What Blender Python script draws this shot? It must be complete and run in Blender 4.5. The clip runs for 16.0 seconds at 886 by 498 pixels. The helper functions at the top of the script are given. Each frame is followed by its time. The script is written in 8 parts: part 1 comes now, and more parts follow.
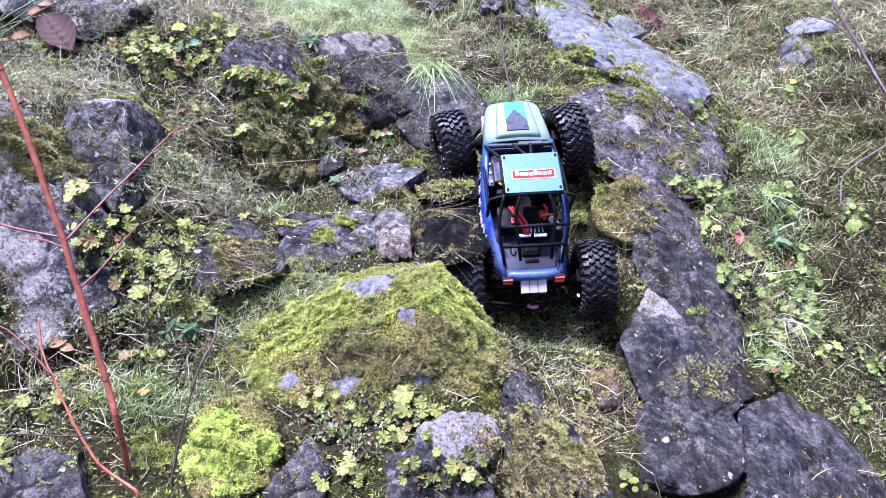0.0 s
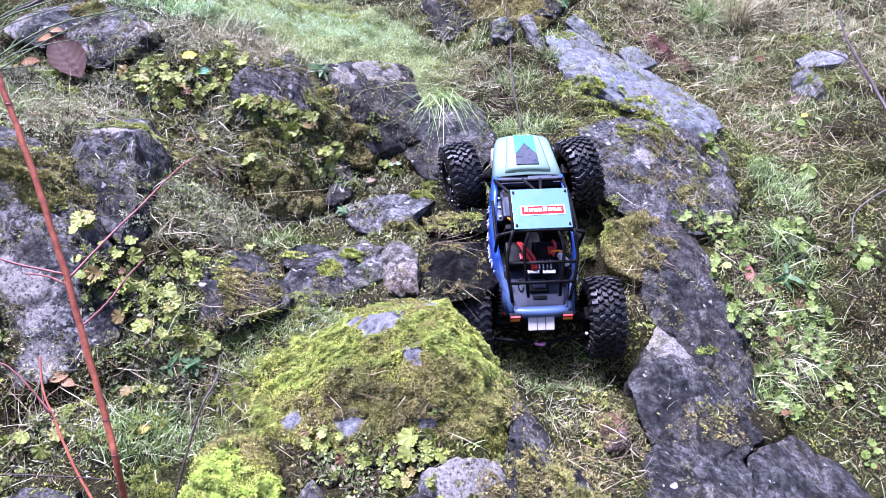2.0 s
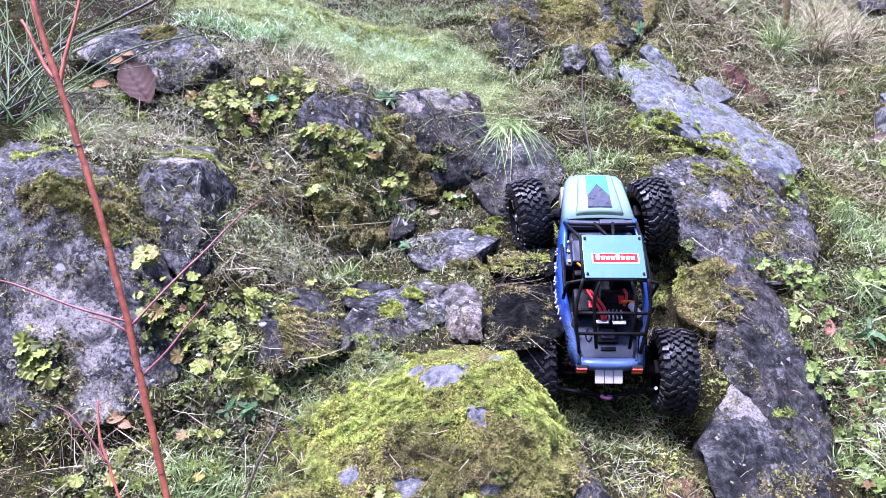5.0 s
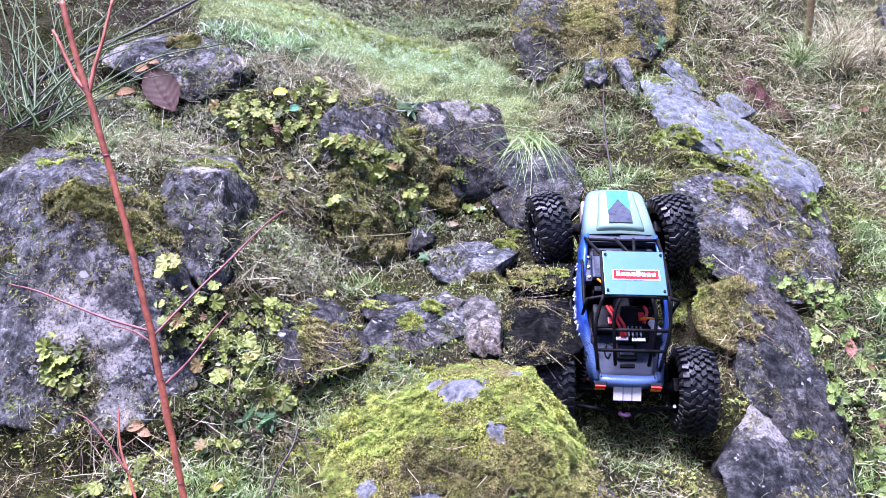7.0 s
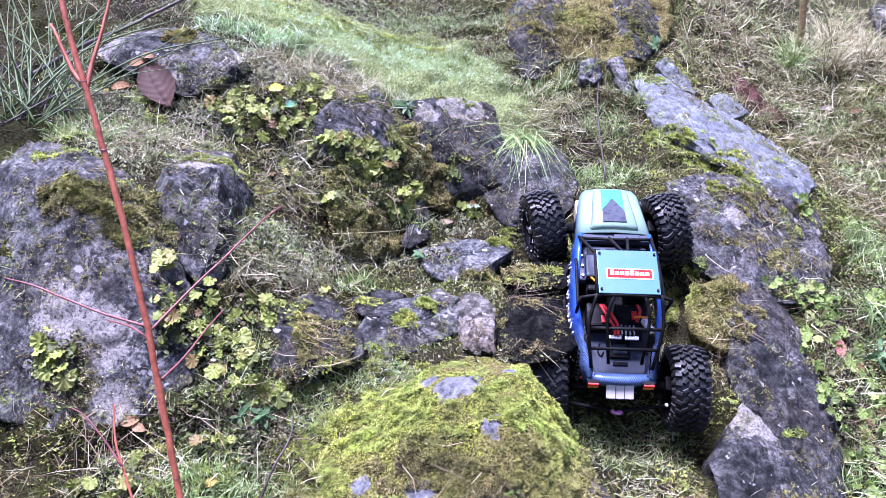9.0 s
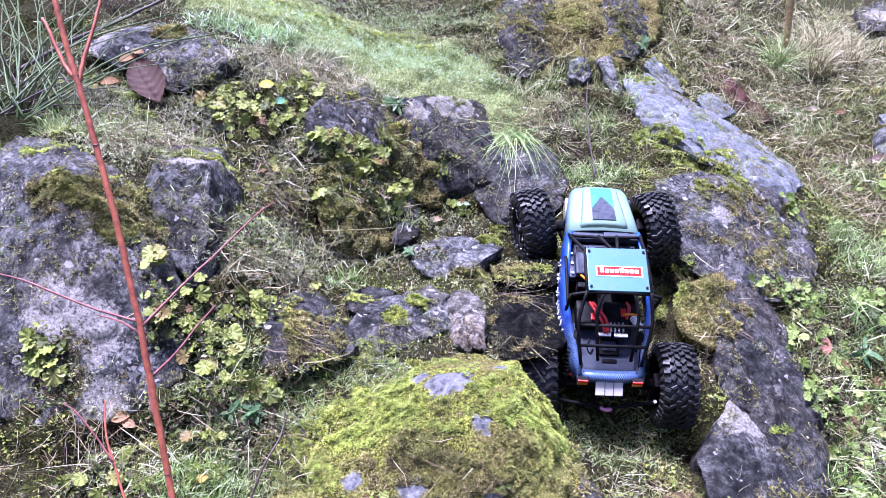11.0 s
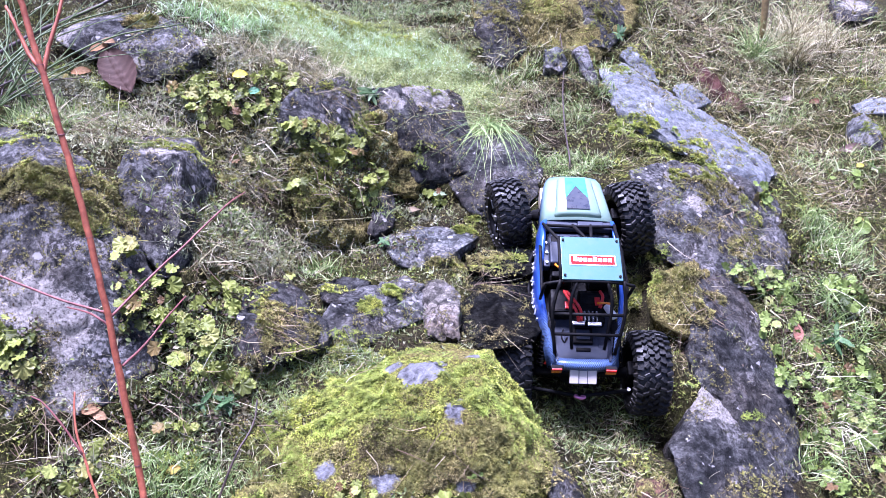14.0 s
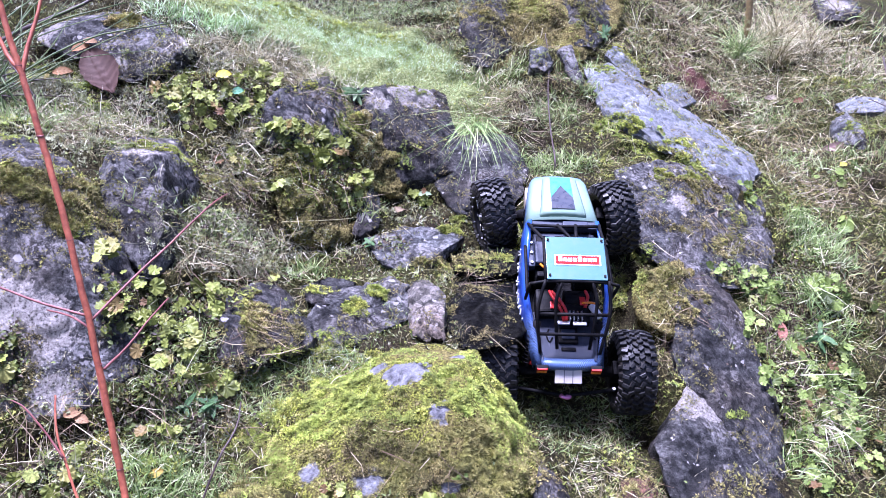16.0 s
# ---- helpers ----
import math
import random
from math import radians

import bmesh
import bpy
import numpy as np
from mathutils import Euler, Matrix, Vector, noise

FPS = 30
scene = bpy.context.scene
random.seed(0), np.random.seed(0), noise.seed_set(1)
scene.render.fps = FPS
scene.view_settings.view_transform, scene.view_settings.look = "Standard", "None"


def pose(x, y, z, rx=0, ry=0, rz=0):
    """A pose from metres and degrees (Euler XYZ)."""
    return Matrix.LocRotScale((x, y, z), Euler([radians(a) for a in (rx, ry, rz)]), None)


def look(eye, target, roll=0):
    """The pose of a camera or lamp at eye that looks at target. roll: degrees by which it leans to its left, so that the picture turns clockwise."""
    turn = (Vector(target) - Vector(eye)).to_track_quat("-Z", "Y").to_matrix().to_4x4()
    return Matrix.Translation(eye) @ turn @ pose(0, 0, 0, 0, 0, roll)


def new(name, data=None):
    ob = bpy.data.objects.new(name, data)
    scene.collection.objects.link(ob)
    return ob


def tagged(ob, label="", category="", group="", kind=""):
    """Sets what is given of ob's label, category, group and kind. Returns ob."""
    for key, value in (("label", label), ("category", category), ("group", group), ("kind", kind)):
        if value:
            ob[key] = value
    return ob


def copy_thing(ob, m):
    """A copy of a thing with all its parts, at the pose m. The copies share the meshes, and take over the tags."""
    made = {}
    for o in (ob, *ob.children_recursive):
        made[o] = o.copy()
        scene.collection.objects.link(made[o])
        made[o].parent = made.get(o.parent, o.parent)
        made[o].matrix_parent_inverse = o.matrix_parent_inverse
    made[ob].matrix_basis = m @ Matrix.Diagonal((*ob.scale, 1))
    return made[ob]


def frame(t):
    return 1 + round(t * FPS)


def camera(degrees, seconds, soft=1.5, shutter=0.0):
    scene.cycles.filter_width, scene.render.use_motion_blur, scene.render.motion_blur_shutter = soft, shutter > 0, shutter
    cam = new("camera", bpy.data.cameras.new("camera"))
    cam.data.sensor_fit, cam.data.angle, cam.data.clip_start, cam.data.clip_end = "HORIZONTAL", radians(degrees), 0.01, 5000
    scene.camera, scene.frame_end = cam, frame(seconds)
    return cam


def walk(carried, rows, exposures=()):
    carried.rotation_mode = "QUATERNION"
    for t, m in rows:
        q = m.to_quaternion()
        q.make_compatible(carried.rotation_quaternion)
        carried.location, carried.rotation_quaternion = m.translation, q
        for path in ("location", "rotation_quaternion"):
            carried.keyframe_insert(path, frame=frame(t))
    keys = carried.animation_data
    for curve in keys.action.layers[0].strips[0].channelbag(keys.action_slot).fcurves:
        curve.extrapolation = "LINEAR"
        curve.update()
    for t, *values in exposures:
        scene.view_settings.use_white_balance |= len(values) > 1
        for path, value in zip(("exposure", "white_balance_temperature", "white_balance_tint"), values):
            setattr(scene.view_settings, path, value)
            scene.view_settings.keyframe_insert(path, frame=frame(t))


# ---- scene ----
cam = camera(57.237, 16.0, soft=0.5)
PATH = [
    (0.0, pose(-0.2491, -1.2198, 0.4667, 65.751, 2.284, -6.137)),
    (0.5, pose(-0.2470, -1.2150, 0.4705, 65.963, 2.235, -6.181)),
    (1.0, pose(-0.2458, -1.2128, 0.4717, 66.259, 2.069, -6.136)),
    (1.5, pose(-0.2464, -1.2106, 0.4732, 66.620, 1.809, -5.893)),
    (2.0, pose(-0.2492, -1.1971, 0.4866, 66.988, 1.529, -5.389)),
    (2.5, pose(-0.2498, -1.1771, 0.4924, 67.238, 1.340, -4.759)),
    (3.0, pose(-0.2498, -1.1630, 0.4953, 67.321, 1.173, -4.174)),
    (3.5, pose(-0.2514, -1.1466, 0.5027, 67.271, 1.109, -3.517)),
    (4.0, pose(-0.2547, -1.1428, 0.5036, 67.250, 1.041, -2.764)),
    (4.5, pose(-0.2625, -1.1384, 0.5159, 67.297, 0.890, -1.906)),
    (7.0, pose(-0.2794, -1.1301, 0.5296, 67.965, -0.002, 0.018)),
    (7.5, pose(-0.2812, -1.1327, 0.5285, 67.880, -0.159, 0.023)),
    (8.0, pose(-0.2833, -1.1325, 0.5282, 67.797, -0.348, -0.050)),
    (8.5, pose(-0.2826, -1.1340, 0.5288, 67.743, -0.501, -0.208)),
    (9.0, pose(-0.2862, -1.1329, 0.5317, 67.748, -0.711, -0.427)),
    (11.5, pose(-0.2928, -1.1372, 0.5302, 67.639, -1.332, -1.453)),
    (12.0, pose(-0.2919, -1.1346, 0.5306, 67.592, -1.373, -1.691)),
    (12.5, pose(-0.2871, -1.1338, 0.5329, 67.582, -1.413, -1.963)),
    (13.0, pose(-0.2836, -1.1352, 0.5300, 67.492, -1.407, -2.190)),
    (13.5, pose(-0.2838, -1.1361, 0.5288, 67.256, -1.437, -2.320)),
    (14.0, pose(-0.2790, -1.1388, 0.5291, 67.095, -1.439, -2.429)),
    (14.5, pose(-0.2773, -1.1378, 0.5295, 67.042, -1.435, -2.614)),
    (15.0, pose(-0.2762, -1.1361, 0.5313, 67.154, -1.522, -2.941)),
    (15.5, pose(-0.2755, -1.1345, 0.5319, 67.146, -1.580, -3.163)),
    (16.0, pose(-0.2742, -1.1365, 0.5304, 67.043, -1.571, -3.280)),
]
walk(cam, PATH, exposures=[(0.0, 2.0, 5130, 41), (16.0, 2.0, 5130, 41)])

# ---- sky and sun: bright overcast day ----
world = bpy.data.worlds.new("sky")
scene.world = world
world.use_nodes = True
wn = world.node_tree.nodes
sky = wn.new("ShaderNodeTexSky")
sky.sky_type, sky.sun_disc = "NISHITA", False
sky.sun_elevation, sky.sun_rotation = radians(77), radians(-75)
sky.air_density, sky.dust_density = 1.0, 3.0
wn["Background"].inputs["Strength"].default_value = 0.052
world.node_tree.links.new(sky.outputs["Color"], wn["Background"].inputs["Color"])
sun_data = bpy.data.lights.new("sun", "SUN")
sun_data.energy, sun_data.angle, sun_data.color = 4.0, radians(24), (1.0, 0.98, 0.95)
sun = new("sun", sun_data)
sun.matrix_basis = look((-0.9, 0.25, 4.0), (0, 0, 0))


# ---- materials ----
def material(name, rough=0.7, metal=0.0, spec=0.5):
    m = bpy.data.materials.new(name)
    m.use_nodes = True
    n, l = m.node_tree.nodes, m.node_tree.links
    b = n["Principled BSDF"]
    b.inputs["Roughness"].default_value = rough
    b.inputs["Metallic"].default_value = metal
    b.inputs["Specular IOR Level"].default_value = spec
    return m, n, l, b


def tex_noise(n, l, coord, scale, detail=6, rough=0.6):
    t = n.new("ShaderNodeTexNoise")
    t.inputs["Scale"].default_value, t.inputs["Detail"].default_value, t.inputs["Roughness"].default_value = scale, detail, rough
    l.new(coord, t.inputs["Vector"])
    return t.outputs["Fac"]


def ramp(n, l, fac, stops):
    r = n.new("ShaderNodeValToRGB")
    e = r.color_ramp.elements
    while len(e) < len(stops):
        e.new(0.5)
    for k, (p, c) in zip(e, stops):
        k.position, k.color = p, (*c, 1) if len(c) == 3 else c
    l.new(fac, r.inputs["Fac"])
    return r.outputs["Color"]


def grey(v):
    return (v, v, v)


def mix(n, l, fac, a, b, kind="MIX"):
    x = n.new("ShaderNodeMix")
    x.data_type, x.blend_type = "RGBA", kind
    for sock, v in ((x.inputs["Factor"], fac), (x.inputs[6], a), (x.inputs[7], b)):
        if isinstance(v, (int, float)):
            sock.default_value = v
        elif isinstance(v, tuple):
            sock.default_value = (*v, 1)
        else:
            l.new(v, sock)
    return x.outputs[2]


def bump(n, l, b, height, strength, distance):
    k = n.new("ShaderNodeBump")
    k.inputs["Strength"].default_value, k.inputs["Distance"].default_value = strength, distance
    l.new(height, k.inputs["Height"])
    l.new(k.outputs["Normal"], b.inputs["Normal"])


def voronoi_spots(n, l, coord, scale, keep, reach):
    """Small round spots: only a share of the cells holds one, each of its own size."""
    warp = n.new("ShaderNodeVectorMath")
    warp.operation = "ADD"
    wob = n.new("ShaderNodeTexNoise")
    wob.inputs["Scale"].default_value, wob.inputs["Detail"].default_value = scale * 2.2, 3
    l.new(coord, wob.inputs["Vector"])
    small = n.new("ShaderNodeVectorMath")
    small.operation = "SCALE"
    small.inputs["Scale"].default_value = 0.9 / scale
    l.new(wob.outputs["Color"], small.inputs[0])
    l.new(coord, warp.inputs[0])
    l.new(small.outputs[0], warp.inputs[1])
    t = n.new("ShaderNodeTexVoronoi")
    t.inputs["Scale"].default_value = scale
    l.new(warp.outputs[0], t.inputs["Vector"])
    size = ramp(n, l, t.outputs["Color"], [(keep, grey(0)), (1.0, grey(reach))])
    less = n.new("ShaderNodeMath")
    less.operation = "SUBTRACT"
    l.new(size, less.inputs[0])
    l.new(t.outputs["Distance"], less.inputs[1])
    return ramp(n, l, less.outputs[0], [(0.0, grey(0)), (0.08, grey(1))])


def rock_material(name, dark, light, tint, lichen, moss, crust=(), spec=0.16):
    """Basalt with fine brown-grey grain, spots of pale lichen, a green film and, where given, crusts of pale lichen or
    a painted lit top (place, reach).
    """
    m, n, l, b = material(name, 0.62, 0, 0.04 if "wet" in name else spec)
    co = n.new("ShaderNodeTexCoord").outputs["Object"]
    mid = tuple((p + q) / 2 for p, q in zip(dark, light))
    rough_grain = 0.4 if "pale" in name else 1.0
    base = ramp(n, l, tex_noise(n, l, co, 26, 12, 0.74), [(0.38, dark), (0.52, mid), (0.64, light)])
    c = mix(n, l, ramp(n, l, tex_noise(n, l, co, 8, 7, 0.62), [(0.46, grey(0)), (0.66, grey(0.6))]), base, tint)
    c = mix(n, l, 0.85 * rough_grain, c, ramp(n, l, tex_noise(n, l, co, 170, 8, 0.8), [(0.37, grey(0.12)), (0.5, grey(0.9)), (0.63, grey(1.9))]), "MULTIPLY")
    c = mix(n, l, 0.7 * rough_grain, c, ramp(n, l, tex_noise(n, l, co, 64, 6, 0.65), [(0.42, grey(0.28)), (0.58, grey(1.6))]), "MULTIPLY")
    c = mix(n, l, 0.5, c, ramp(n, l, tex_noise(n, l, co, 430, 3, 0.6), [(0.38, grey(0.30)), (0.55, grey(1.25))]), "MULTIPLY")
    cracks = n.new("ShaderNodeTexVoronoi")
    cracks.feature = "DISTANCE_TO_EDGE"
    cracks.inputs["Scale"].default_value = 16
    wave = n.new("ShaderNodeVectorMath")
    wave.operation = "MULTIPLY_ADD"
    swirl = n.new("ShaderNodeTexNoise")
    swirl.inputs["Scale"].default_value, swirl.inputs["Detail"].default_value = 22, 6
    l.new(co, swirl.inputs["Vector"])
    l.new(swirl.outputs["Color"], wave.inputs[0])
    wave.inputs[1].default_value = (0.09, 0.09, 0.09)
    l.new(co, wave.inputs[2])
    l.new(wave.outputs[0], cracks.inputs["Vector"])
    c = mix(n, l, 0.75 * rough_grain, c, ramp(n, l, cracks.outputs["Distance"], [(0.0, grey(0.22)), (0.035, grey(1.0))]), "MULTIPLY")
    # lichen: fine crumbs in patches, and single round spots
    area = ramp(n, l, tex_noise(n, l, co, 17, 5, 0.65), [(lichen - 0.08, grey(0)), (lichen + 0.06, grey(1))])
    crumbs = ramp(n, l, tex_noise(n, l, co, 210, 4, 0.6), [(0.50, grey(0)), (0.58, grey(0.8))])
    c = mix(n, l, mix(n, l, 1.0, crumbs, area, "MULTIPLY"), c, (0.25, 0.235, 0.225))
    c = mix(n, l, voronoi_spots(n, l, co, 80, 0.35 + 0.55 * lichen, 2.6 * max(0.0, 0.80 - lichen)), c, (0.30, 0.285, 0.27))
    for place, reach in crust:
        d = n.new("ShaderNodeVectorMath")
        d.operation = "DISTANCE"
        l.new(co, d.inputs[0])
        d.inputs[1].default_value = place
        wob = n.new("ShaderNodeMath")
        wob.operation = "MULTIPLY_ADD"
        l.new(tex_noise(n, l, co, 30, 12, 0.78), wob.inputs[0])
        wob.inputs[1].default_value = reach * 2.4
        l.new(d.outputs["Value"], wob.inputs[2])
        f = ramp(n, l, wob.outputs[0], [(reach * 2.02, grey(0.95)), (reach * 2.07, grey(0))])
        pale = ramp(n, l, tex_noise(n, l, co, 260, 6, 0.75), [(0.38, (0.045, 0.040, 0.035)), (0.46, (0.21, 0.192, 0.168)), (0.66, (0.41, 0.38, 0.335))])
        c = mix(n, l, f, c, pale)
    film = ramp(n, l, tex_noise(n, l, co, 19, 9, 0.78), [(moss, grey(0)), (moss + 0.08, grey(0.85))])
    olive = ramp(n, l, tex_noise(n, l, co, 240, 4, 0.7), [(0.35, (0.014, 0.013, 0.005)), (0.5, (0.055, 0.056, 0.014)), (0.68, (0.14, 0.14, 0.035))])
    c = mix(n, l, film, c, olive)
    l.new(c, b.inputs["Base Color"])
    l.new(ramp(n, l, tex_noise(n, l, co, 40, 6, 0.7), [(0.35, grey(0.45)), (0.65, grey(0.9))]), b.inputs["Roughness"])
    h = mix(n, l, 0.45, tex_noise(n, l, co, 85, 12, 0.8), tex_noise(n, l, co, 480, 5, 0.75))
    bump(n, l, b, h, 0.9, 0.007)
    return m


def moss_skin(name="moss_skin", bare_at=(), browning=(0.46, 0.60)):
    """Wet mat of moss over stone: yellow-green crumbs over brown, with worn places (place, reach) where grey stone shows."""
    m, n, l, b = material(name, 0.9, 0, 0.1)
    co = n.new("ShaderNodeTexCoord").outputs["Object"]
    c = ramp(n, l, tex_noise(n, l, co, 330, 4, 0.65), [(0.34, (0.012, 0.010, 0.004)), (0.48, (0.07, 0.068, 0.014)), (0.60, (0.21, 0.22, 0.035)), (0.72, (0.42, 0.42, 0.08))])
    brown = ramp(n, l, tex_noise(n, l, co, 300, 4, 0.65), [(0.36, (0.016, 0.012, 0.006)), (0.50, (0.11, 0.088, 0.030)), (0.62, (0.25, 0.21, 0.075)), (0.74, (0.42, 0.37, 0.15))])
    c = mix(n, l, ramp(n, l, tex_noise(n, l, co, 11, 6, 0.65), [(browning[0], grey(0)), (browning[1], grey(0.9))]), c, brown)
    stone = ramp(n, l, tex_noise(n, l, co, 90, 10, 0.75), [(0.34, (0.035, 0.035, 0.037)), (0.5, (0.13, 0.13, 0.135)), (0.68, (0.25, 0.25, 0.26))])
    for place, reach in bare_at:
        d = n.new("ShaderNodeVectorMath")
        d.operation = "DISTANCE"
        l.new(co, d.inputs[0])
        d.inputs[1].default_value = place
        wob = n.new("ShaderNodeMath")
        wob.operation = "MULTIPLY_ADD"
        l.new(tex_noise(n, l, co, 36, 8, 0.7), wob.inputs[0])
        wob.inputs[1].default_value = reach * 2.4
        l.new(d.outputs["Value"], wob.inputs[2])
        c = mix(n, l, ramp(n, l, wob.outputs[0], [(reach * 2.1, grey(1)), (reach * 2.2, grey(0))]), c, stone)
    l.new(c, b.inputs["Base Color"])
    bump(n, l, b, mix(n, l, 0.5, tex_noise(n, l, co, 330, 4, 0.65), tex_noise(n, l, co, 60, 6, 0.7)), 1.0, 0.006)
    return m


STONE = {
    # near-black tones carry the shade below the crawler and its overhang
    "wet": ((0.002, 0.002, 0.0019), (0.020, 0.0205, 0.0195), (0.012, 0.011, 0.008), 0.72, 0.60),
    "dark": ((0.008, 0.0083, 0.0080), (0.100, 0.098, 0.092), (0.055, 0.044, 0.034), 0.62, 0.60),
    "slate": ((0.009, 0.0093, 0.0090), (0.148, 0.146, 0.138), (0.084, 0.070, 0.057), 0.55, 0.60),
    "grey": ((0.018, 0.0188, 0.0182), (0.180, 0.186, 0.181), (0.105, 0.098, 0.088), 0.55, 0.62),
    "pale": ((0.110, 0.117, 0.122), (0.250, 0.263, 0.272), (0.17, 0.167, 0.158), 0.70, 0.56),
    "tan": ((0.045, 0.041, 0.035), (0.21, 0.192, 0.160), (0.14, 0.10, 0.07), 0.58, 0.66),
    "red": ((0.045, 0.022, 0.016), (0.17, 0.09, 0.06), (0.10, 0.08, 0.075), 0.62, 0.66),
}
ROCK = {k: rock_material(k + "_stone", *v) for k, v in STONE.items()}
ROCK["moss"] = moss_skin()
ROCK["brown_moss"] = moss_skin("brown_moss_skin", (), (0.30, 0.46))


# a scrape of bare red earth high on the bank
RED_EARTH = (0.537, 0.961, 0.135)


def soil_material():
    m, n, l, b = material("damp_soil", 0.9, 0, 0.08)
    co = n.new("ShaderNodeTexCoord").outputs["Object"]
    earth = ramp(n, l, tex_noise(n, l, co, 190, 8, 0.75), [(0.3, (0.004, 0.003, 0.003)), (0.5, (0.022, 0.016, 0.011)), (0.72, (0.08, 0.060, 0.040))])
    thatch = ramp(n, l, tex_noise(n, l, co, 300, 5, 0.7), [(0.36, (0.006, 0.005, 0.003)), (0.50, (0.034, 0.030, 0.012)), (0.62, (0.10, 0.088, 0.036)), (0.76, (0.30, 0.27, 0.14))])
    green = ramp(n, l, tex_noise(n, l, co, 280, 5, 0.7), [(0.36, (0.007, 0.007, 0.003)), (0.50, (0.036, 0.038, 0.010)), (0.62, (0.11, 0.118, 0.026)), (0.76, (0.28, 0.29, 0.08))])
    c = mix(n, l, ramp(n, l, tex_noise(n, l, co, 9, 9, 0.75), [(0.38, grey(0.15)), (0.52, grey(1))]), earth, thatch)
    c = mix(n, l, ramp(n, l, tex_noise(n, l, co, 6, 8, 0.72), [(0.47, grey(0)), (0.58, grey(1))]), c, green)
    # short turf on the upper ledge
    lawn = n.new("ShaderNodeMapping")
    lawn.vector_type = "POINT"
    lawn.inputs["Location"].default_value = (0.42 / 0.40, -0.57 / 0.22, 0)
    lawn.inputs["Scale"].default_value = (1 / 0.40, 1 / 0.22, 0)
    l.new(co, lawn.inputs["Vector"])
    ln = n.new("ShaderNodeVectorMath")
    ln.operation = "LENGTH"
    l.new(lawn.outputs[0], ln.inputs[0])
    edge = n.new("ShaderNodeMath")
    edge.operation = "MULTIPLY_ADD"
    l.new(tex_noise(n, l, co, 14, 7, 0.7), edge.inputs[0])
    edge.inputs[1].default_value = 0.9
    l.new(ln.outputs["Value"], edge.inputs[2])
    turf = ramp(n, l, tex_noise(n, l, co, 260, 5, 0.7), [(0.34, (0.045, 0.055, 0.016)), (0.46, (0.18, 0.22, 0.062)), (0.60, (0.40, 0.45, 0.19)), (0.74, (0.68, 0.70, 0.44))])
    half = n.new("ShaderNodeMath")
    half.operation = "MULTIPLY"
    half.inputs[1].default_value = 0.5
    l.new(edge.outputs[0], half.inputs[0])
    c = mix(n, l, ramp(n, l, half.outputs[0], [(0.62, grey(0.9)), (0.74, grey(0))]), c, turf)
    d = n.new("ShaderNodeVectorMath")
    d.operation = "DISTANCE"
    l.new(co, d.inputs[0])
    d.inputs[1].default_value = RED_EARTH
    wob = n.new("ShaderNodeMath")
    wob.operation = "MULTIPLY_ADD"
    l.new(tex_noise(n, l, co, 12, 6, 0.65), wob.inputs[0])
    wob.inputs[1].default_value = 0.16
    l.new(d.outputs["Value"], wob.inputs[2])
    red = ramp(n, l, wob.outputs[0], [(0.14, grey(0.9)), (0.22, grey(0))])
    c = mix(n, l, red, c, (0.11, 0.048, 0.040))
    f = ramp(n, l, tex_noise(n, l, co, 220, 4, 0.7), [(0.3, grey(0.4)), (0.7, grey(1.0))])
    c = mix(n, l, 0.8, c, f, "MULTIPLY")
    l.new(c, b.inputs["Base Color"])
    bump(n, l, b, mix(n, l, 0.5, tex_noise(n, l, co, 60, 8, 0.75), tex_noise(n, l, co, 330, 5, 0.7)), 1.0, 0.01)
    return m


SOIL = soil_material()


# ---- the bank: a leaning plane with soft swells and hollows (heights in mm, rows from the foot up) ----
SWELLS = np.array([float(v) for v in (
    "-141 47 20 -5 84 -2 23 -4 2 -184 13 -87 120 -46 -6 4 -28 4 -30 172 -100 90 -57 2 -39 -114 -69 -40 9 -25 -123 85 16 11 22 -60 "
    "-10 6 132 -64 -50 58 -30 -1 36 -26 19 -64 35 2 6 46 -68 103 4 29 -19 -60 84 -32 31 -104 70 1 5 -11 -43 62 5 36 -100 61 0 0 -5 -9 11 -6 73 -70 -19").split()]) / 1000
SWELL_X = np.tile(np.linspace(-1.0, 1.0, 9), 9)
SWELL_Y = np.repeat(np.linspace(-0.6, 1.4, 9), 9)
CAR_TURN = Matrix(((0.9980, 0.0512, -0.0377), (-0.0635, 0.8356, -0.5456), (0.0036, 0.5469, 0.8372)))
CAR = Matrix.LocRotScale((-0.0017, 0.0508, -0.0442), CAR_TURN.to_quaternion(), None)
AXLE, TRACK, TYRE_R, TYRE_W = 0.1465, 0.1035, 0.064, 0.054
HUBS = [CAR @ Vector((sx * TRACK, sy * AXLE, 0)) for sy in (1, -1) for sx in (-1, 1)]


def soil_z(x, y):
    far = 2.2 * np.tanh(y / 2.2)
    side = 2.0 * np.tanh(x / 2.0)
    z = -0.2869 * side + 0.4039 * far - 0.0681
    g = np.exp(-((np.asarray(x)[..., None] - SWELL_X) ** 2 + (np.asarray(y)[..., None] - SWELL_Y) ** 2) / 0.08)
    return z + g @ SWELLS


def grid_axis(a, b, step):
    mid = list(np.arange(a, b, step))
    out = [step * 1.35 ** k for k in range(1, 26)]
    return np.array([a - sum(out[:k]) for k in range(25, 0, -1)] + mid + [mid[-1] + sum(out[:k]) for k in range(1, 26)])


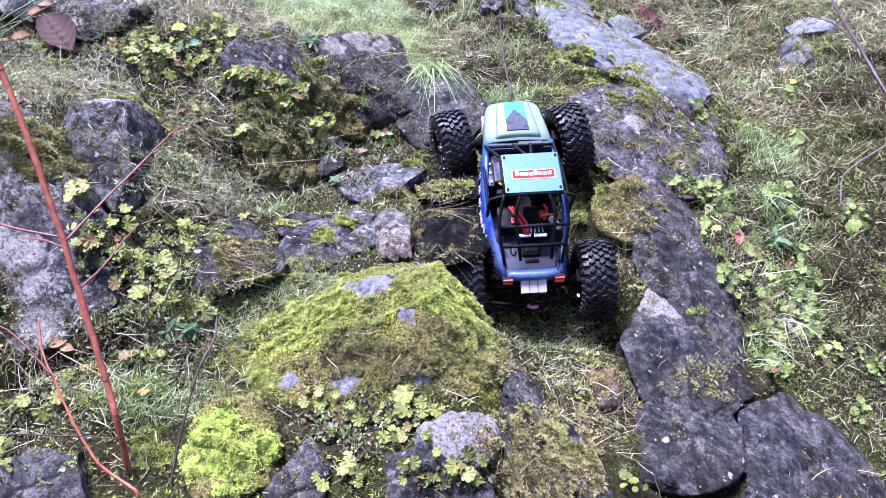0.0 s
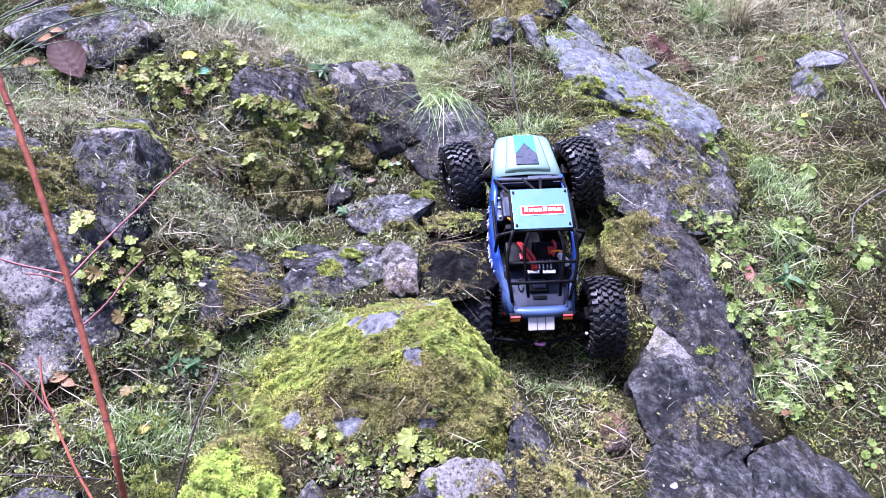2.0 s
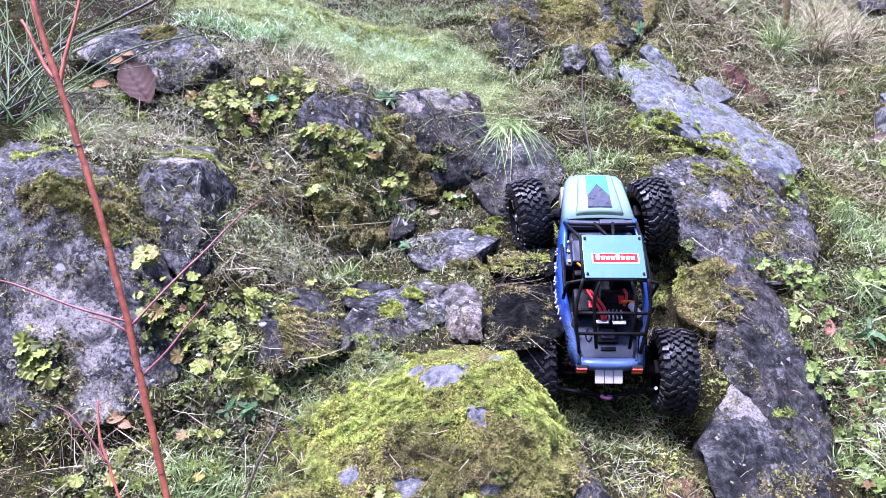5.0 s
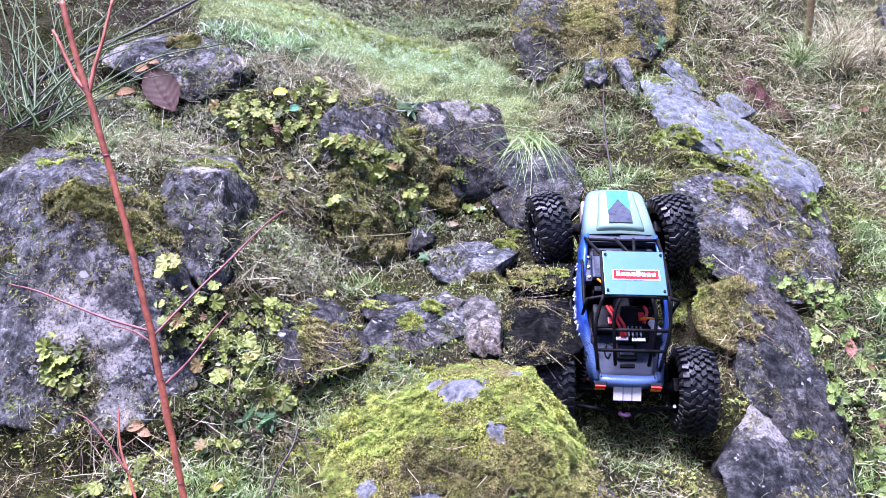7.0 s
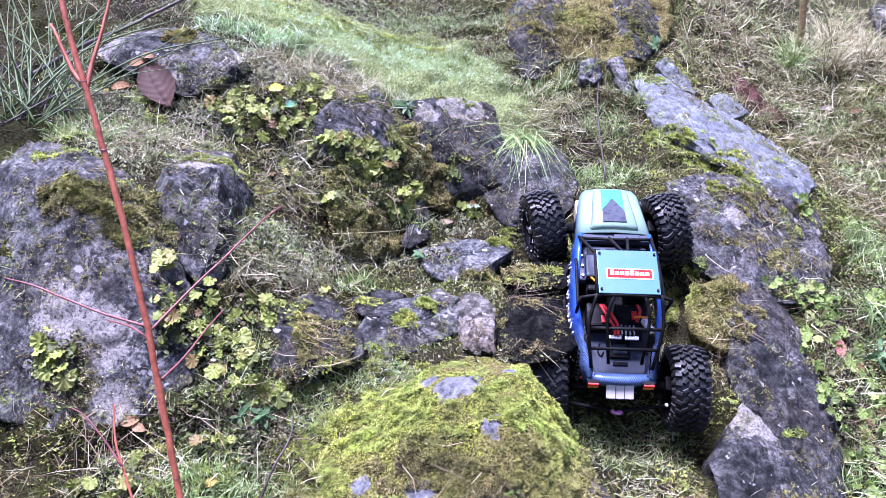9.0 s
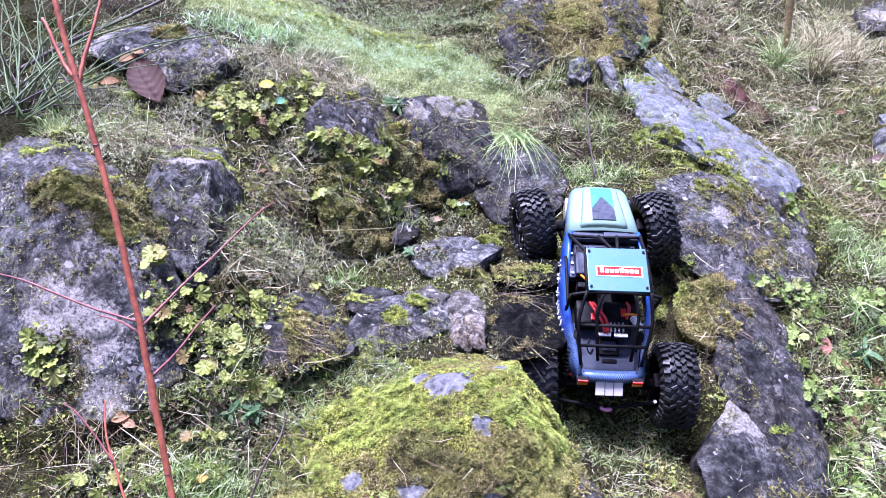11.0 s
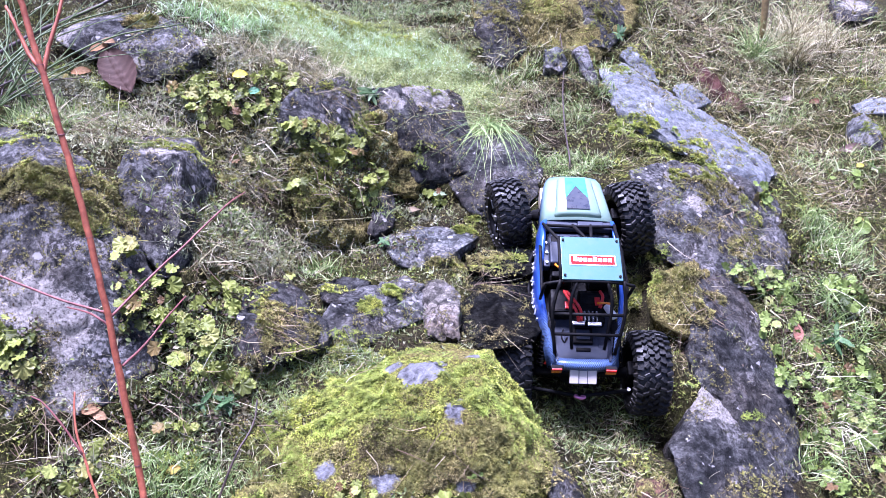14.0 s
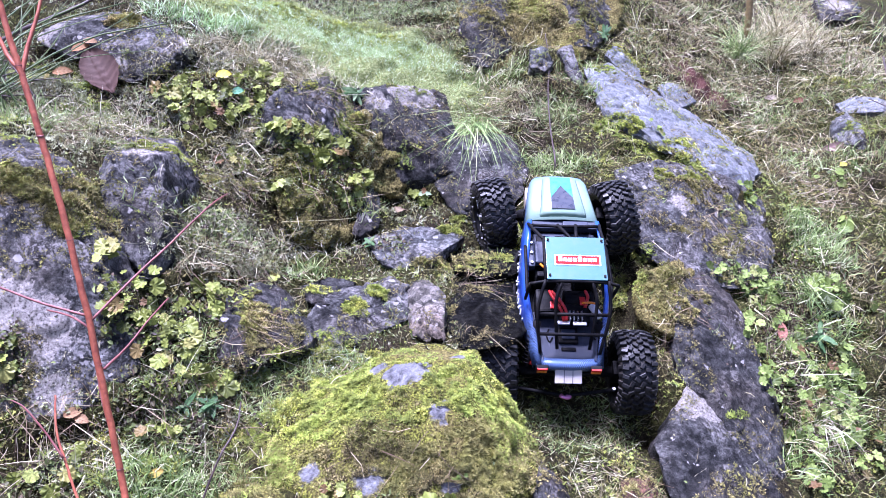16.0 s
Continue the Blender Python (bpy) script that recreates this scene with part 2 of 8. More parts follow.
def mesh_object(name, verts, faces, mat, smooth=True, parent=None, location=None):
    me = bpy.data.meshes.new(name)
    v = np.asarray(verts, dtype=np.float32)
    if location is not None:
        v = v - np.asarray(location, dtype=np.float32)
    me.from_pydata(v.tolist(), [], [tuple(int(i) for i in f) for f in faces])
    if mat:
        me.materials.append(mat)
    me.polygons.foreach_set("use_smooth", [smooth] * len(me.polygons))
    me.update()
    ob = new(name, me)
    if location is not None:
        ob.location = location
    ob.parent = parent
    return ob


ROCKS = []
SEATS = []


def rock(name, label, corners, bulge, thick, seed, stone="dark", crust=()):
    """An angular boulder: the hull of its front corners, a crown and a back sunk in the bank, broken up by relief."""
    rnd = random.Random(seed)
    c = [Vector(q) for q in corners]
    mid = sum(c, Vector()) / len(c)
    SEATS.extend((q, 0.016 + 0.35 * bulge) for q in c)
    span = max((q - mid).length for q in c)
    out = Vector((-0.1, -0.80, 0.58))
    pts = [mid + (q - mid) * (1.0 + min(0.012, 0.10 * span) / max(0.03, (q - mid).length)) for q in c]
    for q in c:
        pts.append(mid.lerp(q, 0.45 + 0.38 * rnd.random()) + out * bulge * (0.1 + 0.5 * rnd.random()))
        pts.append(mid.lerp(q, 0.98) - out * thick * (0.8 + 0.3 * rnd.random()) - Vector((0, 0, 0.02)))
    bm = bmesh.new()
    for q in pts:
        bm.verts.new(q - mid)
    hull = bmesh.ops.convex_hull(bm, input=bm.verts)
    bmesh.ops.delete(bm, geom=list({g for g in hull["geom_interior"] + hull["geom_unused"] if isinstance(g, bmesh.types.BMVert)}), context="VERTS")
    step = max(0.0055, span / 42)
    for _ in range(7):
        long = [e for e in bm.edges if e.calc_length() > step * 1.6]
        if not long:
            break
        bmesh.ops.subdivide_edges(bm, edges=long, cuts=1)
        bmesh.ops.triangulate(bm, faces=[f for f in bm.faces if len(f.verts) > 3])
    # split faces: flat cleavage planes take off the shoulders
    if "hummock" not in name:
        for _ in range(12):
            cut = (out + Vector((rnd.gauss(0, 0.7), rnd.gauss(0, 0.4), rnd.gauss(0, 0.5)))).normalized()
            ds = sorted(v.co.dot(cut) for v in bm.verts)
            lim = max(ds[int(len(ds) * rnd.uniform(0.88, 0.98))], ds[-1] - min(0.012, 0.10 * span) * rnd.uniform(0.3, 1.0))
            for v in bm.verts:
                over = v.co.dot(cut) - lim
                if over > 0:
                    v.co -= cut * over
    if "hummock" in name:
        for _ in range(22):
            bmesh.ops.smooth_vert(bm, verts=bm.verts, factor=0.5, use_axis_x=True, use_axis_y=True, use_axis_z=True)
    bmesh.ops.smooth_vert(bm, verts=bm.verts, factor=0.06, use_axis_x=True, use_axis_y=True, use_axis_z=True)
    rough_moss = 2.4 if "hummock" in name else 1.0
    bm.normal_update()
    off = Vector((seed * 7.3, seed * 3.1, seed * 1.7))
    for v in bm.verts:
        q = v.co + off
        big = noise.fractal(q * 7, 0.8, 2.1, 4)
        cell = noise.cell(q * 22 + Vector((noise.noise(q * 9), noise.noise(q * 9 + off), 0)) * 1.5)
        crack = abs(noise.noise(q * 13 + Vector((0, 0, 4))))
        ledge = noise.cell(Vector((q.x * 6, q.y * 6, q.z * 30 + 2.5 * noise.noise(q * 8))))
        v.co += v.normal * rough_moss * (0.0045 * big + 0.0026 * (cell - 0.5) + 0.0010 * (ledge - 0.5) - 0.006 * max(0, 0.05 - crack) / 0.05 + 0.0024 * noise.fractal(q * 40, 0.7, 2.0, 4))
    bm.normal_update()
    me = bpy.data.meshes.new(name)
    bm.to_mesh(me)
    bm.free()
    spots = [(Vector(q[:3]) - mid, q[3]) for q in crust]
    if stone == "moss" and crust:
        me.materials.append(moss_skin("worn_moss_skin", spots))
    else:
        me.materials.append(rock_material(stone + "_crusted_stone", *STONE[stone], crust=spots) if crust else ROCK[stone])
    me.polygons.foreach_set("use_smooth", [True] * len(me.polygons))
    ob = new(name, me)
    ob.location = mid
    tagged(ob, label, "rock")
    ROCKS.append(ob)
    return ob


rock("boulder", "dark weathered boulder with pale lichen spots in the bank",
     [(-0.866, 0.267, 0.315), (-0.814, 0.330, 0.330), (-0.765, 0.347, 0.341), (-0.672, 0.306, 0.338), (-0.605, 0.251, 0.298), (-0.653, 0.207, 0.281), (-0.701, 0.209, 0.260), (-0.775, 0.250, 0.280)], 0.030, 0.14, 1, "slate", crust=[(-0.860, 0.279, 0.294, 0.030), (-0.833, 0.296, 0.312, 0.022), (-0.783, 0.330, 0.323, 0.020), (-0.614, 0.269, 0.307, 0.016), (-0.720, 0.229, 0.273, 0.016)])
rock("boulder", "dark angular basalt block speckled with white lichen",
     [(-0.680, 0.065, 0.200), (-0.602, 0.106, 0.180), (-0.669, -0.068, 0.171), (-0.648, -0.062, 0.188), (-0.612, -0.032, 0.200), (-0.591, -0.005, 0.188), (-0.576, 0.031, 0.162), (-0.570, 0.065, 0.127), (-0.561, 0.002, 0.094), (-0.570, -0.093, 0.100), (-0.581, -0.151, 0.103), (-0.590, -0.184, 0.088), (-0.624, -0.152, 0.107), (-0.652, -0.119, 0.129), (-0.573, -0.142, 0.111), (-0.593, -0.039, 0.186)], 0.000, 0.16, 2, "slate", crust=[(-0.625, -0.008, 0.203, 0.030)])
rock("boulder", "large grey boulder with a pale crusty lichen patch",
     [(-0.910, -0.056, 0.184), (-0.890, 0.011, 0.225), (-0.775, -0.039, 0.229), (-0.681, -0.084, 0.179), (-0.628, -0.131, 0.101), (-0.591, -0.205, 0.039), (-0.586, -0.262, 0.006), (-0.619, -0.313, -0.008), (-0.696, -0.348, -0.015), (-0.825, -0.302, -0.015), (-0.737, -0.143, 0.206), (-0.676, -0.160, 0.155), (-0.827, -0.101, 0.199)], 0.010, 0.25, 3, "slate", crust=[(-0.700, -0.267, 0.055, 0.056), (-0.732, -0.250, 0.085, 0.045), (-0.668, -0.318, 0.000, 0.032)])
rock("boulder", "dark wet rock jutting out below dry grass",
     [(-0.506, 0.207, 0.199), (-0.463, 0.265, 0.225), (-0.394, 0.362, 0.241), (-0.367, 0.316, 0.202), (-0.344, 0.298, 0.124), (-0.414, 0.223, 0.140), (-0.484, 0.185, 0.164)], 0.025, 0.14, 4, "slate")
rock("boulder", "dark rock face with a tan lichen ledge",
     [(-0.346, 0.369, 0.212), (-0.284, 0.449, 0.203), (-0.167, 0.519, 0.178), (-0.153, 0.418, 0.101), (-0.136, 0.327, 0.049), (-0.213, 0.346, 0.045), (-0.272, 0.360, 0.088), (-0.301, 0.363, 0.158), (-0.318, 0.336, 0.118), (-0.278, 0.312, 0.047)], 0.015, 0.16, 5, "dark", crust=[(-0.251, 0.452, 0.186, 0.045), (-0.205, 0.475, 0.180, 0.030), (-0.300, 0.389, 0.185, 0.025)])
rock("boulder", "low grey rock face under drooping grass",
     [(-0.207, 0.374, 0.062), (-0.167, 0.415, 0.102), (-0.110, 0.436, 0.108), (-0.036, 0.437, 0.109), (-0.022, 0.350, 0.071), (-0.038, 0.275, 0.045), (-0.097, 0.203, 0.020), (-0.146, 0.227, 0.018), (-0.173, 0.291, 0.039), (-0.107, 0.330, 0.076)], 0.012, 0.12, 6)
rock("stone", "thin upright grey stone beside fern leaves",
     [(-0.317, 0.286, 0.056), (-0.296, 0.298, 0.038), (-0.301, 0.204, 0.010), (-0.330, 0.147, 0.014), (-0.344, 0.150, 0.023)], 0.008, 0.08, 7)
rock("stone", "flat grey stone slab with moss on its top",
     [(-0.310, 0.156, -0.002), (-0.249, 0.220, -0.001), (-0.166, 0.184, 0.007), (-0.154, 0.158, 0.005), (-0.193, 0.091, -0.006), (-0.247, 0.067, -0.013), (-0.286, 0.088, -0.012)], 0.012, 0.08, 8, "grey")
rock("stone", "pale tan lichened stone standing upright",
     [(-0.249, -0.001, -0.021), (-0.236, 0.014, -0.016), (-0.217, 0.003, -0.013), (-0.201, -0.035, -0.016), (-0.197, -0.140, -0.020), (-0.225, -0.141, -0.025), (-0.245, -0.107, -0.034)], 0.014, 0.06, 9, "tan")
rock("stone", "blue-grey stone with cushions of moss",
     [(-0.391, -0.115, -0.005), (-0.345, -0.030, -0.010), (-0.281, 0.029, -0.019), (-0.248, 0.005, -0.020), (-0.253, -0.065, -0.034), (-0.327, -0.142, -0.033), (-0.369, -0.160, -0.021)], 0.018, 0.09, 10, "slate")
rock("stone", "brownish grey stone draped in moss",
     [(-0.505, -0.194, 0.021), (-0.494, -0.132, 0.031), (-0.462, -0.072, 0.022), (-0.425, -0.076, 0.008), (-0.389, -0.134, -0.009), (-0.376, -0.166, -0.021), (-0.418, -0.191, -0.014), (-0.469, -0.237, -0.013), (-0.497, -0.227, 0.002)], 0.020, 0.10, 11)
rock("mossy_boulder", "broad boulder thickly covered in yellow-green moss",
     [(-0.330, -0.190, -0.050), (-0.291, -0.165, -0.045), (-0.222, -0.130, -0.046), (-0.182, -0.165, -0.034), (-0.166, -0.198, -0.030), (-0.138, -0.256, -0.046), (-0.104, -0.296, -0.088), (-0.086, -0.340, -0.132), (-0.090, -0.388, -0.150), (-0.135, -0.420, -0.105), (-0.210, -0.440, -0.100), (-0.300, -0.435, -0.100), (-0.390, -0.400, -0.100), (-0.432, -0.320, -0.078), (-0.405, -0.240, -0.064), (-0.283, -0.224, -0.020), (-0.262, -0.262, -0.008), (-0.183, -0.275, 0.004), (-0.172, -0.225, -0.012), (-0.222, -0.344, -0.012), (-0.187, -0.364, -0.015), (-0.150, -0.335, -0.034), (-0.274, -0.350, -0.038), (-0.376, -0.335, -0.072)], 0.006, 0.06, 12, "moss", crust=[(-0.255, -0.268, -0.008, 0.030), (-0.290, -0.235, -0.022, 0.016), (-0.218, -0.350, -0.014, 0.017), (-0.190, -0.245, 0.000, 0.010), (-0.208, -0.412, -0.065, 0.014), (-0.300, -0.395, -0.068, 0.018), (-0.365, -0.370, -0.080, 0.016)])
rock("boulder", "long dark slab of rock beside creeping ivy",
     [(0.252, 0.121, -0.033), (0.305, 0.083, -0.079), (0.318, -0.013, -0.123), (0.346, -0.075, -0.212), (0.309, -0.200, -0.254), (0.287, -0.192, -0.239), (0.237, -0.138, -0.195), (0.178, -0.098, -0.143), (0.179, -0.036, -0.089), (0.206, 0.047, -0.051)], 0.020, 0.14, 13)
# crust here paints the top face paler, as lit from above
rock("boulder", "dark pentagonal rock with a grey upper face",
     [(0.113, -0.193, -0.177), (0.185, -0.098, -0.143), (0.241, -0.130, -0.191), (0.284, -0.169, -0.229), (0.297, -0.234, -0.256), (0.217, -0.310, -0.246), (0.122, -0.326, -0.220), (0.107, -0.279, -0.186), (0.146, -0.186, -0.164), (0.228, -0.158, -0.181), (0.273, -0.189, -0.217)], 0.000, 0.14, 14, crust=[(0.187, -0.112, -0.162, 0.050)])
rock("boulder", "mossy boulder with purple-grey lichen patches",
     [(0.155, 0.304, 0.077), (0.239, 0.343, 0.085), (0.329, 0.350, 0.063), (0.440, 0.383, 0.025), (0.484, 0.373, -0.010), (0.467, 0.280, -0.074), (0.408, 0.178, -0.092), (0.277, 0.100, -0.064), (0.217, 0.097, -0.030), (0.175, 0.113, -0.008), (0.141, 0.195, 0.033)], 0.030, 0.18, 15, "slate", crust=[(0.258, 0.252, 0.030, 0.026), (0.224, 0.308, 0.070, 0.014)])
rock("boulder", "long smooth pale grey slab lying up the slope",
     [(0.161, 0.657, 0.209), (0.221, 0.705, 0.209), (0.246, 0.646, 0.175), (0.323, 0.583, 0.140), (0.453, 0.603, 0.079), (0.523, 0.594, 0.043), (0.512, 0.498, 0.025), (0.447, 0.392, 0.024), (0.391, 0.397, 0.053), (0.337, 0.389, 0.072), (0.249, 0.409, 0.109), (0.178, 0.501, 0.140), (0.157, 0.565, 0.166)], 0.010, 0.14, 16, "pale")
rock("boulder", "dark mossy outcrop at the top of the bank",
     [(-0.115, 0.948, 0.381), (0.007, 0.995, 0.407), (0.019, 0.844, 0.334), (-0.007, 0.712, 0.250), (-0.051, 0.650, 0.212), (-0.094, 0.656, 0.218), (-0.116, 0.718, 0.272), (-0.067, 0.715, 0.298)], 0.020, 0.18, 17)
rock("boulder", "dark outcrop with white lichen at the top of the bank",
     [(0.133, 1.058, 0.406), (0.329, 1.196, 0.402), (0.289, 0.954, 0.288), (0.203, 0.765, 0.239), (0.134, 0.741, 0.248), (0.116, 0.803, 0.290), (0.180, 0.867, 0.323)], 0.020, 0.20, 18)
rock("boulder", "speckled grey rock at the foot of the mossy boulder",
     [(-0.225, -0.495, -0.075), (-0.182, -0.491, -0.058), (-0.136, -0.465, -0.085), (-0.132, -0.502, -0.101), (-0.162, -0.539, -0.098), (-0.220, -0.524, -0.092)], 0.020, 0.10, 19, "grey", crust=[(-0.175, -0.500, -0.070, 0.050), (-0.150, -0.485, -0.080, 0.030)])
rock("boulder", "dark sloping rock low on the bank",
     [(0.271, -0.290, -0.258), (0.369, -0.214, -0.286), (0.447, -0.240, -0.341), (0.483, -0.315, -0.383), (0.449, -0.426, -0.396), (0.175, -0.507, -0.279)], 0.030, 0.16, 20)
rock("stone", "small reddish brown stone in dead grass",
     [(0.037, -0.280, -0.173), (0.068, -0.268, -0.169), (0.080, -0.289, -0.172), (0.060, -0.339, -0.185), (0.031, -0.341, -0.175)], 0.012, 0.06, 21, "red")
rock("boulder", "dark damp rock low beside leafy weeds",
     [(-0.385, -0.532, -0.105), (-0.340, -0.476, -0.091), (-0.323, -0.507, -0.103), (-0.327, -0.574, -0.128), (-0.383, -0.579, -0.122)], 0.020, 0.12, 22)
rock("boulder", "dark damp rock at the foot of the bank",
     [(-0.253, -0.502, -0.101), (-0.211, -0.523, -0.082), (-0.155, -0.551, -0.112), (-0.139, -0.593, -0.151), (-0.265, -0.588, -0.138)], 0.020, 0.12, 23)
# the wall's shade is put into its stone colour
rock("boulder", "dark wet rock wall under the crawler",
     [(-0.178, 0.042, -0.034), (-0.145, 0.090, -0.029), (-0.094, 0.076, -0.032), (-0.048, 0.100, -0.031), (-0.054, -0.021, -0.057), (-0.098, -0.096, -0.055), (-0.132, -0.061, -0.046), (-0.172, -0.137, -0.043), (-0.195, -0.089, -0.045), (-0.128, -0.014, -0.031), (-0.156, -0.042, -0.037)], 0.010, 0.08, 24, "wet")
rock("boulder", "bare dark rock flank beside the moss",
     [(-0.087, -0.333, -0.101), (-0.058, -0.319, -0.149), (-0.010, -0.428, -0.172), (-0.008, -0.518, -0.191), (-0.100, -0.578, -0.156), (-0.124, -0.476, -0.098)], 0.015, 0.14, 25, "dark")
rock("stone", "flat pale stone in the far grass",
     [(0.929, 0.976, 0.067), (0.975, 0.969, 0.088), (1.009, 0.870, 0.098), (0.976, 0.810, 0.086), (0.921, 0.911, 0.058)], 0.006, 0.08, 26, "pale")
rock("stone", "rounded grey stone in the far grass",
     [(0.882, 0.893, 0.036), (0.924, 0.891, 0.060), (0.883, 0.726, 0.046), (0.858, 0.687, 0.031), (0.857, 0.795, 0.013)], 0.012, 0.08, 27, "grey")
rock("boulder", "dark rock in shade beyond the straw grass",
     [(1.189, 1.694, 0.264), (1.296, 1.756, 0.288), (1.305, 1.628, 0.255), (1.255, 1.542, 0.228), (1.152, 1.562, 0.220)], 0.030, 0.12, 28, crust=[(1.239, 1.650, 0.251, 0.050)])
rock("boulder", "dark rock corner at the foot of the bank",
     [(-0.692, -0.471, -0.078), (-0.642, -0.473, -0.068), (-0.589, -0.475, -0.072), (-0.574, -0.529, -0.090), (-0.607, -0.568, -0.108), (-0.666, -0.556, -0.111)], 0.020, 0.14, 29)
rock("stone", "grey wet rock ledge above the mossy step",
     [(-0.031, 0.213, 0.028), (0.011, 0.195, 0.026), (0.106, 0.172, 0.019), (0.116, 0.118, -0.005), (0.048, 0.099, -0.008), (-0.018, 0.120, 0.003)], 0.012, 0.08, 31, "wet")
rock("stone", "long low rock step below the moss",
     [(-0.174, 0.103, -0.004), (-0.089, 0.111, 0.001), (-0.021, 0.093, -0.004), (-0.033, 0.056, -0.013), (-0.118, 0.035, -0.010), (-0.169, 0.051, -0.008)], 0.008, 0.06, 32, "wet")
rock("moss_hummock", "rounded hummock covered with brown feathery moss",
     [(-0.469, 0.163, 0.129), (-0.440, 0.204, 0.149), (-0.378, 0.264, 0.141), (-0.330, 0.308, 0.098), (-0.309, 0.302, 0.034), (-0.322, 0.195, 0.008), (-0.379, 0.097, 0.016), (-0.432, 0.088, 0.029), (-0.464, 0.124, 0.074)], 0.030, 0.10, 33, "brown_moss")
rock("moss_hummock", "brown mossy hummock beside the dark slab",
     [(0.138, 0.080, -0.025), (0.226, 0.129, -0.020), (0.268, 0.100, -0.055), (0.235, 0.016, -0.076), (0.175, -0.027, -0.089), (0.129, -0.004, -0.071)], 0.020, 0.08, 34, "brown_moss")
rock("boulder", "dark brown rock with a grey top low on the bank",
     [(0.091, -0.339, -0.210), (0.117, -0.306, -0.214), (0.180, -0.274, -0.233), (0.243, -0.290, -0.254), (0.243, -0.332, -0.262), (0.201, -0.406, -0.264), (0.120, -0.449, -0.244), (0.060, -0.450, -0.218)], 0.020, 0.12, 35, crust=[(0.124, -0.156, -0.174, 0.030)])
rock("moss_hummock", "bright yellow-green dome of moss beside the red stem",
     [(-0.480, -0.498, -0.086), (-0.476, -0.445, -0.075), (-0.449, -0.415, -0.072), (-0.412, -0.407, -0.074), (-0.387, -0.447, -0.083), (-0.380, -0.501, -0.095), (-0.406, -0.545, -0.106), (-0.456, -0.543, -0.101), (-0.427, -0.478, -0.070)], 0.020, 0.08, 36, "moss")
rock("stone", "small grey stone above the pale slab",
     [(0.219, 0.746, 0.228), (0.270, 0.812, 0.234), (0.304, 0.784, 0.202), (0.302, 0.687, 0.168), (0.267, 0.687, 0.180)], 0.010, 0.08, 37, "pale")
rock("stone", "small grey stone at the edge of the pale slab",
     [(0.346, 0.716, 0.160), (0.418, 0.791, 0.149), (0.442, 0.736, 0.120), (0.373, 0.632, 0.127), (0.341, 0.642, 0.145)], 0.008, 0.08, 38, "pale")
rock("stone", "low flat stone with a green film",
     [(-0.409, -0.038, 0.006), (-0.372, 0.003, 0.000), (-0.331, 0.011, -0.011), (-0.338, -0.030, -0.012), (-0.374, -0.083, -0.005), (-0.402, -0.081, 0.002)], 0.008, 0.06, 39)
rock("moss_hummock", "steep brown mossy earth with roots under the ledge",
     [(-0.358, 0.319, 0.168), (-0.312, 0.363, 0.174), (-0.266, 0.376, 0.137), (-0.222, 0.355, 0.067), (-0.249, 0.284, 0.037), (-0.294, 0.276, 0.035), (-0.331, 0.267, 0.062), (-0.352, 0.292, 0.118)], 0.010, 0.08, 40, "brown_moss")
rock("moss_hummock", "rugged brown mossy outcrop at the top of the bank",
     [(-0.128, 0.973, 0.398), (0.345, 1.160, 0.397), (0.281, 0.869, 0.265), (0.155, 0.705, 0.219), (0.044, 0.651, 0.202), (-0.070, 0.642, 0.201), (-0.134, 0.714, 0.247), (0.046, 0.796, 0.315)], 0.030, 0.14, 41, "brown_moss")
rock("stone", "pale stone lodged under the outcrop",
     [(0.026, 0.654, 0.245), (0.061, 0.661, 0.253), (0.079, 0.631, 0.225), (0.054, 0.604, 0.208), (0.025, 0.615, 0.218)], 0.012, 0.06, 43, "grey")
rock("stone", "thin grey stone wedged beside the pale slab",
     [(0.094, 0.664, 0.241), (0.121, 0.675, 0.246), (0.144, 0.585, 0.189), (0.127, 0.556, 0.171), (0.104, 0.606, 0.209)], 0.010, 0.06, 44, "slate")


def bed(X, Y, Z):
    """How far the bank swells up or down to bed its stones."""
    out = np.zeros(X.shape)
    near = (np.abs(X) < 1.6) & (np.abs(Y) < 2.0)
    x, y, z = X[near], Y[near], Z[near]
    top, sum_w = np.zeros(len(x)), np.full(len(x), 0.25)
    for q, sink in SEATS:
        k = np.nonzero((np.abs(x - q.x) < 0.16) & (np.abs(y - q.y) < 0.16))[0]
        w = np.exp(-((x[k] - q.x) ** 2 + (y[k] - q.y) ** 2) / (2 * 0.045 ** 2))
        here = float(soil_z(np.array([q.x]), np.array([q.y]))[0])
        top[k] += w * (q.z - sink - here)
        sum_w[k] += w
    out[near] = np.clip(top / sum_w, -0.12, 0.12)
    return out


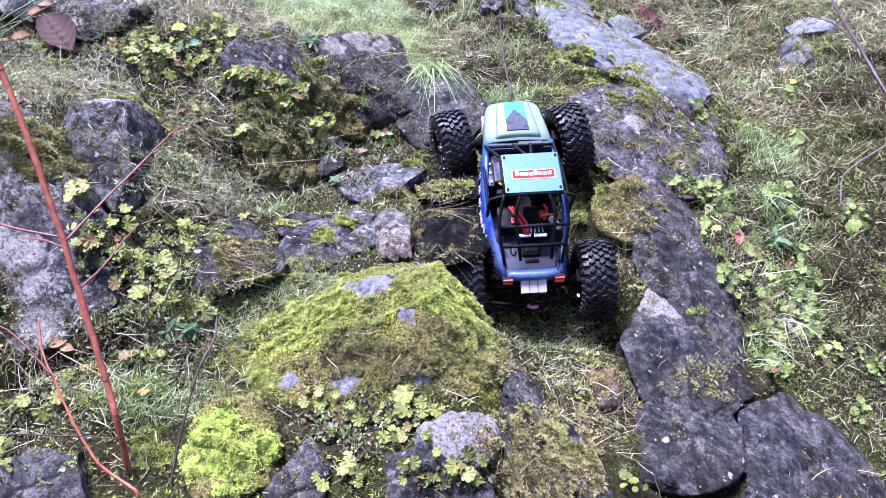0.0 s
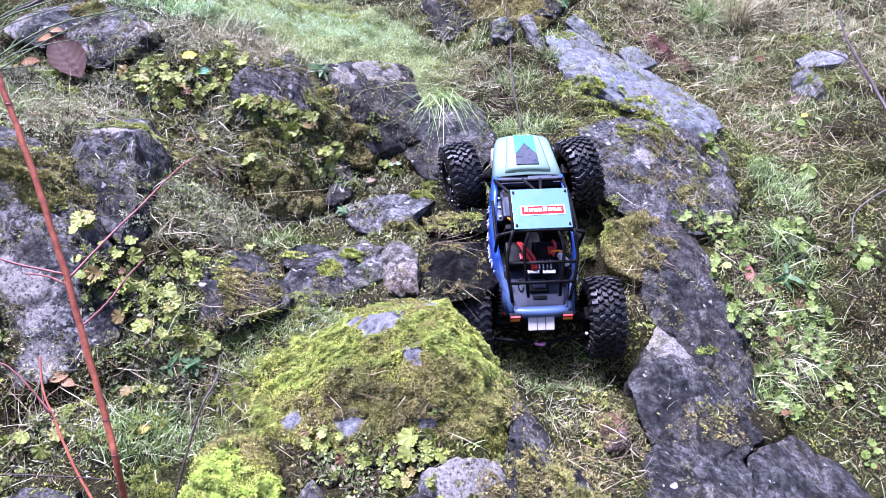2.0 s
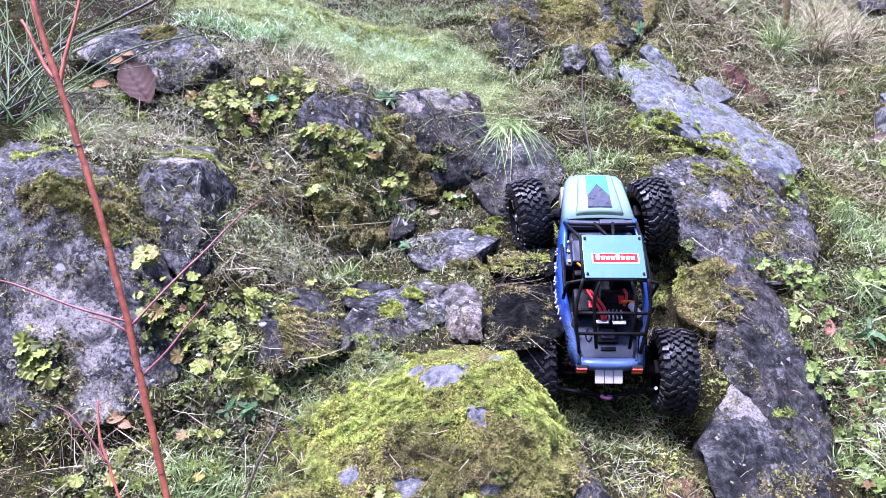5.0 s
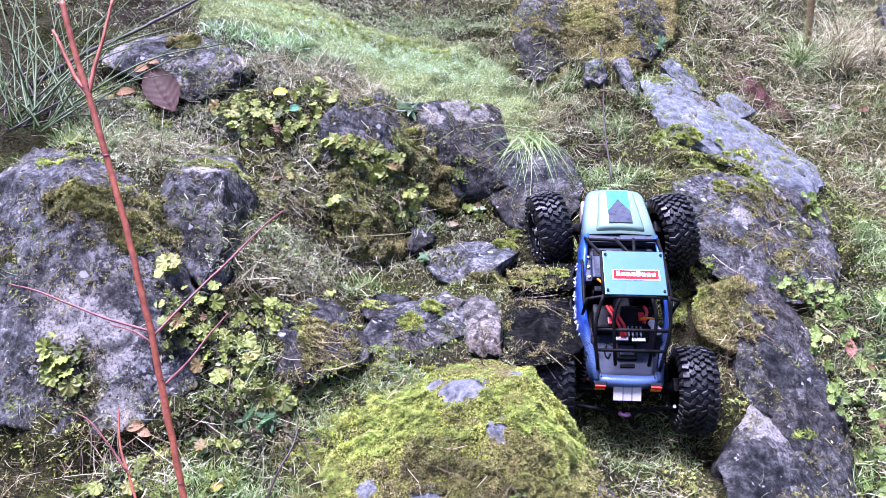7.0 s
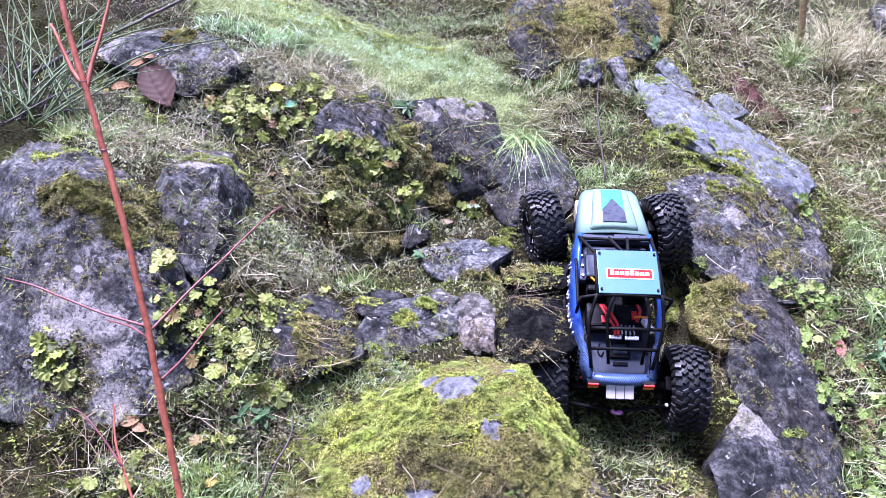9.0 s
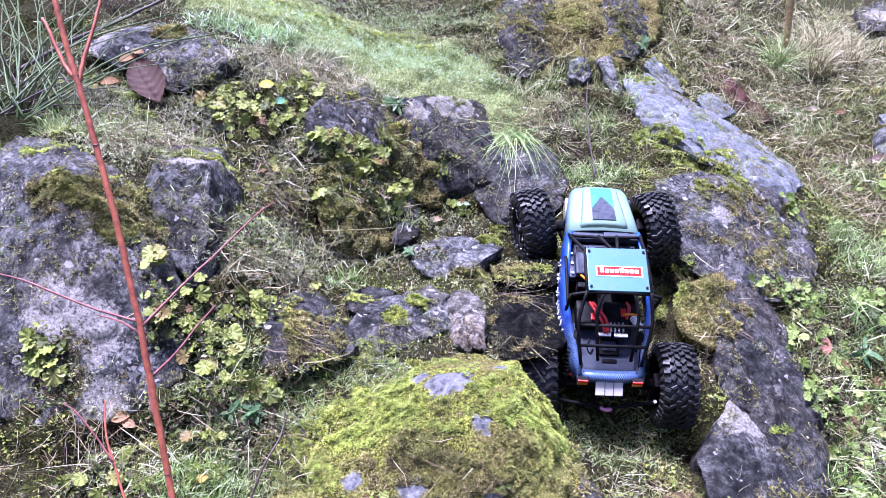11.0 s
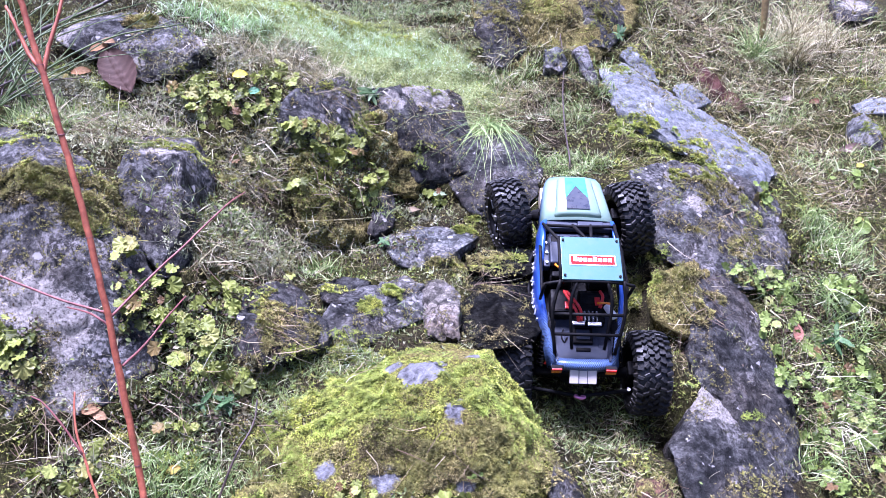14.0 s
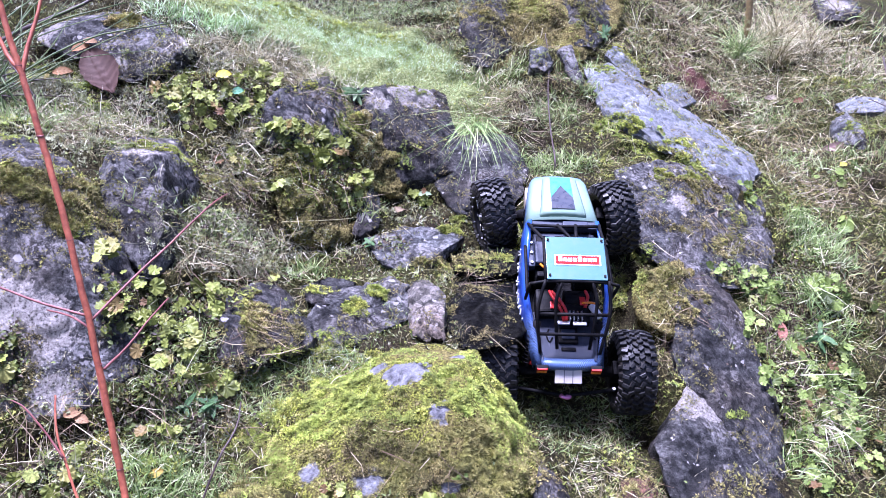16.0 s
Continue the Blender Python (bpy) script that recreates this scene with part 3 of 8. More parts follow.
def build_ground():
    xs, ys = grid_axis(-1.1, 1.35, 0.0085), grid_axis(-0.75, 1.6, 0.0085)
    X, Y = np.meshgrid(xs, ys)
    Z = np.concatenate([soil_z(X[k:k + 20], Y[k:k + 20]) for k in range(0, len(ys), 20)])
    Z = Z + bed(X, Y, Z)
    v = np.stack([X.ravel(), Y.ravel(), Z.ravel()], 1)
    # a hollow runs under the crawler's belly
    inv = CAR.inverted()
    lift = np.array(CAR_TURN.col[2])
    for i in np.nonzero((np.abs(v[:, 0]) < 0.35) & (v[:, 1] > -0.35) & (v[:, 1] < 0.4))[0]:
        c = inv @ Vector(v[i])
        mask = max(0.0, min(1.0, (0.165 - abs(c.x)) / 0.035)) * max(0.0, min(1.0, (0.275 - abs(c.y + 0.02)) / 0.05))
        if mask > 0 and c.z > -0.060:
            v[i] += lift * (-0.060 - c.z) * mask
    near = (v[:, 0] > -1.3) & (v[:, 0] < 1.6) & (v[:, 1] > -0.8) & (v[:, 1] < 1.9)
    for i in np.nonzero(near)[0]:
        q = Vector(v[i])
        lump = 0.014 * noise.fractal(q * 9, 1.0, 2.0, 4) + 0.012 * (0.35 - abs(noise.noise(q * 14))) + 0.008 * noise.fractal(q * 42, 0.8, 2.0, 3)
        # broken ledges: steps in the height, strong in some places and none in others
        some = max(0.0, min(1.0, 0.55 + 1.1 * noise.noise(q * 4 + Vector((3, 8, 1)))))
        h = q.z / 0.060 + 0.9 * noise.fractal(q * 7, 1.0, 2.0, 3) + 40
        f = h - math.floor(h)
        g = max(0.0, min(1.0, (f - 0.28) / 0.44))
        lump += 0.60 * some * 0.060 * (g * g * (3 - 2 * g) - f)
        v[i] += np.array((0, -0.6, 0.8)) * lump
    # the tyres stand in the bank, not under it
    for h in HUBS:
        d = np.abs(v[:, 0] - h.x)
        dy = v[:, 1] - h.y
        inside = (d < TYRE_W / 2 + 0.02) & (np.abs(dy) < TYRE_R)
        env = h.z - np.sqrt(np.maximum(TYRE_R ** 2 - dy ** 2, 0)) + 0.003 + 0.8 * np.maximum(d - TYRE_W / 2, 0)
        v[:, 2] = np.where(inside, np.minimum(v[:, 2], env), v[:, 2])
    nx = len(xs)
    k = (np.arange(len(ys) - 1)[:, None] * nx + np.arange(nx - 1)).ravel()
    ground = mesh_object("ground", v, np.stack([k, k + 1, k + nx + 1, k + nx], 1), SOIL)
    return tagged(ground, "damp dark soil bank with roots and thatch", "ground", kind="structure")


GROUND = build_ground()


# ---- tools for parts ----
def part(name, bm, mat, parent, label="", at=None, smooth=False):
    me = bpy.data.meshes.new(name)
    bmesh.ops.recalc_face_normals(bm, faces=bm.faces)
    bm.to_mesh(me)
    bm.free()
    me.materials.append(mat)
    if smooth:
        me.polygons.foreach_set("use_smooth", [True] * len(me.polygons))
    ob = new(name, me)
    ob.parent = parent
    if at is not None:
        ob.matrix_basis = at
    if label:
        ob["label"] = label
    return ob


def box(cx, cy, cz, sx, sy, sz, bevel=0.0015, m=None, bm=None):
    bm = bm or bmesh.new()
    got = bmesh.ops.create_cube(bm, size=1, matrix=(m or Matrix()) @ Matrix.Translation((cx, cy, cz)) @ Matrix.Diagonal((sx, sy, sz, 1)))
    if bevel:
        edges = list({e for v in got["verts"] for e in v.link_edges})
        bmesh.ops.bevel(bm, geom=edges, offset=min(bevel, 0.3 * min(sx, sy, sz)), segments=2, affect="EDGES", profile=0.6)
    return bm


def rod(points, r, sides=8, bm=None, taper=1.0):
    """A round bar through points, with bends rounded by its rings."""
    bm = bm or bmesh.new()
    pts = [Vector(p) for p in points]
    rings = []
    for i, p in enumerate(pts):
        d = ((pts[min(i + 1, len(pts) - 1)] - p).normalized() + (p - pts[max(i - 1, 0)]).normalized())
        d = d.normalized() if d.length > 1e-6 else Vector((0, 0, 1))
        a = d.orthogonal().normalized() if i == 0 else (rings_a - d * rings_a.dot(d)).normalized()
        rings_a = a
        b = d.cross(a)
        k = r * (1 + (taper - 1) * i / max(1, len(pts) - 1))
        rings.append([bm.verts.new(p + a * k * math.cos(2 * math.pi * j / sides) + b * k * math.sin(2 * math.pi * j / sides)) for j in range(sides)])
    for u, v in zip(rings, rings[1:]):
        for j in range(sides):
            bm.faces.new((u[j], u[(j + 1) % sides], v[(j + 1) % sides], v[j]))
    bm.faces.new(rings[0][::-1])
    bm.faces.new(rings[-1])
    return bm


def smooth_path(points, steps=5):
    """Catmull-Rom through the points."""
    p = [Vector(q) for q in points]
    p = [p[0] * 2 - p[1]] + p + [p[-1] * 2 - p[-2]]
    out = []
    for a, b, c, d in zip(p, p[1:], p[2:], p[3:]):
        for i in range(steps):
            t = i / steps
            out.append(0.5 * (2 * b + (c - a) * t + (2 * a - 5 * b + 4 * c - d) * t * t + (3 * b - a - 3 * c + d) * t ** 3))
    return out + [p[-2]]


def drum(r, depth, at, sides=24, bm=None, r2=None):
    bm = bm or bmesh.new()
    bmesh.ops.create_cone(bm, cap_ends=True, segments=sides, radius1=r, radius2=r if r2 is None else r2, depth=depth, matrix=at)
    return bm


SIDE = Matrix.Rotation(radians(90), 4, "Y")


def plain(name, colour, rough=0.5, metal=0.0, spec=0.5, dust=0.25, coat=0.0):
    """A manufactured surface with dust and fine scuffs."""
    m, n, l, b = material(name, rough, metal, spec)
    co = n.new("ShaderNodeTexCoord").outputs["Object"]
    d = ramp(n, l, tex_noise(n, l, co, 60, 6, 0.7), [(0.48, grey(0)), (0.75, grey(dust))])
    l.new(mix(n, l, d, colour, (0.20, 0.17, 0.13)), b.inputs["Base Color"])
    l.new(ramp(n, l, tex_noise(n, l, co, 90, 5, 0.7), [(0.3, grey(max(0.05, rough - 0.12))), (0.7, grey(min(1, rough + 0.2)))]), b.inputs["Roughness"])
    b.inputs["Coat Weight"].default_value = coat
    bump(n, l, b, tex_noise(n, l, co, 400, 3), 0.12, 0.0006)
    return m




# ---- plants: shared tools ----
from mathutils.bvhtree import BVHTree

PLANE_O, PLANE_UP, PLANE_N = Vector((0, 0.2, 0)), Vector((0, 0.66, 0.7513)), Vector((0, -0.7513, 0.66))


def surface_tree():
    verts, tris, owner = [], [], []
    for ob in [GROUND] + ROCKS:
        base = len(verts)
        m = Matrix.Translation(ob.location)
        verts += [m @ v.co for v in ob.data.vertices]
        for p in ob.data.polygons:
            tris.append([base + i for i in p.vertices])
            owner.append(0 if ob is GROUND else 1)
    soil = BVHTree.FromPolygons([v.co for v in GROUND.data.vertices], [tuple(p.vertices) for p in GROUND.data.polygons])
    return BVHTree.FromPolygons(verts, tris), owner, soil


TREE, OWNER, SOIL_TREE = surface_tree()


def above_soil(q):
    """How far a point on a stone stands out of the soil."""
    hit = SOIL_TREE.ray_cast(q + PLANE_N * 0.3, -PLANE_N, 2.0)[0]
    return (q - hit).dot(PLANE_N) if hit else 1.0
CAR_INV = CAR.inverted()


def clear_of_car(q):
    """True outside the crawler's tyres and belly."""
    c = CAR_INV @ q
    for sx in (-1, 1):
        for sy in (-1, 1):
            if abs(c.x - sx * TRACK) < TYRE_W / 2 + 0.004 and math.hypot(c.y - sy * AXLE, c.z) < TYRE_R + 0.004:
                return False
    return not (abs(c.x) < 0.075 and abs(c.y) < 0.21 and -0.03 < c.z < 0.15)


def drop(u, v):
    """The point of the bank that lies behind (u, v) of its leaning plane: place, normal, on rock or not."""
    q = PLANE_O + Vector((u, 0, 0)) + PLANE_UP * v + PLANE_N * 0.9
    hit, normal, k, _ = TREE.ray_cast(q, -PLANE_N, 2.5)
    if hit is None:
        return None
    return hit, normal if normal.dot(PLANE_N) > 0 else -normal, OWNER[k]


def bulk(name, templates, places, mat, label, category, kind="stuff"):
    """Many small pieces in one mesh. places: (position, up, yaw, size, stretch)."""
    if not places:
        return None
    rnd = np.random.RandomState(len(places))
    pos = np.array([p[0] for p in places], dtype=np.float64)
    up = np.array([p[1] for p in places], dtype=np.float64)
    up /= np.linalg.norm(up, axis=1, keepdims=True)
    yaw, size, tall = (np.array([p[i] for p in places]) for i in (2, 3, 4))
    a = np.where(np.abs(up[:, :1]) < 0.9, np.array([[1.0, 0, 0]]), np.array([[0, 1.0, 0]]))
    x = np.cross(a, up)
    x /= np.linalg.norm(x, axis=1, keepdims=True)
    y = np.cross(up, x)
    xr = x * np.cos(yaw)[:, None] + y * np.sin(yaw)[:, None]
    yr = np.cross(up, xr)
    pick = rnd.randint(len(templates), size=len(places))
    V, L, S, base = [], [], [], 0
    for t, (tv, tf) in enumerate(templates):
        k = np.nonzero(pick == t)[0]
        if not len(k):
            continue
        tv, tf = np.array(tv), np.array(tf)
        w = (pos[k][:, None] + (xr[k][:, None] * tv[None, :, :1] + yr[k][:, None] * tv[None, :, 1:2]) * size[k][:, None, None]
             + up[k][:, None] * tv[None, :, 2:3] * (size[k] * tall[k])[:, None, None])
        f = tf[None] + (np.arange(len(k)) * len(tv))[:, None, None] + base
        V.append(w.reshape(-1, 3))
        L.append(f.reshape(-1))
        base += len(k) * len(tv)
    V, L = np.concatenate(V), np.concatenate(L)
    me = bpy.data.meshes.new(name)
    me.vertices.add(len(V))
    me.vertices.foreach_set("co", V.ravel())
    me.loops.add(len(L))
    me.loops.foreach_set("vertex_index", L.astype(np.int32))
    me.polygons.add(len(L) // 3)
    me.polygons.foreach_set("loop_start", np.arange(0, len(L), 3, dtype=np.int32))
    me.polygons.foreach_set("loop_total", np.full(len(L) // 3, 3, dtype=np.int32))
    me.update(calc_edges=True)
    me.materials.append(mat)
    return tagged(new(name, me), label, category, kind=kind)


def island_material(name, stops, rough=0.6, translucent=0.25, patchy=None):
    """Leaf and stalk colours that change from piece to piece and from patch to patch."""
    m, n, l, b = material(name, rough, 0, 0.35)
    r = n.new("ShaderNodeNewGeometry").outputs["Random Per Island"]
    c = ramp(n, l, r, stops)
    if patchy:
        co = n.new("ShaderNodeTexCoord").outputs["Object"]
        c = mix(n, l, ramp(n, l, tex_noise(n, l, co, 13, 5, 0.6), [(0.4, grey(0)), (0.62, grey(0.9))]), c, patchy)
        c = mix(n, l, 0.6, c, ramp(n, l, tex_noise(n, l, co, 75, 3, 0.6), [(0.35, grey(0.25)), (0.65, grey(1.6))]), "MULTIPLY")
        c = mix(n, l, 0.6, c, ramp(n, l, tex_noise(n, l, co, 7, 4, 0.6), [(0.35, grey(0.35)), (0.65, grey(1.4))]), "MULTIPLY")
    l.new(c, b.inputs["Base Color"])
    if translucent:
        t = n.new("ShaderNodeBsdfTranslucent")
        l.new(c, t.inputs["Color"])
        s = n.new("ShaderNodeMixShader")
        s.inputs["Fac"].default_value = translucent * 0.6
        l.new(b.outputs["BSDF"], s.inputs[1])
        l.new(t.outputs["BSDF"], s.inputs[2])
        l.new(s.outputs["Shader"], n["Material Output"].inputs["Surface"])
    return m


def tuft_template(rnd, strands, lean, width):
    v, f = [], []
    for _ in range(strands):
        a, r = rnd.uniform(0, 6.283), rnd.uniform(0, 0.5)
        o = lean * rnd.uniform(0.3, 1.0)
        h = rnd.uniform(0.6, 1.1)
        bx, by = r * math.cos(a), r * math.sin(a)
        sx, sy = -math.sin(a + rnd.uniform(-1, 1)) * width, math.cos(a) * width
        k = len(v)
        v += [(bx - sx, by - sy, -0.2), (bx + sx, by + sy, -0.2), (bx + o * math.cos(a), by + o * math.sin(a), h)]
        f.append((k, k + 1, k + 2))
    return v, f


def blade_template(rnd, bend, width):
    """One blade of grass, five triangles, arching over."""
    v, f = [], []
    side = rnd.uniform(-0.15, 0.15)
    for i in range(4):
        s = i / 3
        w = width * (1 - 0.75 * s) * (0.8 if i == 0 else 1)
        y, z = bend * s * s + 0.06 * s, s - 0.45 * bend * s ** 2.2
        v += [(-w + side * s * s, y, z), (w + side * s * s, y, z)] if i < 3 else [(side, y, z)]
    for i in range(2):
        k = 2 * i
        f += [(k, k + 1, k + 3), (k, k + 3, k + 2)]
    f.append((4, 5, 6))
    return v, f


rnd = random.Random(5)
MOSS_T = [tuft_template(rnd, 5, 0.95, 0.23) for _ in range(14)]
GRASS_T = [blade_template(rnd, rnd.uniform(0.2, 0.95), 0.030) for _ in range(10)]
STRAW_T = [blade_template(rnd, rnd.uniform(0.7, 2.1), 0.030) for _ in range(14)]
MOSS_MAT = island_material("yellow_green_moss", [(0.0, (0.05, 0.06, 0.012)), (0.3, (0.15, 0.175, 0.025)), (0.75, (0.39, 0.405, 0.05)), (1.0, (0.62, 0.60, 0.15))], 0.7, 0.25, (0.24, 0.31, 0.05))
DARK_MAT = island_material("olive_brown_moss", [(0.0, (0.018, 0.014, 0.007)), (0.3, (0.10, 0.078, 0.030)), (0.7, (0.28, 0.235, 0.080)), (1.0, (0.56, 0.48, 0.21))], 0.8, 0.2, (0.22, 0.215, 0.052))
GRASS_MAT = island_material("meadow_grass", [(0.0, (0.05, 0.09, 0.02)), (0.35, (0.17, 0.26, 0.065)), (0.75, (0.38, 0.48, 0.17)), (1.0, (0.66, 0.66, 0.42))], 0.5, 0.3)
DEW_MAT = island_material("dewy_grass", [(0.0, (0.11, 0.20, 0.05)), (0.35, (0.31, 0.47, 0.16)), (0.75, (0.56, 0.70, 0.40)), (1.0, (0.84, 0.89, 0.74))], 0.45, 0.3)
STRAW_MAT = island_material("dead_grass", [(0.0, (0.05, 0.038, 0.020)), (0.3, (0.20, 0.17, 0.07)), (0.7, (0.42, 0.38, 0.19)), (1.0, (0.72, 0.67, 0.46))], 0.65, 0.15)
STALK_T = [blade_template(rnd, rnd.uniform(0.05, 0.7), 0.009) for _ in range(12)]
STALK_MAT = island_material("dead_stalks", [(0.0, (0.035, 0.024, 0.017)), (0.35, (0.13, 0.085, 0.05)), (0.75, (0.33, 0.26, 0.15)), (1.0, (0.62, 0.55, 0.38))], 0.6, 0.1)
LITTER_T = []
for _ in range(8):
    w, c, t = rnd.uniform(0.14, 0.34), rnd.uniform(0.15, 0.5), rnd.uniform(-0.3, 0.3)
    LITTER_T.append(([(0, 0, 0), (w, 0.35, c), (0.7 * w + 0.3 * t, 0.8, c * 0.6), (t, 1.0, 0.15), (-0.8 * w + 0.3 * t, 0.75, c * 0.9), (-w, 0.3, c * 0.7)], [(0, 1, 2), (0, 2, 3), (0, 3, 4), (0, 4, 5)]))
LITTER_MAT = island_material("small_leaves", [(0.0, (0.03, 0.022, 0.016)), (0.35, (0.10, 0.07, 0.04)), (0.55, (0.07, 0.085, 0.025)), (0.8, (0.15, 0.19, 0.055)), (0.95, (0.24, 0.28, 0.09)), (1.0, (0.34, 0.29, 0.19))], 0.6, 0.2)
PALE_MAT = island_material("bleached_grass", [(0.0, (0.16, 0.13, 0.08)), (0.4, (0.44, 0.40, 0.26)), (0.8, (0.78, 0.74, 0.56)), (1.0, (0.46, 0.53, 0.24))], 0.65, 0.15)
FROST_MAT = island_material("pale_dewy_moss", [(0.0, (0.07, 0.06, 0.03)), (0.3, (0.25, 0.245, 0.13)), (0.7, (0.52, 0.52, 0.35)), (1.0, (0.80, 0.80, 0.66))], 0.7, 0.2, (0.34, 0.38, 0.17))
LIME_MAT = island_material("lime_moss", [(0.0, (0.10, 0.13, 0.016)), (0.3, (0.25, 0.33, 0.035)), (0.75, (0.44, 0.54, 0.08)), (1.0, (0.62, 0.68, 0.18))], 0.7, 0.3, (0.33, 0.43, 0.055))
GROWN = {"lime": [], "frost": [], "stalk": [], "pale": [], "moss": [], "darkmoss": [], "grass": [], "dew": [], "straw": [], "litter": []}
# bare rock left open in the moss: u, v, reach across and up
BARE = []


def grow(kind, hit, normal, rnd, size=1.0):
    z = Vector((0, 0, 1))
    yaw = rnd.uniform(0, 6.283)
    if kind in ("moss", "darkmoss", "frost", "lime"):
        up = (normal * 0.8 + z * 0.5 + Vector((rnd.gauss(0, 0.2), rnd.gauss(0, 0.2), 0))).normalized()
        s = size * rnd.uniform(0.0022, 0.0040)
        lump = noise.fractal(hit * 45, 0.9, 2.0, 3)
        flat = {"moss": 0.75, "darkmoss": 1.0, "frost": 1.5, "lime": 0.6}[kind]
        GROWN[kind].append((hit + normal * max(-0.001, 0.006 * lump * min(1.2, size)), up, yaw, s, flat * rnd.uniform(0.3, 0.95)))
    elif kind == "stalk":
        up = (Vector((0.15, -0.25, -0.55)) + normal * 0.35 + Vector((rnd.gauss(0, 0.75), rnd.gauss(0, 0.3), rnd.gauss(0, 0.45)))).normalized()
        GROWN[kind].append((hit + normal * rnd.uniform(0.001, 0.006), up, yaw, size * rnd.uniform(0.02, 0.075), rnd.uniform(0.7, 1.1)))
    elif kind == "litter":
        up = (normal * 0.6 + PLANE_N * 0.5 + Vector((rnd.gauss(0, 0.5), rnd.gauss(0, 0.5), rnd.gauss(0, 0.4)))).normalized()
        GROWN[kind].append((hit + normal * rnd.uniform(0.001, 0.008), up, yaw, size * rnd.uniform(0.003, 0.009), 1.0))
    elif kind in ("grass", "dew"):
        up = (normal * 0.35 + z * 0.6 + Vector((rnd.gauss(0, 0.65), rnd.gauss(-0.15, 0.55), rnd.gauss(0, 0.2)))).normalized()
        GROWN[kind].append((hit, up, yaw, size * rnd.uniform(0.011, 0.034) * (1.35 if hit.x > 0.3 else 1.0), rnd.uniform(0.7, 1.1)))
    else:
        up = (normal * 0.5 + z * 0.1 + Vector((rnd.gauss(0, 0.7), rnd.gauss(-0.1, 0.5), rnd.gauss(0, 0.3)))).normalized()
        GROWN[kind].append((hit, up, yaw, size * rnd.uniform(0.009, 0.030) * (1.35 if hit.x > 0.3 else 1.0), rnd.uniform(0.6, 1.0)))


def bare(q):
    w = q - PLANE_O
    u, v = w.x, w.dot(PLANE_UP)
    return any(((u - a) / c) ** 2 + ((v - b) / d) ** 2 < 1 + 0.6 * noise.noise(q * 60) for a, b, c, d in BARE)


def scatter(kind, u, v, ru, rv, count, size=1.0, full=False):
    """Fills an uneven patch of the bank with one kind of growth."""
    rnd = random.Random(int(1000 * (u + 3)) * 7919 + int(1000 * (v + 3)))
    for _ in range(count):
        a, r = rnd.uniform(0, 6.283), math.sqrt(rnd.random()) * 1.08
        edge = 0.78 + 0.45 * noise.noise(Vector((u * 9 + 1.3 * math.cos(a), v * 9 + 1.3 * math.sin(a), count * 0.01)))
        if r > edge + rnd.gauss(0, 0.08):
            continue
        d = drop(u + ru * r * math.cos(a), v + rv * r * math.sin(a))
        if d is None or not clear_of_car(d[0]) or bare(d[0]):
            continue
        hole = noise.fractal(d[0] * 24, 0.9, 2.0, 3)
        if kind in ("moss", "darkmoss") and hole < -0.40 and not full:
            continue
        if kind in ("grass", "straw", "dew", "pale") and d[2] and rnd.random() < 0.75:
            continue
        grow(kind, d[0], d[1], rnd, size * (1 + 0.35 * hole))


# trodden earth with little growing on it: u, v, reach across and up
TRODDEN = [(0.744, 0.218, 0.150, 0.075), (0.583, 0.533, 0.110, 0.060), (0.560, 0.370, 0.150, 0.070)]


def on_lawn(q):
    """True on the short turf of the upper ledge."""
    return ((q.x + 0.42) / 0.40) ** 2 + ((q.y - 0.57) / 0.22) ** 2 < 0.85 + 0.5 * noise.fractal(q * 14, 0.9, 2.0, 3)


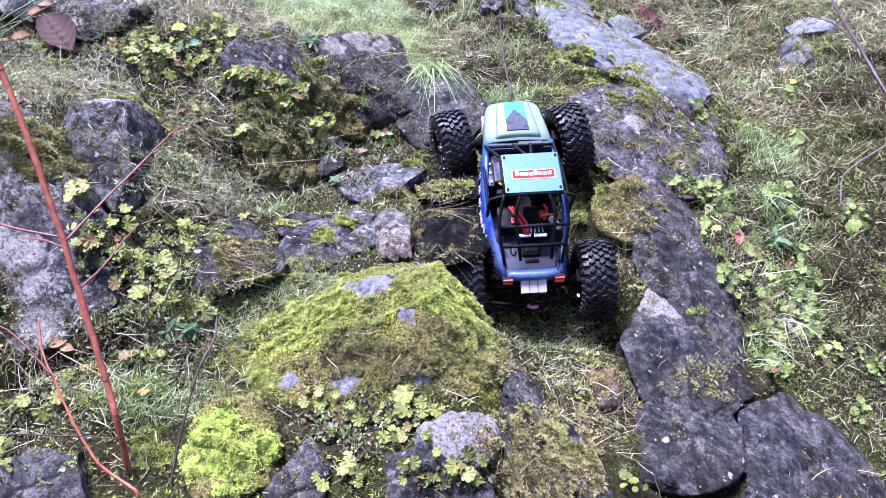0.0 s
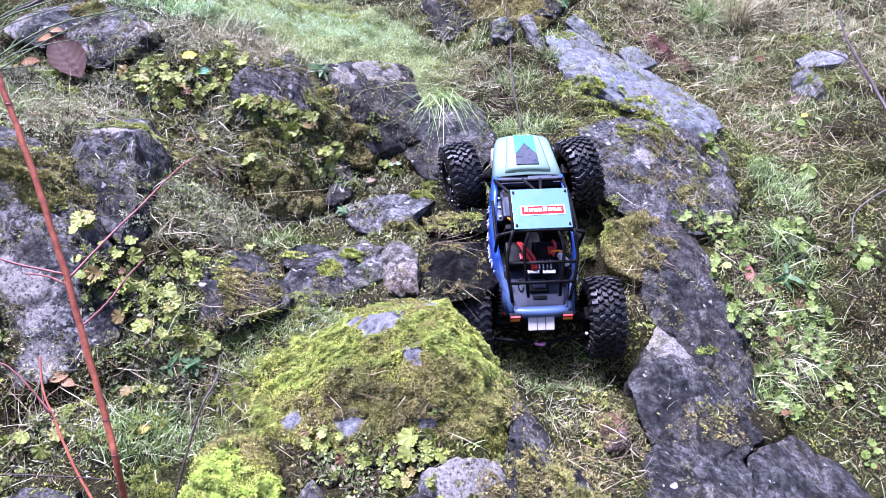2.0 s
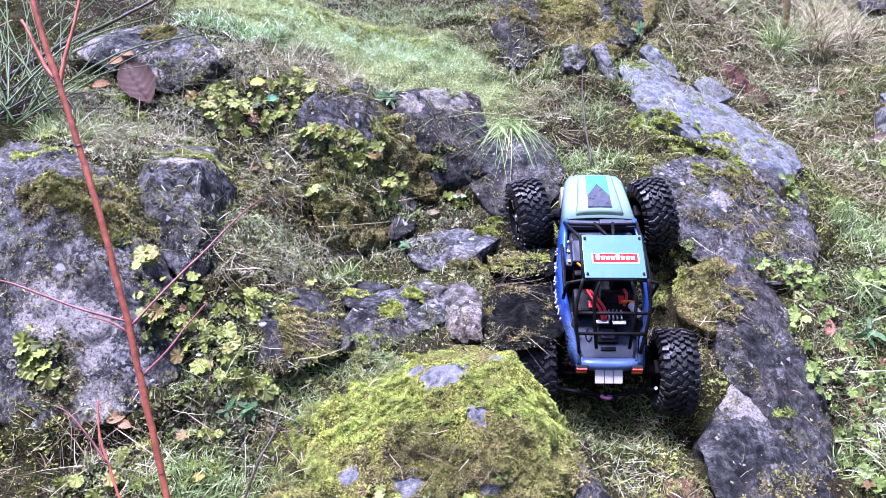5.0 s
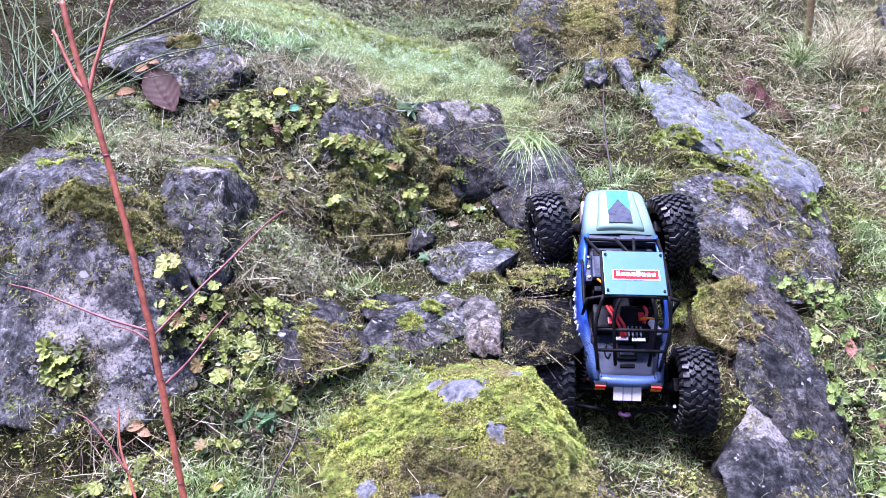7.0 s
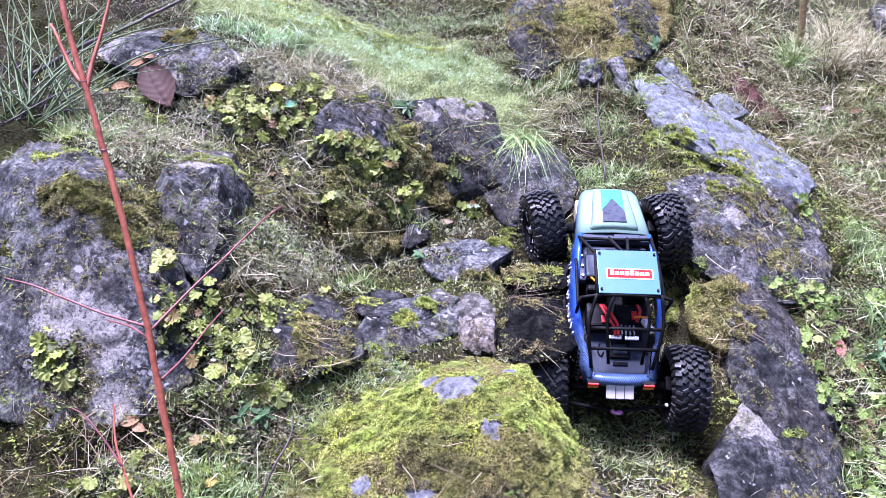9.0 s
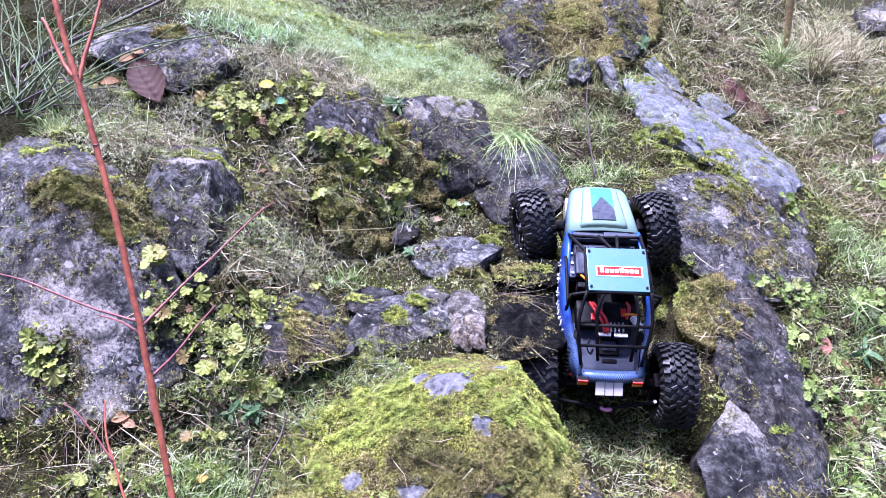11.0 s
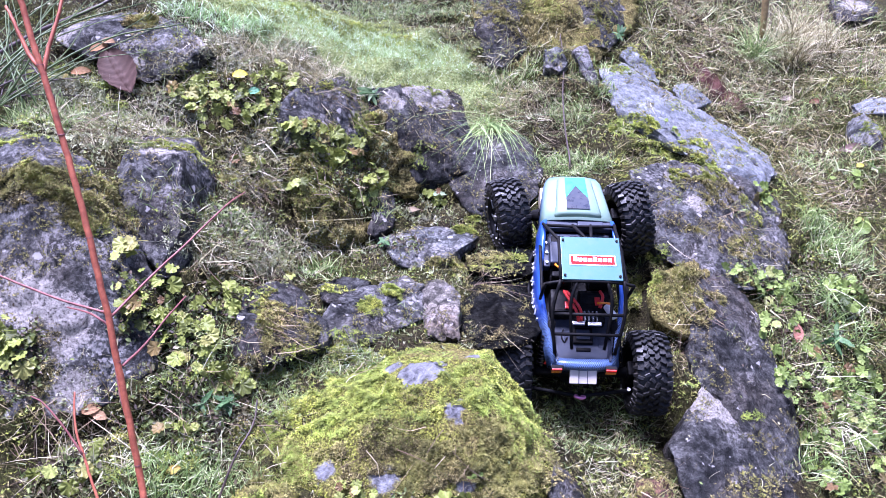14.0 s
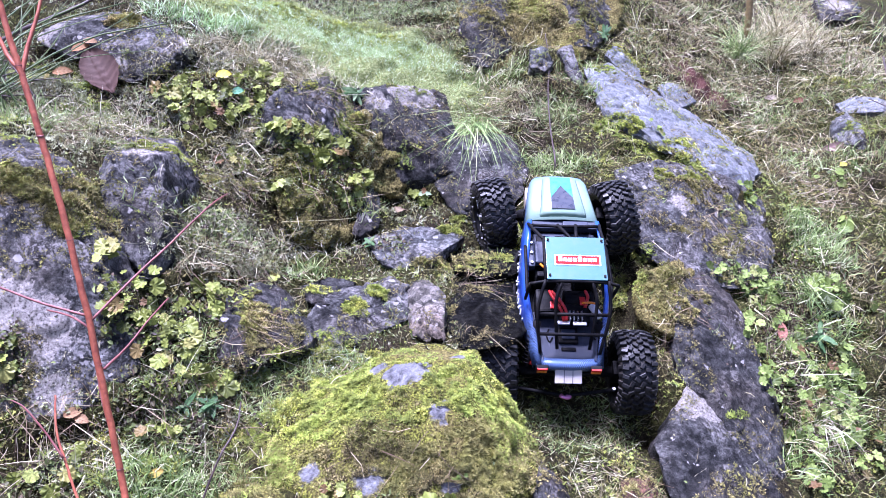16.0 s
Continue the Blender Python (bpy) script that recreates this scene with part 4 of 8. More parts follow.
def cover_all():
    """The thin cover of moss, thatch and grass over the whole bank."""
    rnd = random.Random(77)
    for _ in range(380000):
        u, v = rnd.uniform(-1.1, 1.5), rnd.uniform(-0.8, 1.3)
        d = drop(u, v)
        if d is None or not clear_of_car(d[0]) or bare(d[0]):
            continue
        q, normal, on_rock = d
        if rnd.random() < 0.72 and any(((u - a) / c) ** 2 + ((v - b) / e) ** 2 < 1 + 0.8 * noise.noise(q * 12) for a, b, c, e in TRODDEN):
            continue
        rim = min(u + 1.1, 1.5 - u, v + 0.8, 1.3 - v) / 0.22 + 1.4 * noise.noise(q * 5) - 0.4
        if rim < rnd.random():
            continue
        a = noise.fractal(q * 6, 0.9, 2.0, 3)
        b = noise.fractal(q * 5 + Vector((9, 4, 2)), 0.9, 2.0, 3)
        k = rnd.random()
        if on_rock:
            edge = noise.fractal(q * 13, 0.9, 2.0, 3)
            rim = above_soil(q) + 0.010 * edge
            if rim < 0.010 and k < 0.75:
                grow("moss" if a > 0.05 and k < 0.3 else "darkmoss" if k < 0.55 else "straw" if k < 0.65 else "grass", q, normal, rnd, 0.9 if k < 0.55 else 0.6)
            elif normal.z > 0.40 and a + 0.5 * edge > 0.12 or edge > 0.5:
                grow("moss" if b < -0.1 and a > 0.3 else "darkmoss", q, normal, rnd, 0.85)
            elif k < 0.012:
                grow("straw" if k < 0.006 else "litter", q, normal, rnd, 0.7)
            continue
        if u > 0.3 and v < 0.35 and k > 0.56 and rnd.random() < 0.45:
            continue
        gap = noise.fractal(q * 17, 0.9, 2.0, 3)
        if (gap < -0.3 and rnd.random() < 0.35) or (noise.noise(q * 62) < -0.15 and rnd.random() < 0.4):
            continue
        far = min(1.0, max(0.0, (u - 0.35) * 2.2 + (v - 0.35) * 1.6))
        if on_lawn(q):
            if k < 0.75:
                grow("dew" if k < 0.55 else "moss", q, normal, rnd, 0.40 if k < 0.55 else 1.1)
            continue
        if normal.z < 0.62 and rnd.random() < 0.85:
            if k < 0.72:
                grow("moss" if a > 0.12 and k < 0.42 else "darkmoss", q, normal, rnd, 1.25)
            elif k < 0.78:
                grow("stalk", q, normal, rnd, 0.8)
            elif k < 0.84:
                grow("straw" if k < 0.81 else "litter", q, normal, rnd, 0.7)
            continue
        if k < 0.46 - 0.12 * far:
            pale = u < 0.05 and v > -0.30 and b > -0.35 and rnd.random() < (0.85 if u < -0.40 and v > -0.02 else 0.5)
            grow("frost" if pale else "moss" if a > 0.02 + 0.3 * far and rnd.random() < 0.8 else "darkmoss", q, normal, rnd, 1.3 + 0.3 * far)
        elif k < 0.60 + 0.08 * b - 0.10 * far:
            grow("grass", q, normal, rnd, 0.65)
        elif k < 0.76 - 0.07 * far:
            grow("pale" if u < -0.40 and v > 0.0 and k > 0.66 else "straw", q, normal, rnd, 0.75 + 0.3 * far)
        elif k < 0.85 + 0.04 * far:
            grow("stalk", q, normal, rnd, 0.8 + 0.3 * far)
        elif k < 0.91:
            grow("litter", q, normal, rnd, 0.75 + 0.3 * far)


def cover_far():
    """Coarser, thinner growth on the rest of the bank."""
    rnd = random.Random(78)
    for _ in range(12000):
        u, v = rnd.gauss(0.1, 1.3), rnd.gauss(0.2, 1.1)
        if -0.9 < u < 1.1 and -0.6 < v < 0.9:
            continue
        d = drop(u, v)
        if d:
            k = rnd.random()
            grow("darkmoss" if k < 0.4 else "grass" if k < 0.7 else "straw", d[0], d[1], rnd, 3.0 if k < 0.4 else 1.6)

# ---- patches of growth ----
BARE.append((0.573, 0.485, 0.041, 0.020))
BARE.append((0.537, 0.604, 0.043, 0.048))
BARE.append((0.458, 0.202, 0.026, 0.019))
BARE.append((0.392, 0.273, 0.048, 0.021))
BARE.append((0.292, 0.304, 0.060, 0.026))
BARE.append((0.226, 0.381, 0.049, 0.030))
BARE.append((0.106, -0.180, 0.020, 0.026))
BARE.append((-0.139, -0.187, 0.038, 0.036))
BARE.append((-0.258, -0.318, 0.028, 0.016))
BARE.append((-0.285, -0.305, 0.018, 0.010))
BARE.append((-0.218, -0.375, 0.017, 0.012))
BARE.append((-0.190, -0.294, 0.009, 0.006))
BARE.append((-0.208, -0.453, 0.020, 0.007))
BARE.append((-0.300, -0.444, 0.026, 0.007))
BARE.append((-0.365, -0.436, 0.022, 0.008))
cover_all()
cover_far()
scatter("moss", -0.171, -0.328, 0.077, 0.056, 13000, full=True)
scatter("moss", -0.134, -0.374, 0.035, 0.052, 6500, full=True)
scatter("darkmoss", -0.113, -0.418, 0.041, 0.041, 2500)
scatter("moss", -0.354, -0.347, 0.086, 0.061, 14000, full=True)
scatter("moss", -0.291, -0.284, 0.084, 0.034, 7000, full=True)
scatter("darkmoss", -0.176, -0.447, 0.075, 0.028, 4000)
scatter("moss", -0.296, -0.386, 0.100, 0.030, 3000)
scatter("lime", -0.436, -0.513, 0.059, 0.056, 13000, full=True)
scatter("moss", -0.418, -0.428, 0.041, 0.027, 2500)
scatter("moss", -0.420, -0.381, 0.041, 0.041, 3500)
scatter("darkmoss", -0.426, -0.429, 0.046, 0.039, 4000)
scatter("moss", -0.522, -0.495, 0.022, 0.025, 1800)
scatter("moss", -0.515, -0.506, 0.022, 0.022, 1000)
scatter("moss", -0.296, -0.155, 0.023, 0.015, 2600, size=1.2, full=True)
scatter("moss", -0.325, -0.191, 0.020, 0.019, 2600, size=1.2, full=True)
scatter("moss", -0.160, 0.021, 0.026, 0.014, 800)
scatter("darkmoss", -0.202, -0.085, 0.047, 0.021, 1000)
scatter("darkmoss", -0.137, -0.087, 0.056, 0.019, 1200)
scatter("moss", -0.193, -0.082, 0.037, 0.009, 300)
scatter("moss", -0.378, -0.160, 0.038, 0.013, 800)
scatter("moss", 0.131, -0.105, 0.033, 0.021, 900)
scatter("moss", -0.614, 0.029, 0.034, 0.010, 900)
scatter("moss", -0.651, 0.030, 0.041, 0.008, 500)
scatter("moss", 0.185, 0.271, 0.070, 0.035, 4200)
scatter("moss", 0.311, 0.234, 0.046, 0.016, 1500)
scatter("moss", 0.305, 0.142, 0.077, 0.028, 1800)
scatter("moss", 0.423, 0.256, 0.036, 0.018, 350)
scatter("moss", 0.130, 0.159, 0.065, 0.038, 900)
scatter("moss", 0.272, 0.566, 0.054, 0.027, 600)
scatter("moss", -0.347, -0.246, 0.048, 0.016, 800)
scatter("moss", -0.326, -0.337, 0.093, 0.036, 9000, size=1.1, full=True)
scatter("moss", -0.243, -0.358, 0.080, 0.030, 3500, full=True)
scatter("moss", -0.367, -0.284, 0.069, 0.030, 3000, size=1.1)
scatter("moss", -0.120, -0.412, 0.034, 0.041, 2500)
scatter("moss", 0.395, 0.040, 0.027, 0.054, 700)
scatter("moss", 1.062, 0.693, 0.065, 0.024, 500)
scatter("moss", 0.898, 0.411, 0.057, 0.022, 400)
scatter("moss", -0.054, -0.039, 0.039, 0.039, 800)
scatter("moss", -0.398, 0.177, 0.025, 0.040, 600)
scatter("moss", -0.239, 0.158, 0.033, 0.033, 300)
scatter("moss", 0.252, -0.343, 0.026, 0.011, 250)
scatter("moss", -0.806, -0.001, 0.046, 0.012, 400)
scatter("moss", -0.044, 0.022, 0.047, 0.026, 1300)
scatter("moss", 0.016, 0.056, 0.064, 0.019, 900)
scatter("moss", 0.999, 0.431, 0.102, 0.044, 900)
scatter("moss", 0.104, 0.044, 0.027, 0.016, 400)
scatter("darkmoss", -0.722, -0.077, 0.071, 0.052, 7560)
scatter("darkmoss", -0.663, -0.109, 0.042, 0.045, 3960)
scatter("darkmoss", -0.732, 0.328, 0.034, 0.020, 900)
scatter("darkmoss", -0.394, 0.041, 0.093, 0.088, 9000, size=1.15)
scatter("darkmoss", -0.455, -0.220, 0.031, 0.062, 2200)
scatter("darkmoss", -0.557, 0.072, 0.054, 0.045, 2200)
scatter("darkmoss", -0.244, -0.431, 0.126, 0.035, 12000, full=True)
scatter("darkmoss", -0.151, -0.414, 0.059, 0.046, 3000)
scatter("darkmoss", -0.335, -0.424, 0.092, 0.033, 3000)
scatter("darkmoss", 0.195, -0.135, 0.061, 0.066, 5000, size=1.15)
scatter("darkmoss", 0.344, 0.005, 0.063, 0.042, 900)
scatter("darkmoss", -0.009, 0.611, 0.116, 0.116, 4200, size=1.3)
scatter("darkmoss", 0.193, 0.721, 0.097, 0.111, 2100, size=1.3)
scatter("moss", 0.163, 0.640, 0.081, 0.054, 800)
scatter("straw", 0.013, 0.545, 0.102, 0.076, 700)
scatter("darkmoss", -0.095, -0.539, 0.073, 0.059, 7000, size=1.2)
scatter("darkmoss", -0.069, -0.580, 0.071, 0.039, 6500, size=1.2)
scatter("darkmoss", -0.546, 0.216, 0.077, 0.038, 1500)
scatter("darkmoss", 0.295, 0.111, 0.097, 0.043, 1200)
scatter("darkmoss", -0.452, -0.239, 0.069, 0.046, 2500)
scatter("moss", -0.396, 0.101, 0.079, 0.040, 2600)
scatter("moss", -0.408, 0.042, 0.073, 0.058, 3000)
scatter("moss", -0.349, 0.065, 0.046, 0.051, 1200)
scatter("moss", -0.724, -0.068, 0.063, 0.037, 3120)
scatter("moss", -0.663, -0.109, 0.034, 0.045, 1300)
scatter("moss", -0.687, 0.088, 0.094, 0.030, 1700)
scatter("moss", -0.765, 0.062, 0.065, 0.028, 900)
scatter("moss", -0.535, 0.056, 0.055, 0.064, 1500)
scatter("moss", -0.522, -0.100, 0.093, 0.042, 1900)
scatter("moss", -0.467, 0.240, 0.109, 0.040, 1500)
scatter("moss", -0.623, 0.181, 0.073, 0.045, 1500)
scatter("moss", -0.416, -0.056, 0.074, 0.032, 1100)
scatter("moss", -0.533, 0.171, 0.057, 0.047, 1000)
scatter("moss", -0.458, -0.200, 0.036, 0.047, 900)
scatter("moss", 0.195, -0.135, 0.052, 0.057, 400)
scatter("moss", -0.444, -0.197, 0.048, 0.024, 500)
scatter("darkmoss", -0.175, -0.093, 0.093, 0.037, 1200)
scatter("darkmoss", -0.710, -0.305, 0.040, 0.053, 1800)
scatter("darkmoss", -0.577, 0.136, 0.054, 0.036, 1200)
scatter("dew", -0.453, 0.483, 0.255, 0.070, 7475, size=0.38)
scatter("dew", -0.267, 0.465, 0.182, 0.073, 4858, size=0.38)
scatter("dew", -0.266, 0.651, 0.254, 0.067, 3737, size=0.38)
scatter("dew", -0.362, 0.475, 0.332, 0.101, 8800, size=0.40)
scatter("moss", -0.363, 0.488, 0.335, 0.102, 3200, size=1.2)
scatter("dew", -0.522, 0.370, 0.127, 0.048, 3363, size=0.38)
scatter("dew", -0.632, 0.375, 0.121, 0.030, 1200)
scatter("moss", -0.507, 0.554, 0.192, 0.036, 4000, size=1.3)
scatter("grass", -0.046, 0.440, 0.074, 0.074, 900)
scatter("grass", -0.293, 0.646, 0.266, 0.053, 3000, size=0.6)
scatter("grass", 0.039, 0.162, 0.087, 0.044, 1300)
scatter("grass", 0.063, 0.312, 0.071, 0.071, 1000)
scatter("grass", -0.041, -0.383, 0.070, 0.035, 700, size=0.5)
scatter("grass", -0.352, -0.292, 0.083, 0.030, 1300, size=0.5)
scatter("grass", -0.519, -0.074, 0.087, 0.052, 1700, size=0.6)
scatter("grass", -0.338, 0.031, 0.061, 0.040, 500)
scatter("grass", -0.514, -0.293, 0.043, 0.072, 900, size=0.7)
scatter("grass", 0.603, 0.037, 0.106, 0.082, 1500)
scatter("grass", 0.536, -0.136, 0.095, 0.095, 700)
scatter("grass", 0.495, -0.311, 0.078, 0.107, 700)
scatter("grass", -0.518, -0.436, 0.083, 0.038, 2000, size=0.6)
scatter("grass", -0.616, -0.057, 0.032, 0.047, 200)
scatter("grass", -0.028, -0.342, 0.051, 0.034, 800, size=0.5)
scatter("grass", 0.142, 0.425, 0.074, 0.074, 700)
scatter("grass", 0.794, 0.319, 0.167, 0.084, 800)
scatter("grass", 0.750, 0.579, 0.184, 0.092, 900)
scatter("grass", -0.804, 0.072, 0.073, 0.041, 700)
scatter("grass", -0.536, -0.451, 0.079, 0.039, 700)
scatter("grass", -0.408, -0.120, 0.044, 0.026, 300)
scatter("grass", -0.268, -0.195, 0.034, 0.034, 250, size=0.5)
scatter("grass", 0.079, -0.311, 0.035, 0.052, 300)
scatter("grass", 0.380, -0.418, 0.072, 0.045, 400)
scatter("moss", -0.457, 0.523, 0.226, 0.048, 5500, size=1.2)
scatter("moss", -0.351, 0.497, 0.145, 0.048, 3000)
scatter("litter", -0.623, 0.181, 0.073, 0.045, 500)
scatter("litter", -0.534, 0.183, 0.067, 0.057, 600)
scatter("litter", -0.590, -0.234, 0.058, 0.058, 900)
scatter("litter", -0.520, -0.210, 0.038, 0.038, 400)
scatter("litter", -0.538, -0.309, 0.057, 0.043, 700)
scatter("litter", 0.426, -0.148, 0.092, 0.112, 1800)
scatter("litter", 0.442, -0.314, 0.105, 0.115, 2200)
scatter("litter", -0.723, -0.305, 0.040, 0.053, 600)
scatter("litter", -0.424, 0.115, 0.078, 0.029, 400)
scatter("litter", -0.368, 0.078, 0.050, 0.061, 500)
scatter("litter", -0.286, -0.046, 0.058, 0.029, 300)
scatter("litter", -0.519, -0.074, 0.069, 0.043, 500)
scatter("litter", 0.544, -0.028, 0.101, 0.056, 700)
scatter("litter", 0.348, -0.076, 0.051, 0.031, 300)
scatter("litter", -0.282, -0.497, 0.084, 0.039, 1200)
scatter("litter", -0.578, -0.242, 0.061, 0.061, 900)
scatter("litter", 0.490, -0.318, 0.113, 0.082, 1200)
scatter("litter", 0.609, -0.446, 0.062, 0.124, 900)
scatter("litter", -0.651, -0.441, 0.051, 0.039, 500)
scatter("litter", -0.195, -0.564, 0.048, 0.024, 500)
scatter("pale", -0.492, 0.298, 0.132, 0.041, 1500, size=0.8)
scatter("pale", -0.687, 0.088, 0.094, 0.030, 454, size=0.8)
scatter("frost", -0.687, 0.088, 0.094, 0.030, 975)
scatter("pale", -0.765, 0.062, 0.065, 0.028, 244, size=0.8)
scatter("frost", -0.765, 0.062, 0.065, 0.028, 525)
scatter("pale", -0.517, -0.086, 0.094, 0.043, 454, size=0.8)
scatter("frost", -0.517, -0.086, 0.094, 0.043, 975)
scatter("pale", -0.535, 0.056, 0.046, 0.055, 175, size=0.8)
scatter("frost", -0.535, 0.056, 0.046, 0.055, 375)
scatter("pale", -0.416, -0.056, 0.083, 0.032, 244, size=0.8)
scatter("frost", -0.416, -0.056, 0.083, 0.032, 525)
scatter("pale", 0.687, 0.231, 0.117, 0.078, 200, size=0.8)
scatter("pale", -0.353, 0.288, 0.064, 0.032, 300, size=0.8)
scatter("pale", -0.655, 0.206, 0.046, 0.037, 105, size=0.8)
scatter("frost", -0.655, 0.206, 0.046, 0.037, 225)
scatter("pale", -0.566, -0.118, 0.040, 0.048, 140, size=0.8)
scatter("frost", -0.566, -0.118, 0.040, 0.048, 300)
scatter("pale", 0.373, -0.047, 0.052, 0.042, 250, size=0.8)
scatter("pale", -0.624, -0.415, 0.067, 0.040, 244, size=0.8)
scatter("frost", -0.624, -0.415, 0.067, 0.040, 525)
scatter("pale", -0.673, -0.325, 0.042, 0.042, 105, size=0.8)
scatter("frost", -0.673, -0.325, 0.042, 0.042, 225)
scatter("straw", -0.508, 0.275, 0.150, 0.040, 2500, size=0.8)
scatter("straw", -0.705, 0.031, 0.105, 0.024, 630, size=0.7)
scatter("frost", -0.705, 0.031, 0.105, 0.024, 1350)
scatter("straw", -0.779, 0.081, 0.074, 0.033, 315, size=0.8)
scatter("frost", -0.779, 0.081, 0.074, 0.033, 675)
scatter("straw", -0.519, -0.111, 0.100, 0.050, 560, size=0.7)
scatter("frost", -0.519, -0.111, 0.100, 0.050, 1200)
scatter("straw", -0.527, 0.059, 0.055, 0.055, 315, size=0.7)
scatter("frost", -0.527, 0.059, 0.055, 0.055, 675)
scatter("straw", -0.492, 0.298, 0.122, 0.051, 2000)
scatter("straw", -0.707, 0.078, 0.093, 0.034, 454)
scatter("frost", -0.707, 0.078, 0.093, 0.034, 975)
scatter("straw", -0.668, 0.231, 0.056, 0.056, 175)
scatter("frost", -0.668, 0.231, 0.056, 0.056, 375)
scatter("straw", -0.019, 0.327, 0.106, 0.083, 1600)
scatter("straw", -0.508, -0.132, 0.091, 0.058, 454)
scatter("frost", -0.508, -0.132, 0.091, 0.058, 975)
scatter("straw", 0.573, 0.415, 0.220, 0.124, 220)
scatter("straw", 0.982, 0.878, 0.228, 0.123, 700)
scatter("straw", 0.748, 0.246, 0.147, 0.107, 300)
scatter("stalk", 0.604, 0.475, 0.228, 0.157, 420)
scatter("stalk", 0.687, 0.231, 0.157, 0.131, 320)
scatter("stalk", 0.982, 0.878, 0.228, 0.123, 500)
scatter("darkmoss", 0.573, 0.348, 0.186, 0.120, 3500, size=1.3)
scatter("darkmoss", 0.664, 0.223, 0.155, 0.103, 2500, size=1.3)
scatter("moss", 1.041, 0.666, 0.096, 0.056, 5000, size=1.3)
scatter("moss", 0.921, 0.432, 0.058, 0.043, 3500, size=1.3)
scatter("straw", 0.040, -0.467, 0.047, 0.047, 150)
scatter("straw", 0.035, -0.364, 0.050, 0.050, 105)
scatter("grass", 0.045, -0.355, 0.068, 0.051, 836, size=0.7)
scatter("stalk", 0.038, -0.389, 0.066, 0.058, 200)
scatter("straw", 0.184, -0.178, 0.055, 0.074, 180)
scatter("straw", -0.289, 0.239, 0.054, 0.065, 105)
scatter("frost", -0.289, 0.239, 0.054, 0.065, 225)
scatter("straw", -0.527, 0.068, 0.056, 0.065, 280)
scatter("frost", -0.527, 0.068, 0.056, 0.065, 600)
scatter("straw", -0.416, -0.056, 0.083, 0.037, 210)
scatter("frost", -0.416, -0.056, 0.083, 0.037, 450)
scatter("straw", 0.403, -0.187, 0.059, 0.118, 250)
scatter("straw", 0.637, -0.075, 0.067, 0.134, 400)
scatter("straw", -0.070, 0.455, 0.074, 0.049, 700)
scatter("straw", 0.262, 0.326, 0.072, 0.072, 300)
scatter("straw", 0.067, -0.183, 0.054, 0.072, 600)
scatter("straw", -0.286, -0.046, 0.048, 0.029, 87)
scatter("frost", -0.286, -0.046, 0.048, 0.029, 187)
scatter("straw", 0.507, 0.694, 0.182, 0.091, 300)
scatter("darkmoss", 0.415, 0.710, 0.118, 0.074, 1800, size=1.3)
scatter("straw", -0.628, -0.443, 0.071, 0.058, 280)
scatter("frost", -0.628, -0.443, 0.071, 0.058, 600)
scatter("straw", -0.017, -0.457, 0.032, 0.024, 250)
scatter("straw", 0.410, -0.353, 0.056, 0.056, 500)
scatter("stalk", -0.467, 0.240, 0.119, 0.050, 260)
scatter("stalk", -0.389, 0.201, 0.060, 0.050, 140)
scatter("stalk", -0.222, 0.229, 0.089, 0.067, 160)
scatter("stalk", -0.128, 0.302, 0.093, 0.081, 260)
scatter("stalk", -0.021, 0.310, 0.082, 0.106, 420)
scatter("stalk", -0.621, 0.169, 0.081, 0.045, 200)
scatter("stalk", -0.696, 0.048, 0.090, 0.033, 260)
scatter("stalk", -0.533, 0.028, 0.055, 0.073, 260)
scatter("stalk", -0.385, 0.045, 0.079, 0.069, 160)
scatter("stalk", 0.068, 0.347, 0.096, 0.096, 300)
scatter("stalk", 0.144, 0.003, 0.060, 0.060, 120)
scatter("stalk", 0.335, 0.027, 0.063, 0.063, 160)
scatter("stalk", 0.205, -0.134, 0.047, 0.076, 200)
scatter("stalk", 0.144, -0.238, 0.036, 0.054, 200)
scatter("stalk", -0.133, -0.132, 0.063, 0.045, 70)
scatter("stalk", -0.143, -0.204, 0.058, 0.050, 60)
scatter("stalk", -0.515, -0.134, 0.074, 0.049, 300)
scatter("stalk", -0.450, -0.256, 0.045, 0.053, 160)
scatter("stalk", -0.244, -0.415, 0.095, 0.038, 60)
scatter("stalk", -0.329, -0.292, 0.091, 0.038, 40)
scatter("stalk", -0.096, -0.380, 0.036, 0.058, 40)
scatter("stalk", 0.425, -0.196, 0.089, 0.138, 500)
scatter("stalk", 0.493, -0.349, 0.068, 0.097, 300)
scatter("stalk", -0.527, -0.338, 0.084, 0.063, 300)
scatter("stalk", -0.657, -0.385, 0.078, 0.058, 260)
scatter("darkmoss", -0.151, -0.204, 0.067, 0.075, 1500, size=0.8)
scatter("darkmoss", 0.104, -0.196, 0.045, 0.063, 1200, size=0.8)
scatter("darkmoss", 0.141, -0.256, 0.036, 0.044, 300, size=0.8)
scatter("grass", -0.161, -0.216, 0.049, 0.033, 120, size=0.5)
scatter("grass", 0.105, -0.220, 0.045, 0.045, 300, size=0.6)
scatter("moss", -0.160, 0.021, 0.029, 0.016, 1500)
scatter("moss", 0.100, -0.101, 0.023, 0.017, 900)
scatter("darkmoss", -0.025, -0.522, 0.050, 0.065, 4500, size=1.2)
scatter("darkmoss", 0.048, -0.454, 0.047, 0.047, 2000)
scatter("darkmoss", 0.229, -0.458, 0.077, 0.043, 1500)
scatter("stalk", 0.032, -0.503, 0.090, 0.075, 260)
scatter("moss", -0.696, 0.113, 0.105, 0.039, 2600, size=1.15)
scatter("moss", -0.542, 0.053, 0.064, 0.064, 2200, size=1.15)
